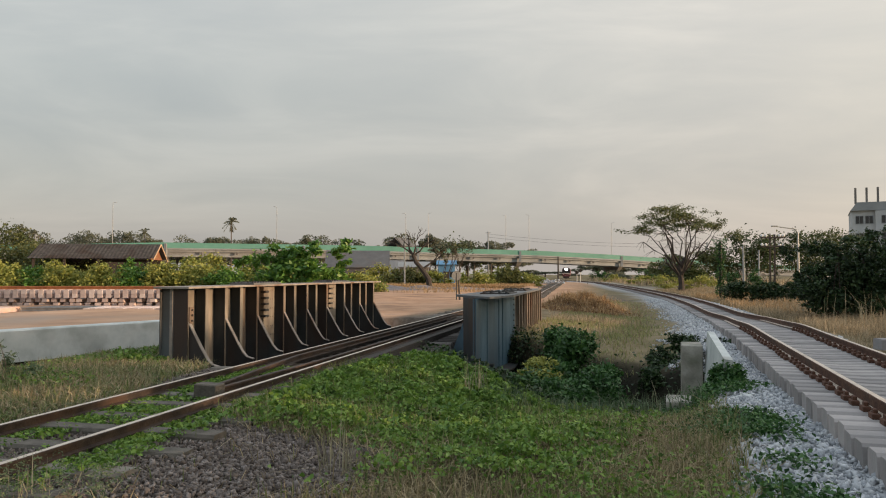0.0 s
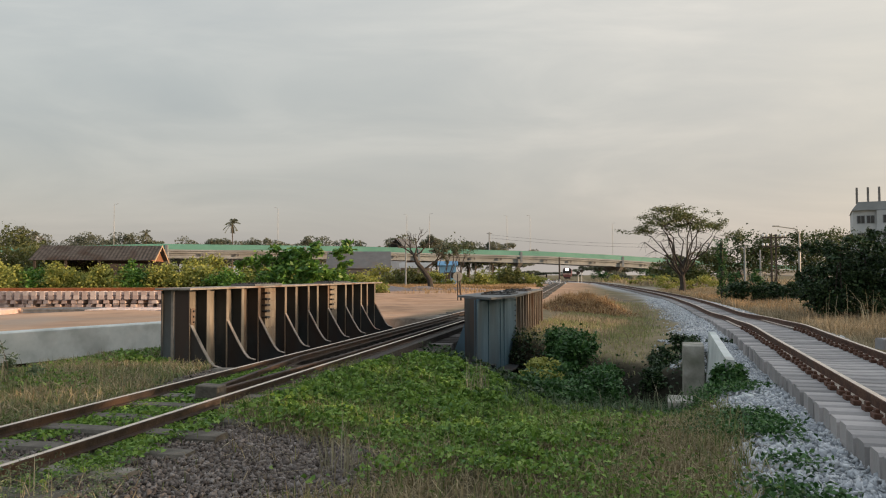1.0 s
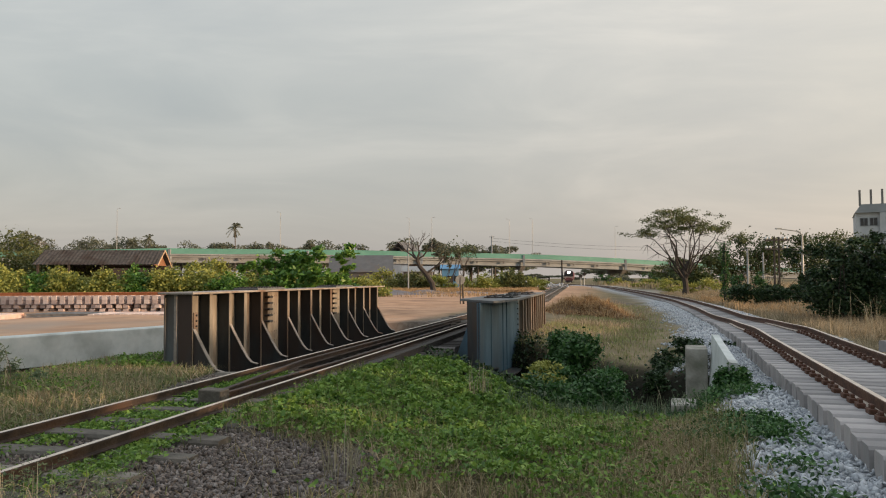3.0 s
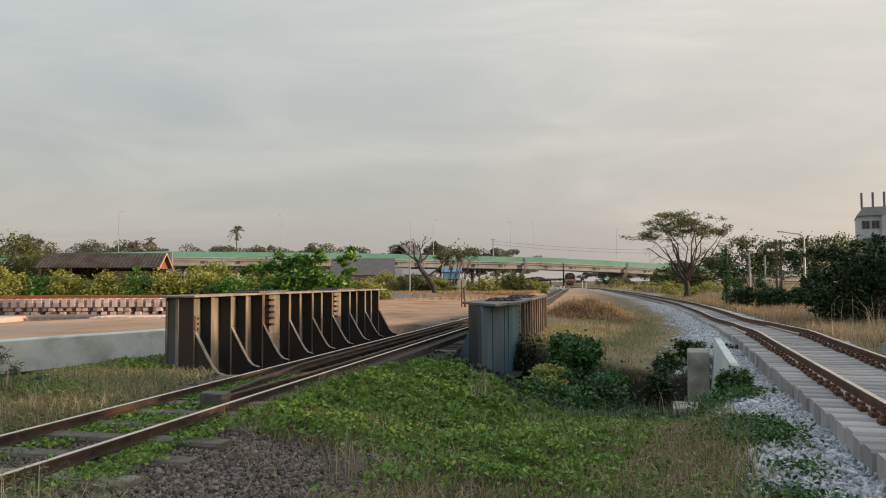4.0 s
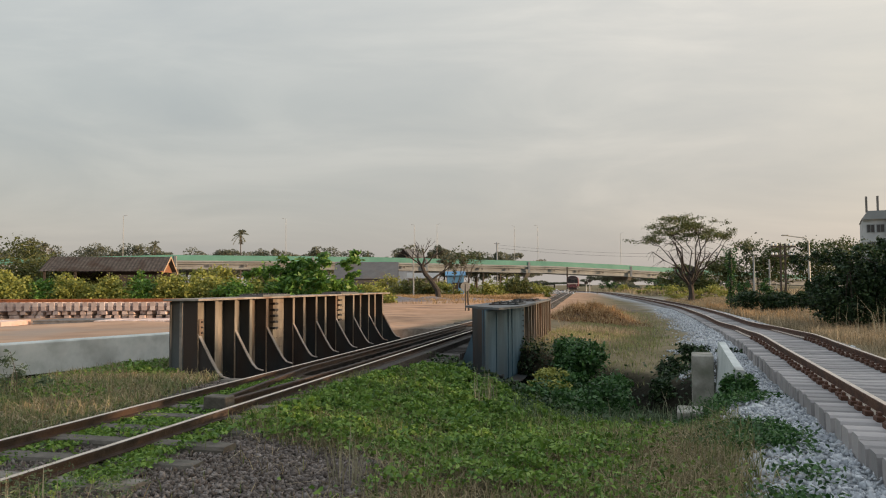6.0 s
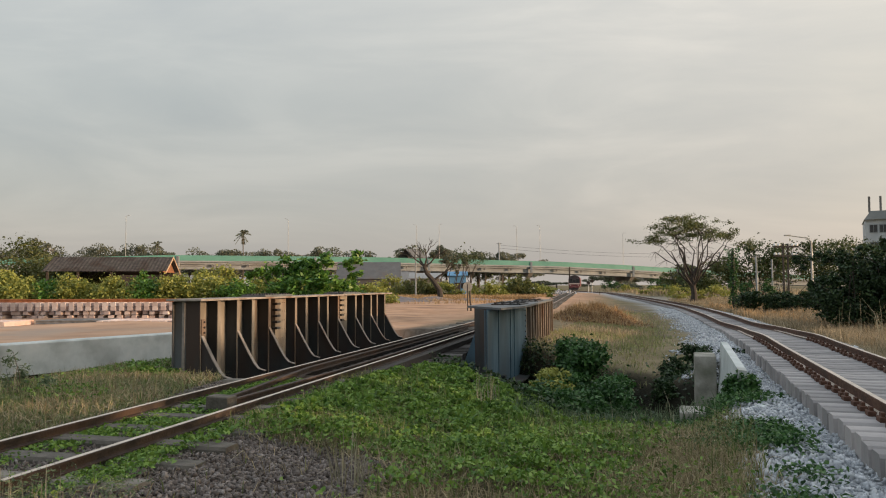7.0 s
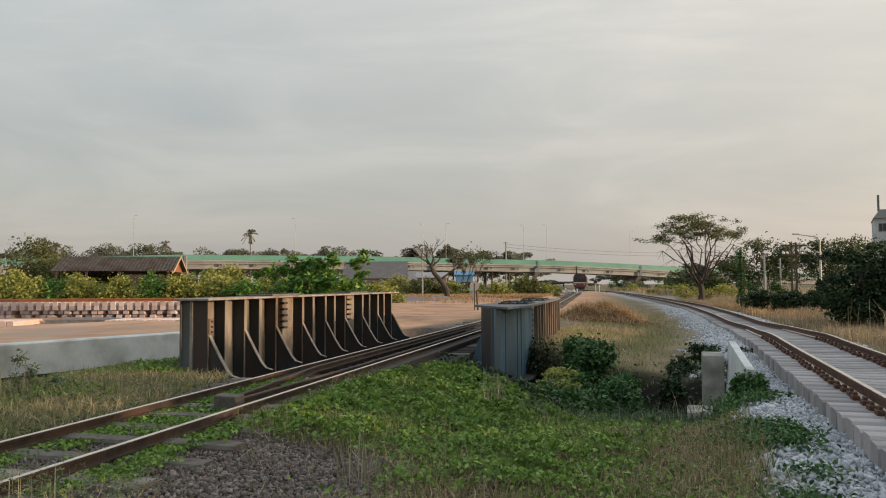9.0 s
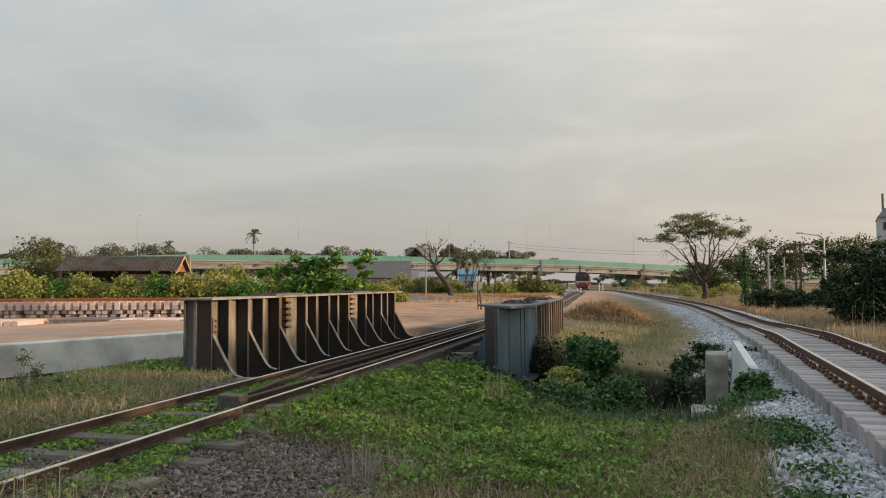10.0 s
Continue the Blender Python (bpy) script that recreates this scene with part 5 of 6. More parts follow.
# low growth along the line beyond the curve
for i, (x, y, h, m) in enumerate(((34.5, 150, 1.3, LEAF_YELLOW), (37, 158, 1.7, LEAF_FAR), (39, 165, 1.6, LEAF_FAR), (44, 160, 2.0, LEAF_DARK), (49, 168, 2.0, LEAF_FAR), (40, 190, 2.6, LEAF_DARK), (47, 200, 3.0, LEAF_FAR), (56, 205, 3.2, LEAF_DARK), (64, 215, 3.2, LEAF_FAR), (52, 150, 2.2, LEAF_YELLOW), (31.5, 118, 0.9, LEAF_YELLOW), (34, 122, 1.2, LEAF_YELLOW), (36, 125, 1.5, LEAF_DARK), (22, 176, 1.2, LEAF_YELLOW), (19, 182, 1.6, LEAF_FAR), (15, 170, 1.8, LEAF_YELLOW))):
    bush("trackside_shrub", [(x, y, h * 0.5, 2.4, 1.4, h * 0.55), (x + 1.6, y, h * 0.35, 1.8, 1.2, h * 0.45)], 900, 0.34, m, "low shrub along the far line", "bush", "shrubs along the far line", stems=4)
C = np.concatenate([scatter(9000, 22, 60, 100, 170, lambda x, y: (x > 0.195 * y) * clear_new_far(x, y) * (0.3 + 0.7 * smooth(-0.3, 0.5, wavy(x, y, 0.2))))])
tagged(part("far_dry_grass", blade_mesh("far_dry_grass", C, 0.8, 0.10, GRASS_DRY, 0.5), None), "dry grass along the far line", "grass", kind="stuff")

# the spreading tree beside the new track
def spreading_tree(x, y, seed):
    """A short trunk whose many bare limbs rise to a thin flat-topped crown."""
    r = random.Random(seed)
    z0 = float(ground_z(x, y)) - 0.05
    t = thing("rain_tree", "spreading rain tree with a thin olive crown beside the track", "tree", m=Matrix.Translation((x, y, z0)))
    bm = bmesh.new()
    fork = Vector((-0.1, 0, 2.6))
    bm_tube([(0, 0, 0), (0.06, 0, 0.9), (-0.05, 0, 1.8), fork], [0.38, 0.25, 0.23, 0.17], 9, bm)
    ends, tufts = [], []
    for k in range(15):
        a = k * 2.4 + r.uniform(-0.5, 0.5)
        rho = 0.5 + 2.9 * math.sqrt((k + 0.5) / 15) * r.uniform(0.75, 1.15)
        q = Vector((math.cos(a) * rho - 0.1, math.sin(a) * rho * 0.8, 6.2 - 0.10 * rho * rho + r.uniform(-0.8, 0.5)))
        p = Vector((0, 0, r.uniform(1.3, 2.6)))
        m1 = p.lerp(q, 0.35) + Vector((r.uniform(-0.45, 0.45), r.uniform(-0.3, 0.3), r.uniform(-0.5, 0.25)))
        m2 = p.lerp(q, 0.7) + Vector((r.uniform(-0.45, 0.45), r.uniform(-0.3, 0.3), r.uniform(-0.45, 0.3)))
        bm_tube([p, m1, m2, q], [0.11, 0.075, 0.05, 0.03], 6, bm)
        ends += [m1, m2, m2, q, q]
    # tufts stand in loose plates, with gaps between them
    for k in range(42):
        a, rho = k * 2.4 + r.uniform(-0.4, 0.4), 4.35 * math.sqrt((k + 0.4) / 42) * r.uniform(0.8, 1.06)
        c = Vector((math.cos(a) * rho, math.sin(a) * rho * 0.8, 7.35 - 0.085 * rho * rho + r.uniform(-0.8, 0.35) + (0.55 if -2.2 < math.cos(a) * rho < -0.6 else 0.0)))
        p = min(ends, key=lambda e: (e - c).length)
        bm_tube([p, p.lerp(c, 0.5) + Vector((r.uniform(-0.3, 0.3), r.uniform(-0.3, 0.3), r.uniform(-0.3, 0.1))), c], [0.03, 0.022, 0.014], 4, bm)
        for j in range(r.choice((2, 4, 5, 6))):
            q = c + Vector((r.gauss(0, 0.55), r.gauss(0, 0.5), r.gauss(0.05, 0.16)))
            bm_tube([c, c.lerp(q, 0.5) + Vector((0, 0, r.uniform(-0.1, 0.05))), q], [0.014, 0.010, 0.006], 4, bm)
            tufts.append(q)
    # thin bare twigs hanging below the crown
    for k in range(90):
        p = r.choice(ends)
        q = p + Vector((r.uniform(-1.5, 1.5), r.uniform(-1.2, 1.2), r.uniform(-1.1, 0.3)))
        bm_tube([p, p.lerp(q, 0.5) + Vector((0, 0, r.uniform(0, 0.2))), q], [0.022, 0.015, 0.008], 4, bm)
    part("trunk", bm, BARK_DARK, t)
    P = np.array([[*p] for p in tufts])
    C = P[RNG.integers(0, len(P), 8600)] + RNG.normal(size=(8600, 3)) * np.array([0.24, 0.24, 0.10])
    part("crown", leaf_mesh("crown", C, 0.15, LEAF_OLIVE), None, t)


spreading_tree(21.1, 65.5, 5)
bush("shrub", [(23.4, 77, 0.7, 1.5, 1.2, 0.9), (25.6, 72, 0.6, 1.6, 1.2, 0.8), (22.9, 69, 0.5, 1.0, 1.0, 0.5)], 2200, 0.2, LEAF_YELLOW, "light green shrub under the spreading tree", "bush", "", stems=5)
# bare tree and the young tree with a round sign
def leaning_dead_tree(x, y, seed):
    r = random.Random(seed)
    t = thing("dead_tree", "dark leafless tree with a crooked leaning trunk", "tree", m=Matrix.Translation((x, y, float(ground_z(x, y)) - 0.05)))
    bm = bmesh.new()
    spine = [Vector(p) for p in ((0, 0, 0), (-0.15, 0, 1.1), (-0.8, 0, 2.1), (-1.5, 0, 2.9), (-1.75, 0, 3.6))]
    bm_tube(spine, [0.34, 0.28, 0.25, 0.22, 0.18], 8, bm)

    def limb(p, d, length, rad, lev):
        mid = p + d * length * 0.5 + Vector((r.uniform(-1, 1), r.uniform(-1, 1), r.uniform(-0.5, 0.5))) * length * 0.14
        end = p + d * length
        bm_tube([p, mid, end], [rad, rad * 0.75, rad * 0.45], 5, bm)
        if lev < 3:
            for k in range(2 if lev else 3):
                q = (d + Vector((r.uniform(-1, 1), r.uniform(-0.8, 0.8), r.uniform(-0.3, 0.9))) * 0.85).normalized()
                limb(mid.lerp(end, r.uniform(0.4, 1.0)), q, length * r.uniform(0.5, 0.75), rad * 0.55, lev + 1)
    for d in ((-0.8, 0.1, 0.6), (0.1, 0, 1.0), (0.75, -0.2, 0.65), (-0.35, 0.3, 0.9)):
        limb(spine[-1], Vector(d).normalized(), 1.45, 0.12, 0)
    limb(spine[2], Vector((0.8, 0.1, 0.6)).normalized(), 1.5, 0.16, 1)
    part("trunk", bm, BARK_DARK, t)


leaning_dead_tree(-1.4, 78, 11)
bush("shade_tree", [(-0.9, 110, 5.4, 1.5, 1.4, 0.9), (0.8, 110, 5.6, 1.5, 1.2, 0.9), (1.9, 110, 5.0, 0.9, 1.0, 0.7), (0.3, 110, 4.2, 0.9, 0.9, 1.2)], 1500, 0.32, LEAF_FAR, "brown-green tree behind the leafless tree", "tree", stems=9, stem_mat=BARK_DARK)
tree("sapling", 0.95, 42, 3.9, 0.8, 0.05, "thin young tree with sparse leaves in the yard", LEAF_TREE, 420, 0.12, fork=0.5, limbs=6, levels=2, seed=4, clump=0.16, flat=1.0)


def build_round_sign():
    s = thing("round_sign", "pale round sign on a post by the young tree", "sign", m=Matrix.Translation((0.75, 41.6, 0.08)))
    part("post", bm_tube([(0, 0, 0), (0, 0, 1.5)], [0.035, 0.035], 6), DARKPOLE, s)
    part("disc", bm_tube([(0, -0.02, 1.35), (0, 0.0, 1.35)], [0.27, 0.27], 20), CONC_OLD, s)


build_round_sign()

# dark trees right of the new track; the row goes on beside and behind the camera
# trees with y below 16 are unseen, added to shade girders and foreground
for i, (x, y, h, s) in enumerate(((14.2, 27.6, 2.6, 1), (15.6, 26.8, 3.1, 15), (17.2, 26.4, 3.3, 2), (18.8, 28, 3.5, 4), (21.5, 31, 3.8, 12), (15.4, 15.6, 3.0, 6), (15.0, 13.8, 3.0, 7), (14.8, 12.2, 3.0, 16), (14.6, 10.4, 3.0, 8), (14.4, 8.4, 3.0, 9), (14.2, 5.6, 3.0, 10), (14.0, 2.6, 3.2, 11), (14.0, -0.8, 3.2, 13), (14.0, -4.5, 3.4, 14))):
    sat = [(x + RNG.uniform(-1.5, 1.5), y + RNG.uniform(-1.3, 1.0), h * RNG.uniform(0.3, 1.0), *RNG.uniform(0.25, 0.55, 3)) for k in range(12)]
    x += 0.6 if y > 20 else 0.0
    bush("dark_tree", [(x, y, h * 0.5, 1.3, 1.2, h * 0.42), *sat, (x + 0.1, y - 0.7, 0.35, 1.5, 0.9, 0.45), (x - 0.7, y - 0.5, h * 0.4, 1.0, 0.9, h * 0.38), (x + 0.6, y, h * 0.72, 0.9, 0.9, h * 0.27), (x, y + 0.2, h * 0.25, 1.3, 1.2, h * 0.25)], 12500, 0.12, LEAF_SHADE, "dense dark green tree beside the new track", "tree", "dark trees by the track", stems=9, stem_mat=BARK_DARK)

# far right: hedge, posts, trees behind, building
for i, x in enumerate(np.arange(17.4, 27.0, 1.2)):
    bush("hedge", [(x, 44 - 0.55 * (x - 17.4), 0.45, 1.0, 0.7, 0.6), (x + 0.4, 44 - 0.55 * (x - 17.4), 0.75, 0.8, 0.6, 0.35)], 2400, 0.14, LEAF_SHADE, "clipped dark green hedge", "hedge", "hedges by the track", stems=3)
bush("ivy_lump", [(17.55, 44.8, 1.4, 0.42, 0.4, 0.4), (17.5, 44.8, 0.8, 0.4, 0.4, 0.6)], 1000, 0.12, LEAF_DARK, "round stump covered in dark creeper", "bush", stems=4)
bush("ivy_lump", [(18.95, 44.6, 1.45, 0.55, 0.5, 0.45), (18.9, 44.6, 0.8, 0.5, 0.5, 0.6)], 1100, 0.12, LEAF_DARK, "round stump covered in dark creeper", "bush", stems=4)
for i, (x, y, rx, h) in enumerate(((34, 92, 2.6, 5.2), (37.5, 90, 3.0, 7.3), (41, 92, 3.0, 6.8), (45, 92, 3.0, 7.0), (49, 96, 3.5, 7.8), (53, 96, 3.5, 7.3), (31, 100, 3.0, 4.2), (28.5, 88, 2.2, 3.0))):
    bush("shade_tree", [(x, y, h * 0.75, rx, rx * 0.8, h * 0.25), (x - rx * 0.4, y, h * 0.5, rx * 0.8, rx * 0.8, h * 0.25), (x + rx * 0.5, y, h * 0.45, rx * 0.8, rx * 0.8, h * 0.3)], 2600, 0.32, LEAF_TREE if i % 2 else LEAF_OLIVE, "dark shade tree beyond the poles", "tree", "trees beyond the poles", stems=8, stem_mat=BARK_DARK)


def build_ivy_pole():
    p = thing("ivy_pole", "pole wrapped in dark green ivy", "pole", m=Matrix.Translation((18.8, 50.0, 0)))
    part("pole", bm_tube([(0, 0, -0.2), (0, 0, 3.75)], [0.12, 0.1], 7), DARKPOLE, p)
    z = RNG.uniform(0.1, 3.9, 1500)
    r = 0.30 + 0.10 * np.sin(z * 5) + 0.2 * (z > 3.3)
    a = RNG.uniform(0, math.tau, 1500)
    part("ivy", leaf_mesh("ivy", np.stack([np.cos(a) * r * RNG.uniform(0.5, 1, 1500), np.sin(a) * r, z], 1), 0.13, LEAF_DARK), None, p)


def build_twin_pole():
    p = thing("telegraph_pole", "dark twin rail telegraph pole with white insulators", "telegraph pole", m=Matrix.Translation((20.1, 45, 0)))
    for x in (-0.14, 0.14):
        part("pole", bm_box((x - 0.04, -0.05, -0.2, x + 0.04, 0.05, 3.95)), DARKPOLE, p)
    for z, w in ((3.75, 0.75), (3.2, 0.75)):
        part("cross_arm", bm_box((-w, -0.12, z - 0.05, w, -0.05, z + 0.05)), DARKPOLE, p)
        for x in (-0.65, -0.42, 0.42, 0.65):
            part("insulator", bm_tube([(x, -0.085, z + 0.05), (x, -0.085, z + 0.12), (x, -0.085, z + 0.2)], [0.07, 0.10, 0.05], 8), WHITE_CERAMIC, p, "white insulator")


WHITE_CERAMIC = mat("white_ceramic", [(0.3, (0.70, 0.70, 0.68)), (0.7, (0.80, 0.80, 0.78))], 5, 0.3, 0, 0)


def concrete_pole(x, y, high, r=0.11, arm=True, mt=None, label="slim grey concrete power pole"):
    p = thing("power_pole", label, "power pole", "power poles", m=Matrix.Translation((x, y, 0)))
    part("pole", bm_tube([(0, 0, -0.3), (0, 0, high)], [r * 1.3, r], 6), mt or CONC_FAR, p)
    if arm:
        part("cross_arm", bm_box((-0.9, -0.1, high - 0.45, 0.9, 0.1, high - 0.3)), CONC_PIER, p)


def cable(p0, p1, sag, r=0.02):
    p0, p1 = Vector(p0), Vector(p1)
    ob = part("cable", bm_tube([p0.lerp(p1, k / 8) - Vector((0, 0, sag * 4 * (k / 8) * (1 - k / 8))) for k in range(9)], [r] * 9, 4), CABLE)
    tagged(ob, "thin dark overhead cable", "cable", "overhead cables")


CABLE = mat("cable_sheath", [(0.3, (0.05, 0.05, 0.05)), (0.7, (0.09, 0.09, 0.09))], 5, 0.8, 0, 0)
def build_ring():
    ob = part("hoop", bm_tube([(0.24 * math.cos(k * math.tau / 18 - 1.4), 0, 0.24 * math.sin(k * math.tau / 18 - 1.4)) for k in range(11)], [0.03] * 11, 6), CONC_OLD)
    ob.matrix_world = pose(19.05, 44.02, 1.38, 0, 0, 20)
    tagged(ob, "grey metal hoop leaning on a creeper-covered stump", "hoop")


build_ring()
build_ivy_pole()
build_twin_pole()
concrete_pole(36.2, 232, 7.1, 0.24, False, DARKPOLE, "dark steel post beside the old track")
concrete_pole(22.4, 55, 3.6, 0.06, False)
concrete_pole(25.7, 60, 3.5, 0.06, False)
concrete_pole(15.3, 250, 16, 0.25)
concrete_pole(-4.7, 90, 5.3, 0.09, True)
concrete_pole(-75, 110, 7.0, 0.14)
concrete_pole(-62, 112, 7.6, 0.14)
concrete_pole(-100, 120, 8, 0.14)
concrete_pole(86, 240, 12, 0.2)
lamp_post(28.9, 60, 0, 5.2, -1.9, "grey street lamp with a long arm", GALV, "")
for dz in (0, -0.7):
    cable((-100, 120, 7.7 + dz), (-75, 110, 6.8 + dz), 0.4, 0.03)
    cable((-75, 110, 6.8 + dz), (-30, 130, 6.2 + dz), 0.9, 0.03)
    cable((-140, 130, 7.9 + dz), (-100, 120, 7.7 + dz), 0.5, 0.03)
    cable((20.5, 45, 3.25 + dz * 0.3), (26.5, 33, 2.1 + dz * 0.3), 0.15, 0.015)
    cable((15.3, 250, 15.2 + dz * 1.5), (86, 240, 11.5 + dz * 1.5), 1.2, 0.04)


def build_block():
    b = thing("unfinished_building", "pale unfinished concrete building with roof columns", "building", m=pose(83.2, 150, 0, 0, 0, -27))
    W = 26
    part("wall", bm_box((0, 0, 0, W, 14, 14.4), (4.2, -0.9, 0, W, 0, 14.3)), WALL_PALE, b)
    part("roof", bm_prism([(-0.2, 14.4), (W, 14.4), (W, 16.1), (1.0, 16.1)], -14, 0.6, m=Matrix.Rotation(radians(90), 4, "X")), CONC_FAR, b, "sloping grey roof edge")
    for x in (0.9, 2.9, 4.9, 6.9, 8.9, 10.9):
        part("column", bm_box((x - 0.2, 2, 16.0, x + 0.2, 2.4, 19.3)), CONC_PIER, b, "bare roof column")
    for z in (4.5, 8.2, 11.7):
        for x in (0.7, 2.4, 5.2, 7.2, 9.2, 11.6, 14.6, 17.6):
            y = -0.9 if x > 4 else 0
            w = part("window", bm_box((x, y - 0.06, z, x + 1.5, y + 0.05, z + 1.7)), CONC_FAR, b)
            part("pane", bm_box((x + 0.12, y - 0.1, z + 0.12, x + 0.7, y - 0.06, z + 1.58), (x + 0.8, y - 0.1, z + 0.12, x + 1.38, y - 0.06, z + 1.58)), GLASS_DARK, w)
    part("balcony", bm_box((5.2, -2.2, 10.2, W, -0.9, 10.45), (5.2, -2.2, 10.45, W, -2.1, 11.3)), WALL_PALE, b)


WALL_PALE = mat("pale_blue_grey_wall", [(0.3, (0.38, 0.41, 0.43)), (0.7, (0.50, 0.52, 0.53))], 0.4, 0.85, 0, 0, stain=(0.30, 0.32, 0.33), stain_scale=0.15)
build_block()


def build_shed():
    h = thing("shed", "open timber shed with a dark corrugated roof", "shed", m=pose(-36.2, 78, 0.15, 0, 0, 10))
    L, D = 6.0, 3.6
    for sg, nm in ((-1, "roof_slope"), (1, "roof_slope")):
        b = bmesh.new()
        n = 66
        vs = []
        for i in range(n + 1):
            x = -L + 2 * L * i / n
            dz = 0.05 * (i % 2)
            vs.append([b.verts.new((x, 0, 4.55 + dz)), b.verts.new((x, sg * D * 0.5, 3.78 + dz)), b.verts.new((x, sg * D, 2.95 + dz))])
        for p, q in zip(vs, vs[1:]):
            for k in range(2):
                b.faces.new((p[k], q[k], q[k + 1], p[k + 1]))
        bmesh.ops.solidify(b, geom=b.faces[:], thickness=0.06)
        part(nm, b, ROOF_DARK, h, "dark corrugated roof sheet")
    for x in (-L + 0.5, -2.6, 0.6, 3.6, L - 0.6):
        for y in (-D + 0.3, D - 0.3):
            part("post", bm_box((x - 0.1, y - 0.1, -0.1, x + 0.1, y + 0.1, 3.0)), BARK_DARK, h)
    part("back_wall", bm_box((-L + 0.5, D - 0.45, 0, L - 0.5, D - 0.35, 3.0)), BARK_DARK, h)
    part("side_wall", bm_box((1.2, -D + 0.35, 0, L - 0.5, -D + 0.45, 2.6)), BARK_DARK, h)
    part("gable", bm_prism([(-D + 0.3, 2.9), (D - 0.3, 2.9), (0, 4.4)], L - 0.55, L - 0.45, m=Matrix(((0, 0, 1, 0), (1, 0, 0, 0), (0, 1, 0, 0), (0, 0, 0, 1)))), WOOD_ORANGE, h, "reddish boarded gable in a sunlit tone")
    for sg in (-1, 1):
        b = bmesh.new()
        plate(b, [(L + 0.03, 0, 4.62), (L + 0.03, sg * D * 1.03, 2.92), (L + 0.03, sg * D * 1.03, 2.72), (L + 0.03, 0, 4.42)], (1, 0, 0), 0.05)
        part("barge_board", b, WOOD_PALE, h, "pale barge board")


ROOF_DARK = mat("dark_fibre_roof", [(0.3, (0.085, 0.075, 0.068)), (0.7, (0.17, 0.15, 0.135))], 2.5, 0.9, 0, 0.3, stain=(0.085, 0.06, 0.045), stain_scale=0.5)
# orange of the low sun is in the gable boards' colour
WOOD_ORANGE = mat("sunlit_reddish_boards", [(0.3, (0.16, 0.07, 0.035)), (0.7, (0.28, 0.13, 0.065))], 3, 0.85, 0, 0.2, stretch=(1, 6, 1))
WOOD_PALE = mat("pale_board", [(0.3, (0.36, 0.25, 0.15)), (0.7, (0.48, 0.34, 0.22))], 3, 0.85, 0, 0.2)
ROOF_GREY = mat("grey_sheet_roof", [(0.3, (0.07, 0.075, 0.08)), (0.7, (0.11, 0.115, 0.12))], 0.8, 0.7, 0, 0, stain=(0.10, 0.09, 0.085))
BLUE = mat("blue_sheet", [(0.3, (0.07, 0.20, 0.36)), (0.7, (0.11, 0.27, 0.45))], 1, 0.7, 0, 0)
TEAL = mat("teal_sheet", [(0.3, (0.03, 0.17, 0.15)), (0.7, (0.05, 0.24, 0.2))], 1, 0.7, 0, 0)
build_shed()


def small_house(name, x, y, w, d, eave, ridge, rz, roof, wall, label, category):
    h = thing(name, label, category, m=pose(x, y, 0, 0, 0, rz))
    part("wall", bm_box((-w / 2, -d / 2, -0.2, w / 2, d / 2, eave)), wall, h)
    part("roof", bm_prism([(-d / 2 - 0.4, eave - 0.1), (0, ridge), (d / 2 + 0.4, eave - 0.1), (d / 2 + 0.4, eave), (0, ridge + 0.12), (-d / 2 - 0.4, eave)], -w / 2 - 0.3, w / 2 + 0.3, m=Matrix(((0, 0, 1, 0), (1, 0, 0, 0), (0, 1, 0, 0), (0, 0, 0, 1)))), roof, h)
    part("door", bm_box((-0.5, -d / 2 - 0.05, 0, 0.5, -d / 2, 2.0)), BARK_DARK, h)
    part("window", bm_box((w * 0.2, -d / 2 - 0.05, 1.0, w * 0.2 + 1.0, -d / 2, 2.0)), GLASS_DARK, h)


small_house("warehouse", -14.3, 124, 10, 7, 2.7, 5.4, 4, ROOF_GREY, ROOF_GREY, "low warehouse with a long grey sheet roof", "warehouse")
small_house("hut", 0.6, 132, 3.0, 3.0, 3.3, 3.9, 0, BLUE, BLUE, "small blue sheet-metal hut", "hut")
small_house("hut", -5.0, 128, 5.0, 3.0, 2.8, 3.6, 0, CONC_FAR, CONC_PIER, "small grey hut in the dry grass", "hut")
small_house("house", -17, 300, 10, 9, 11.5, 16.2, 62, ROOF_GREY, WALL_PALE, "pale house with a pitched roof behind the overpass", "house")
small_house("hut", -48, 85, 4, 3, 2.4, 3.0, 0, TEAL, TEAL, "teal sheet-metal lean-to by the shed", "hut")


# ---- low heaps of sand and rubble in the yard ----
def build_yard_heap(x, y, r, h, material, label, category, seed):
    n = 22
    u = np.linspace(-1, 1, n)
    X, Y = np.meshgrid(u, u)
    d = np.hypot(X, Y)
    z = h * np.clip(1 - d, 0, 1) ** 0.8 * (1 + 0.35 * wavy(X * 3 + seed, Y * 3, 1.0)) - 0.05
    i = (np.arange(n - 1)[:, None] * n + np.arange(n - 1)[None]).ravel()
    ob = part(category.replace(" ", "_"), np_mesh("heap", np.stack([X.ravel() * r * 1.6, Y.ravel() * r, z.ravel()], 1), np.stack([i, i + 1, i + n + 1, i + n], 1), material), None)
    ob.matrix_world = pose(x, y, float(ground_z(x, y)) - 0.02)
    tagged(ob, label, category, "heaps in the yard")


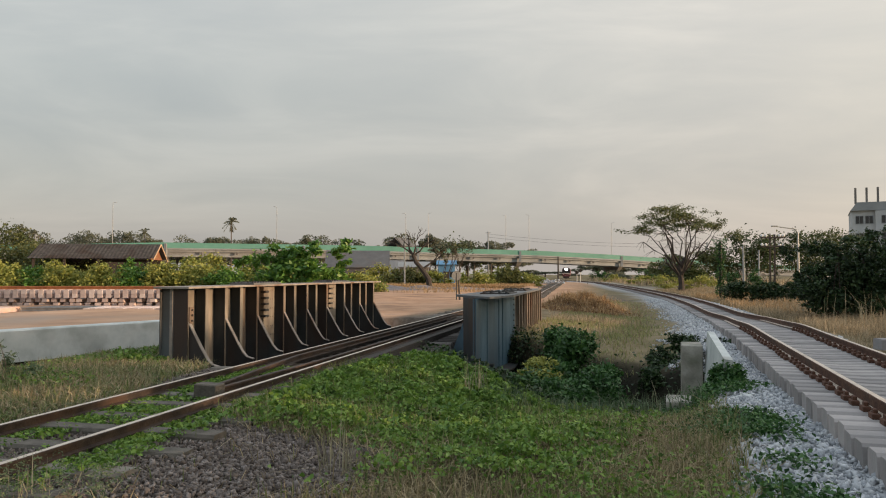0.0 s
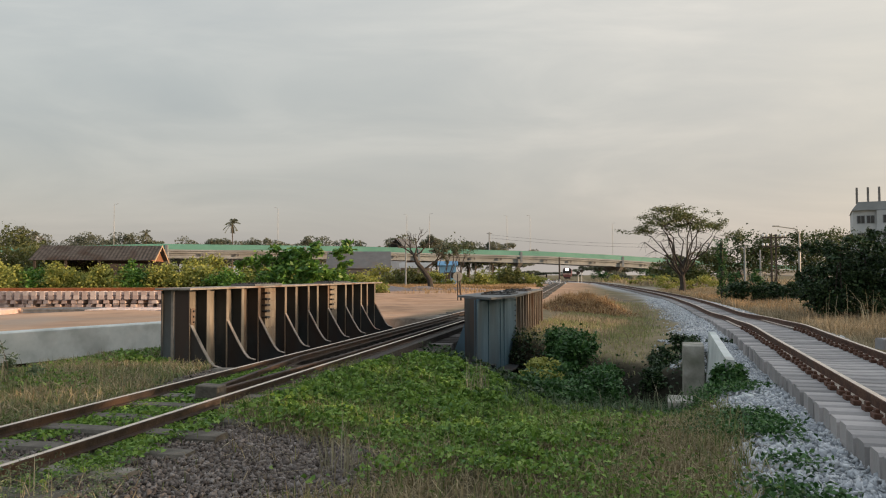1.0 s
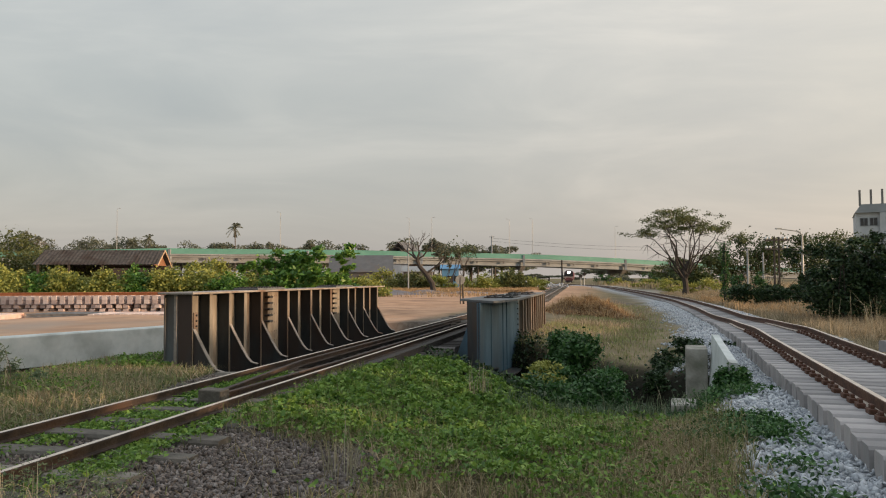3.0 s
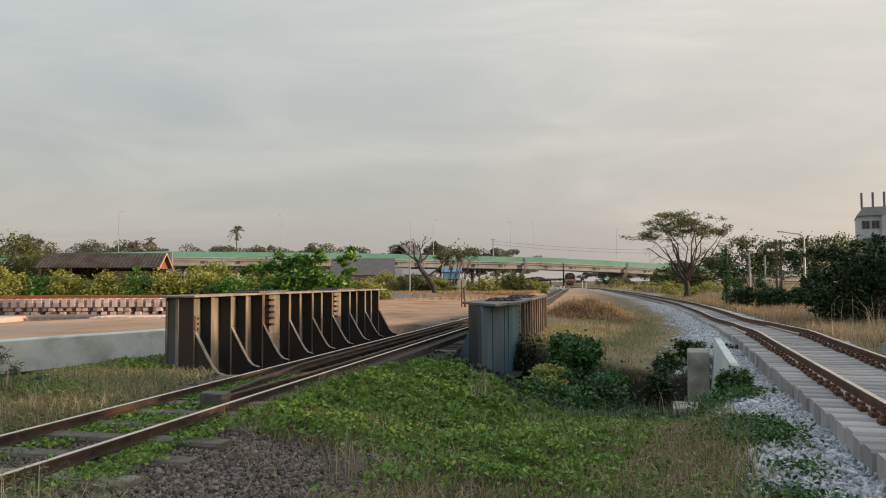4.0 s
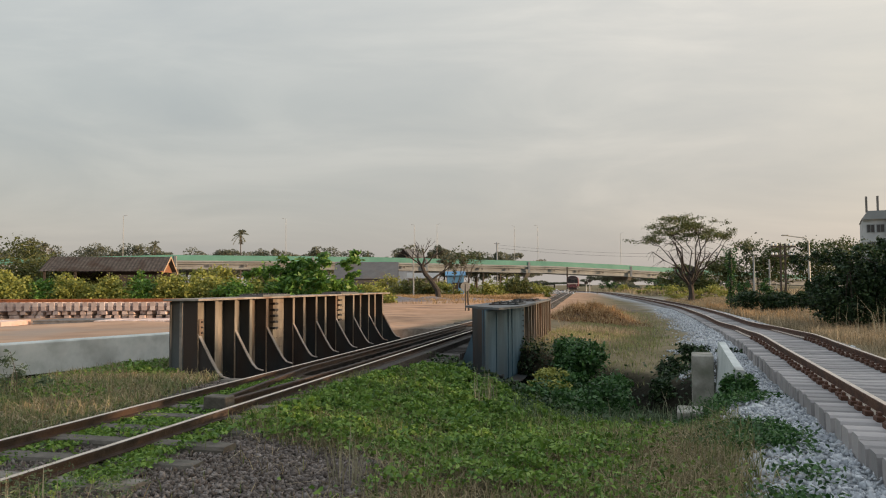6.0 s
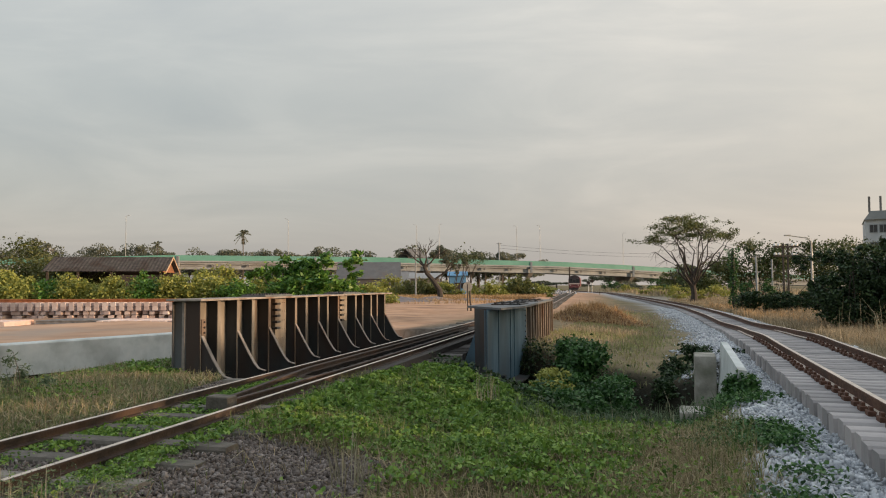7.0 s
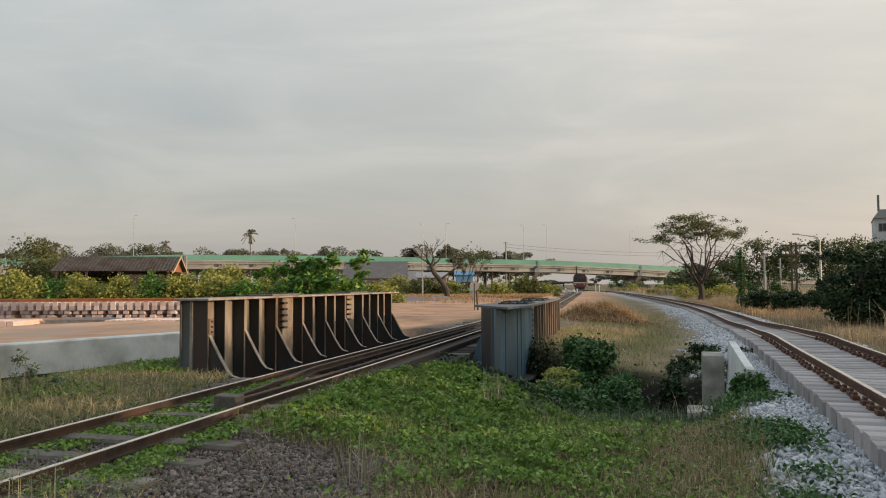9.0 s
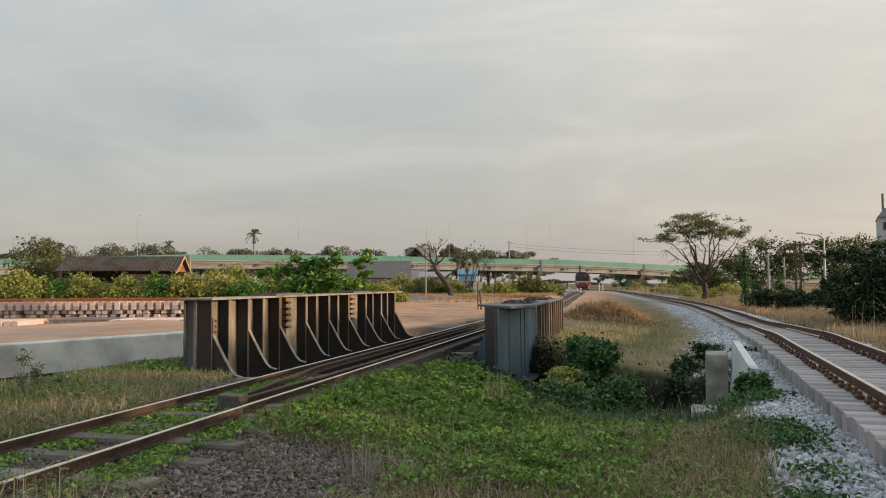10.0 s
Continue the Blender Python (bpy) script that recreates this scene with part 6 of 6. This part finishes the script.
GRAVEL_GREY = mat("grey_gravel_heap", [(0.3, (0.11, 0.098, 0.098)), (0.5, (0.18, 0.16, 0.16)), (0.7, (0.26, 0.235, 0.23))], 6, 0.95, 0, 0.6, 14)
for k, (x, y, r, h, m) in enumerate(((-5.6, 72, 2.6, 0.5, GRAVEL_GREY), (-2.0, 76, 2.2, 0.45, GRAVEL_GREY), (2.2, 74, 2.0, 0.4, GRAVEL_GREY), (-0.5, 66, 1.6, 0.3, SAND), (8.2, 72, 1.5, 0.4, SAND))):
    build_yard_heap(x, y, r, h, m, "low heap of grey gravel on the yard" if m is GRAVEL_GREY else "low heap of tan sand on the yard", "spoil heap" if m is GRAVEL_GREY else "sand heap", k)
for k, (x, y, r, h) in enumerate(((12.6, 118, 1.8, 1.1), (15.5, 120, 1.5, 0.8), (17.6, 122, 1.6, 0.7))):
    C = np.stack([x + RNG.normal(0, r * 0.6, 160), y + RNG.normal(0, 0.6, 160), np.abs(RNG.normal(0, h * 0.4, 160))], 1)
    ob = part("rubble_heap", stone_mesh("rubble", C, 0.42, STONE_WHITE), None)
    tagged(ob, "heap of pale broken rubble near the overpass pier", "rubble heap", "rubble near the pier")


# ---- heap of earth and dead plants by the old track ----
def build_heap():
    n = 46
    xs, ys = np.linspace(-2.6, 2.6, n), np.linspace(-3.5, 3.5, n)
    X, Y = np.meshgrid(xs, ys)
    cx, cy = 6.25, 33.0
    hz = 0.72 * np.exp(-((X / 1.05) ** 2 + (Y / 1.7) ** 2)) + 0.34 * np.exp(-(((X + 0.9) / 0.6) ** 2 + (Y / 1.2) ** 2)) + 0.3 * np.exp(-(((X - 1.1) / 0.6) ** 2 + ((Y + 0.6) / 1.0) ** 2))
    hz = 0.72 * hz * (1 + 0.40 * wavy(X * 2.6, Y * 2.1)) + 0.10 * np.clip(wavy(X * 5.1 + 1, Y * 4.3), 0, 1) * np.exp(-((X / 1.9) ** 2 + (Y / 2.2) ** 2))
    z = ground_z(X + cx, Y + cy) - 0.06 + hz
    i = (np.arange(n - 1)[:, None] * n + np.arange(n - 1)[None]).ravel()
    t = thing("earth_heap", "brown earth heap overgrown with dead plants", "earth heap", m=Matrix.Translation((cx, cy, 0)))
    part("earth", np_mesh("earth", np.stack([X.ravel(), Y.ravel(), z.ravel()], 1), np.stack([i, i + 1, i + n + 1, i + n], 1), HEAP), None, t, smooth=True)
    k = 7000
    u, v = RNG.normal(0, 0.9, k), RNG.normal(0, 1.2, k)
    ok = (np.abs(u) < 2.3) & (np.abs(v) < 3)
    u, v = u[ok], v[ok]
    iu, iv = ((u + 2.6) / 5.2 * (n - 1)).astype(int), ((v + 3.5) / 7 * (n - 1)).astype(int)
    C = np.stack([u, v, z[iv, iu]], 1)
    part("dead_grass", blade_mesh("dead_grass", C[::2], 0.34, 0.024, GRASS_ORANGE, 1.1), None, t)["kind"] = "stuff"
    part("dead_leaves", leaf_mesh("dead_leaves", C[1::2] + np.array([0, 0, 0.1]), 0.09, DEAD_LEAF), None, t)["kind"] = "stuff"


HEAP = mat("brown_earth", [(0.3, (0.06, 0.04, 0.025)), (0.5, (0.12, 0.08, 0.05)), (0.7, (0.19, 0.13, 0.08))], 3, 0.95, 0, 0.6, 12)
DEAD_LEAF = mat("dead_brown_leaf", [(0.1, (0.08, 0.04, 0.018)), (0.5, (0.19, 0.095, 0.042)), (0.9, (0.34, 0.19, 0.085))], 1, 0.8, 0, 0, island=0.6, coords="World", translucent=0.2)
build_heap()


# ---- plants and stones on the ground ----
def stuff(name, me, label, category):
    ob = part(name, me, None)
    tagged(ob, label, category, kind="stuff")


def clear_new(x, y, d0, d1):
    return smooth(d0, d1, far_from(NEW_LINE, x, y))


def patch(x, y, s, cut=0.0, soft=0.5):
    return smooth(cut - soft, cut + soft, wavy(x + 3.1, y - 1.7, s))


def a_old(x, y):
    return old_as(x, y)[0] - OLD_C


def ditch_d(x, y):
    return far_from(DITCH, x, y)


def gravel_zone(x, y):
    """The bare brown gravel right of the old track."""
    a = a_old(x, y)
    return (a > 0.6) * (1 - smooth(2.5, 3.1, a + 0.3 * wavy(x, y, 1.3))) * (1 - smooth(7.0, 7.9, y + 0.55 * (a - 1.0)))


def creep_zone(x, y):
    """Low green creeper on the slope towards the ditch and between the rails."""
    a = a_old(x, y)
    slope = smooth(0.62, 0.85, a) * (1 - smooth(0.9, 2.1, x - 0.12 * (y - 6) + 0.35 * wavy(x, y, 0.8))) * (1 - smooth(12.2, 13.0, y)) * smooth(4.6, 6.2, y + 0.4 * wavy(x, y, 1.1)) * (1 - gravel_zone(x, y))
    band = (a > -0.5) * (1 - smooth(-0.28, 0.0, a + 0.16 * wavy(x * 1.3, y, 1.6))) * 0.95 + (np.abs(a) < 0.47) * 0.30 * patch(x, y, 1.5)
    inside = band * (y > 4.0) * (y < 11.2)
    edge = (a > 0.58) * (1 - smooth(0.85, 1.15, a + 0.12 * wavy(x, y, 2.0))) * (y < 9.5) * (0.10 + 0.85 * smooth(4.9, 5.8, y))
    return np.clip(np.maximum(np.maximum(slope, inside), edge), 0, 1)


C = scatter(380000, -6.5, 4.5, 3.6, 13, lambda x, y: creep_zone(x, y) * (0.55 + 0.45 * wavy(x, y, 2.3)))
open_slope = smooth(0.7, 1.2, a_old(C[:, 0], C[:, 1]))
mound = 0.06 + open_slope * 0.26 * (0.5 + 0.5 * wavy(C[:, 0], C[:, 1], 6.5)) * (0.62 + 0.38 * wavy(C[:, 0] + 2, C[:, 1], 1.9))
C[:, 2] += mound * (1.0 - 0.55 * RNG.beta(1.0, 2.4, len(C)))
stuff("creeper", leaf_mesh("creeper", C, 0.043 + 0.024 * smooth(5.5, 9.5, C[:, 1]), LEAF, up=0.32, slim=0.66), "low green creeper covering the slope and the track", "creeper")
# thin stems standing out of the creeper
C = scatter(7000, -2.6, 3.0, 5.2, 11.5, lambda x, y: (a_old(x, y) > 1.3) * creep_zone(x, y) * patch(x - 1, y, 1.3, 0.2, 0.4))
stuff("creeper_shoots", blade_mesh("creeper_shoots", C, 0.27, 0.009, GRASS_GREEN, 0.5), "thin green shoots standing out of the creeper", "grass")

# creeper on the ditch banks, in the leaf colour darkened for shade
C = scatter(150000, -2.5, 6.5, 9, 18.5, lambda x, y: (1 - smooth(1.9, 2.7, ditch_d(x, y))) * smooth(0.9, 1.7, ditch_d(x, y)) * clear_new(x, y, 1.6, 1.9) * 0.75 * (1 - 0.93 * smooth(2.5, 2.9, x) * (1 - smooth(4.3, 4.8, x))))
C[:, 2] += RNG.uniform(0, 0.28, len(C))
stuff("bank_creeper", leaf_mesh("bank_creeper", C, 0.085, LEAF_SHADE, up=0.4), "dark creeper on the banks of the ditch", "creeper")


def mixed_zone(x, y):
    """Foreground grass on the right half and at the bottom edge."""
    a = a_old(x, y)
    return (a > 0.7) * (1 - 0.75 * creep_zone(x, y)) * (1 - 0.99 * gravel_zone(x, y)) * clear_new(x, y, 1.55, 2.0) * (1 - smooth(11.0, 12.2, y)) * smooth(0.6, 1.4, ditch_d(x, y)) * (1 - 0.92 * ((new_as(x, y)[0] > -0.05) & (new_as(x, y)[0] < 1.4) & (new_as(x, y)[1] > 9.0) & (new_as(x, y)[1] < 10.3)))


C = scatter(120000, -3.5, 4.6, 3.0, 12, lambda x, y: mixed_zone(x, y) * (0.15 + 0.65 * patch(x, y, 0.7)) * (0.45 + 0.55 * smooth(4.5, 6.5, y)) * (1 - 0.8 * np.exp(-(((x - 1.7) / 0.9) ** 2 + ((y - 6.9) / 1.3) ** 2))))
stuff("green_grass", blade_mesh("green_grass", C, 0.17, 0.009, GRASS_GREEN, 0.55), "thin green grass at the trackside", "grass")
C = scatter(190000, -3.0, 4.6, 3.0, 10.0, lambda x, y: mixed_zone(x, y) * np.clip(0.15 + 0.85 * patch(x + 5, y, 0.6, 0.15) + 0.9 * np.exp(-(((x - 1.7) / 0.9) ** 2 + ((y - 6.9) / 1.3) ** 2)), 0, 1))
stuff("dry_grass", blade_mesh("dry_grass", C, 0.15, 0.008, GRASS_STRAW, 1.4), "matted dry straw-coloured grass", "grass")
C = scatter(60000, -2.0, 4.6, 3.2, 10.6, lambda x, y: mixed_zone(x, y) * patch(x - 2, y + 3, 0.8, 0.2) * 0.9)
C[:, 2] += RNG.uniform(0.02, 0.16, len(C))
stuff("weeds", leaf_mesh("weeds", C, 0.042, LEAF, up=0.4, slim=0.5), "small leafy weeds in the grass", "weeds")
# taller blue-green grass at the lip of the ditch
C = scatter(5500, 0.6, 3.4, 7.8, 10.2, lambda x, y: smooth(1.0, 1.5, ditch_d(x, y)) * (1 - smooth(2.6, 3.4, ditch_d(x, y))) * clear_new(x, y, 1.7, 2.2) * (0.3 + 0.7 * patch(x, y, 1.2)))
stuff("ditch_grass", blade_mesh("ditch_grass", C, 0.30, 0.012, GRASS_TALL, 0.8), "tall grey-green grass at the lip of the ditch", "grass")
GRASS_SEED = []
# seed heads and tall dry stalks in the near corners
for (x0, x1, y0, y1, n, h) in ((-3.4, -2.3, 4.2, 5.0, 110, 0.24), (-2.3, -1.2, 3.9, 4.4, 50, 0.18), (-0.95, -0.7, 5.5, 6.0, 34, 0.36), (0.3, 0.6, 9.8, 10.6, 50, 0.45), (2.0, 2.9, 8.9, 10.0, 16, 0.45), (-7.0, -5.5, 9.3, 10.5, 60, 0.4)):
    C = scatter(n, x0, x1, y0, y1, lambda x, y: np.ones_like(x))
    GRASS_SEED.append((C, h))
Cs = np.concatenate([c for c, h in GRASS_SEED])
hs = np.concatenate([np.full(len(c), h) for c, h in GRASS_SEED])
stuff("tall_stalks", blade_mesh("tall_stalks", Cs, hs, 0.008, GRASS_PALE, 0.4), "tall dry grass stalks at the trackside", "grass")
# feathery seed heads among the near stalks
C = scatter(260, -3.5, -2.0, 4.0, 5.1, lambda x, y: np.ones_like(x))
C = C[RNG.integers(0, len(C), 2600)] + np.concatenate([RNG.normal(0, 0.02, (2600, 2)), RNG.uniform(0.05, 0.27, (2600, 1))], 1)
stuff("seed_heads", leaf_mesh("seed_heads", C, 0.030, GRASS_TALL, up=0.1, slim=0.3), "feathery grey-green weed heads at the trackside", "weeds")
# left of the old track: green and dry grass before the beam
C = scatter(90000, -12, -3.6, 4.5, 14.5, lambda x, y: (a_old(x, y) < -0.75) * (ditch_d(x, y) > 1.5) * (0.35 + 0.65 * patch(x, y, 0.5)))
stuff("green_grass", blade_mesh("green_grass", C, 0.15, 0.014, GRASS_GREEN, 1.5), "mixed green grass before the concrete beam", "grass")
C = scatter(50000, -12, -3.6, 4.5, 13.5, lambda x, y: (a_old(x, y) < -0.75) * (ditch_d(x, y) > 1.7) * patch(x + 4, y + 1, 0.6, 0.0))
stuff("dry_grass", blade_mesh("dry_grass", C, 0.17, 0.012, GRASS_STRAW, 1.7), "dry grass before the concrete beam", "grass")

C = scatter(90000, -12, -4.2, 5.0, 14.2, lambda x, y: (a_old(x, y) < -0.6) * (ditch_d(x, y) > 1.2) * np.clip(patch(x, y, 0.8, 0.35, 0.25) + smooth(11.2, 12.4, y) + 0.5 * (a_old(x, y) > -1.1) * patch(x, y, 1.3), 0, 1) * 0.7)
C[:, 2] += RNG.uniform(0, 0.14, len(C))
stuff("left_creeper", leaf_mesh("left_creeper", C, 0.05, LEAF, up=0.5, slim=0.6), "green leafy weeds before the concrete beam", "creeper")
# field between the tracks, beyond the ditch
def field(x, y):
    a = a_old(x, y)
    return (a > 2.3 + 0.05 * (y - 20)) * (x - 0.42 * (y - 20) < 7.4) * clear_new(x, y, 1.9, 3.2) * (ditch_d(x, y) > 1.9)


C = scatter(150000, -1, 16, 15, 48, lambda x, y: field(x, y) * (0.25 + 0.75 * patch(x, y, 0.45)) * (1 - 0.6 * smooth(3.5, 2.5, far_from(NEW_LINE, x, y))))
stuff("field_grass", blade_mesh("field_grass", C, 0.11, 0.018, GRASS_FIELD, 0.9), "short olive and straw grass between the tracks", "grass")
C = scatter(50000, -1, 14, 16, 48, lambda x, y: field(x, y) * patch(x + 2, y + 4, 0.35, 0.1) * (1 - smooth(3.0, 6.0, a_old(x, y) - 0.08 * (y - 20))))
stuff("dry_field_grass", blade_mesh("dry_field_grass", C, 0.24, 0.02, GRASS_DRY, 0.8), "dry orange grass along the old track", "grass")
# tall bare stems before the dark trees
C = scatter(55, 12.2, 14.8, 20.5, 25.5, lambda x, y: np.ones_like(x))
stuff("tall_stems", blade_mesh("tall_stems", C, 1.1, 0.013, GRASS_PALE, 0.45), "tall bare stems before the dark trees", "weeds")
# sunlit dry grass right of the new track
def right_strip(x, y):
    side = x - np.interp(y, [p[1] for p in NEW_LINE], [p[0] for p in NEW_LINE])
    return (side > 1.7) * smooth(1.7, 2.3, side) * (1 - smooth(5.0, 7.5, side)) * (y > 12)


C = scatter(260000, 7, 28, 12, 75, lambda x, y: right_strip(x, y) * (0.3 + 0.7 * patch(x, y, 0.5)))
stuff("tall_dry_grass", blade_mesh("tall_dry_grass", C, 0.36, 0.016, GRASS_DRY, 0.9), "tall dry grass beside the new track", "grass")
C = scatter(24000, 14, 24, 30, 62, lambda x, y: right_strip(x, y) * patch(x, y, 0.25, 0.25, 0.3))
stuff("tall_orange_grass", blade_mesh("tall_orange_grass", C, 0.42, 0.03, GRASS_ORANGE, 0.5), "sunburnt orange grass beside the new track", "grass")
# dry fringe on the far side of the yard
C = np.concatenate([scatter(42000, -36, -9, 46.5, 49.5, lambda x, y: 0.4 + 0.6 * patch(x, y, 0.4)), scatter(90000, -22, 14, 80, 96, lambda x, y: (0.2 + 0.8 * patch(x, y, 0.25, 0.0, 0.3)) * (np.abs(a_old(x, y) + 0.043 * (y - 49)) > 2.4)), scatter(3000, -6, 8, 60, 75, lambda x, y: (np.abs(a_old(x, y) + 0.043 * (y - 49)) > 2.2) * patch(x, y, 0.3, 0.3))])
stuff("yard_fringe_grass", blade_mesh("yard_fringe_grass", C, 0.42, 0.035, GRASS_ORANGE, 0.7), "orange dry grass fringing the yard", "grass")

# stones
C = scatter(190000, -7.5, 0.5, 3.2, 11, lambda x, y: np.maximum(gravel_zone(x, y) * (0.55 + 0.45 * (a_old(x, y) > 1.1)), (np.abs(a_old(x, y)) < 1.2) * 0.6) * 0.95)
C[:, 2] += RNG.uniform(-0.01, 0.02, len(C))
stuff("brown_ballast", stone_mesh("brown_ballast", C[:45000], 0.046, STONE_BROWN), "brown broken ballast stones", "gravel")


def white_zone(x, y):
    d = far_from(NEW_LINE, x, y)
    side = x - np.interp(y, [p[1] for p in NEW_LINE], [p[0] for p in NEW_LINE])
    full = 1 - smooth(1.5, 1.95, d + 0.3 * wavy(x, y, 1.1))
    loose = (1 - smooth(1.9, 2.5, d)) * patch(x, y, 1.6, 0.25, 0.3) * 0.5
    return np.maximum(full, loose) * (side < 1.6) * ((ground_z(x, y) > -0.35) | (new_as(x, y)[0] > 0.78) & (y < 15.2))


C = scatter(130000, 1.2, 7, 3.2, 18, lambda x, y: white_zone(x, y))
C[:, 2] = np.maximum(C[:, 2], np.where((new_as(C[:, 0], C[:, 1])[0] > 0.82) & (C[:, 1] > 9.5) & (C[:, 1] < 15), 0.065, -9)) + RNG.uniform(-0.01, 0.025, len(C))
stuff("white_ballast", stone_mesh("white_ballast", C[:42000], 0.058, STONE_WHITE), "blue-white crushed ballast stones", "gravel")
C = scatter(70000, 4, 17, 16, 50, lambda x, y: white_zone(x, y))
C[:, 2] += RNG.uniform(0, 0.03, len(C))
stuff("white_ballast", stone_mesh("white_ballast", C[:16000], 0.085, STONE_WHITE), "blue-white ballast along the curve", "gravel")
C = scatter(3000, 2.0, 4.6, 3.3, 9.5, lambda x, y: (1 - smooth(1.9, 3.0, far_from(NEW_LINE, x, y))) * patch(x, y, 1.4, 0.2) * clear_new(x, y, 1.2, 1.4))
C = C[RNG.integers(0, len(C), 9000)] + np.concatenate([RNG.normal(0, 0.09, (9000, 2)), RNG.uniform(0.02, 0.11, (9000, 1))], 1)
stuff("ballast_weeds", leaf_mesh("ballast_weeds", C, 0.046, LEAF_DARK, up=0.5), "dark weeds growing through the ballast", "weeds")


# ---- what moves ----
def motions():
    def at_s(s):
        x, y = on_old(old_centre(s), s)
        x2, y2 = on_old(old_centre(s + 5), s + 5)
        return x, y, math.degrees(math.atan2(x - x2, y2 - y))
    rows = []
    for t in np.arange(0, 10.01, 0.5):
        s = 250.0 - 9.9 * t
        x, y, h = at_s(s)
        rows.append((float(t), pose(x, y, 0.2, 0, 0, h)))
    walk(train, rows)
    # the added flap swings down, standing in for the lamp going out
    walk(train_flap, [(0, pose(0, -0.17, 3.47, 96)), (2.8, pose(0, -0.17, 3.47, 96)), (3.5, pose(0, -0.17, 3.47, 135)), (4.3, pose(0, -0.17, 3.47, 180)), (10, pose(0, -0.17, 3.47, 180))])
    for car, x0, speed, off in ((car_a, 206.0, -28.0, -5.0), (car_b, 116.0, -22.0, -5.2)):
        rows = []
        for t in np.arange(0, 10.01, 0.5):
            x = x0 + speed * t
            y, z = over_at(x)
            y2, z2 = over_at(x - 4)
            h = math.degrees(math.atan2(y2 - y, -4.0))
            rows.append((float(t), pose(x, y + off, z - 1.5, 0, 0, h)))
        walk(car, rows)


motions()
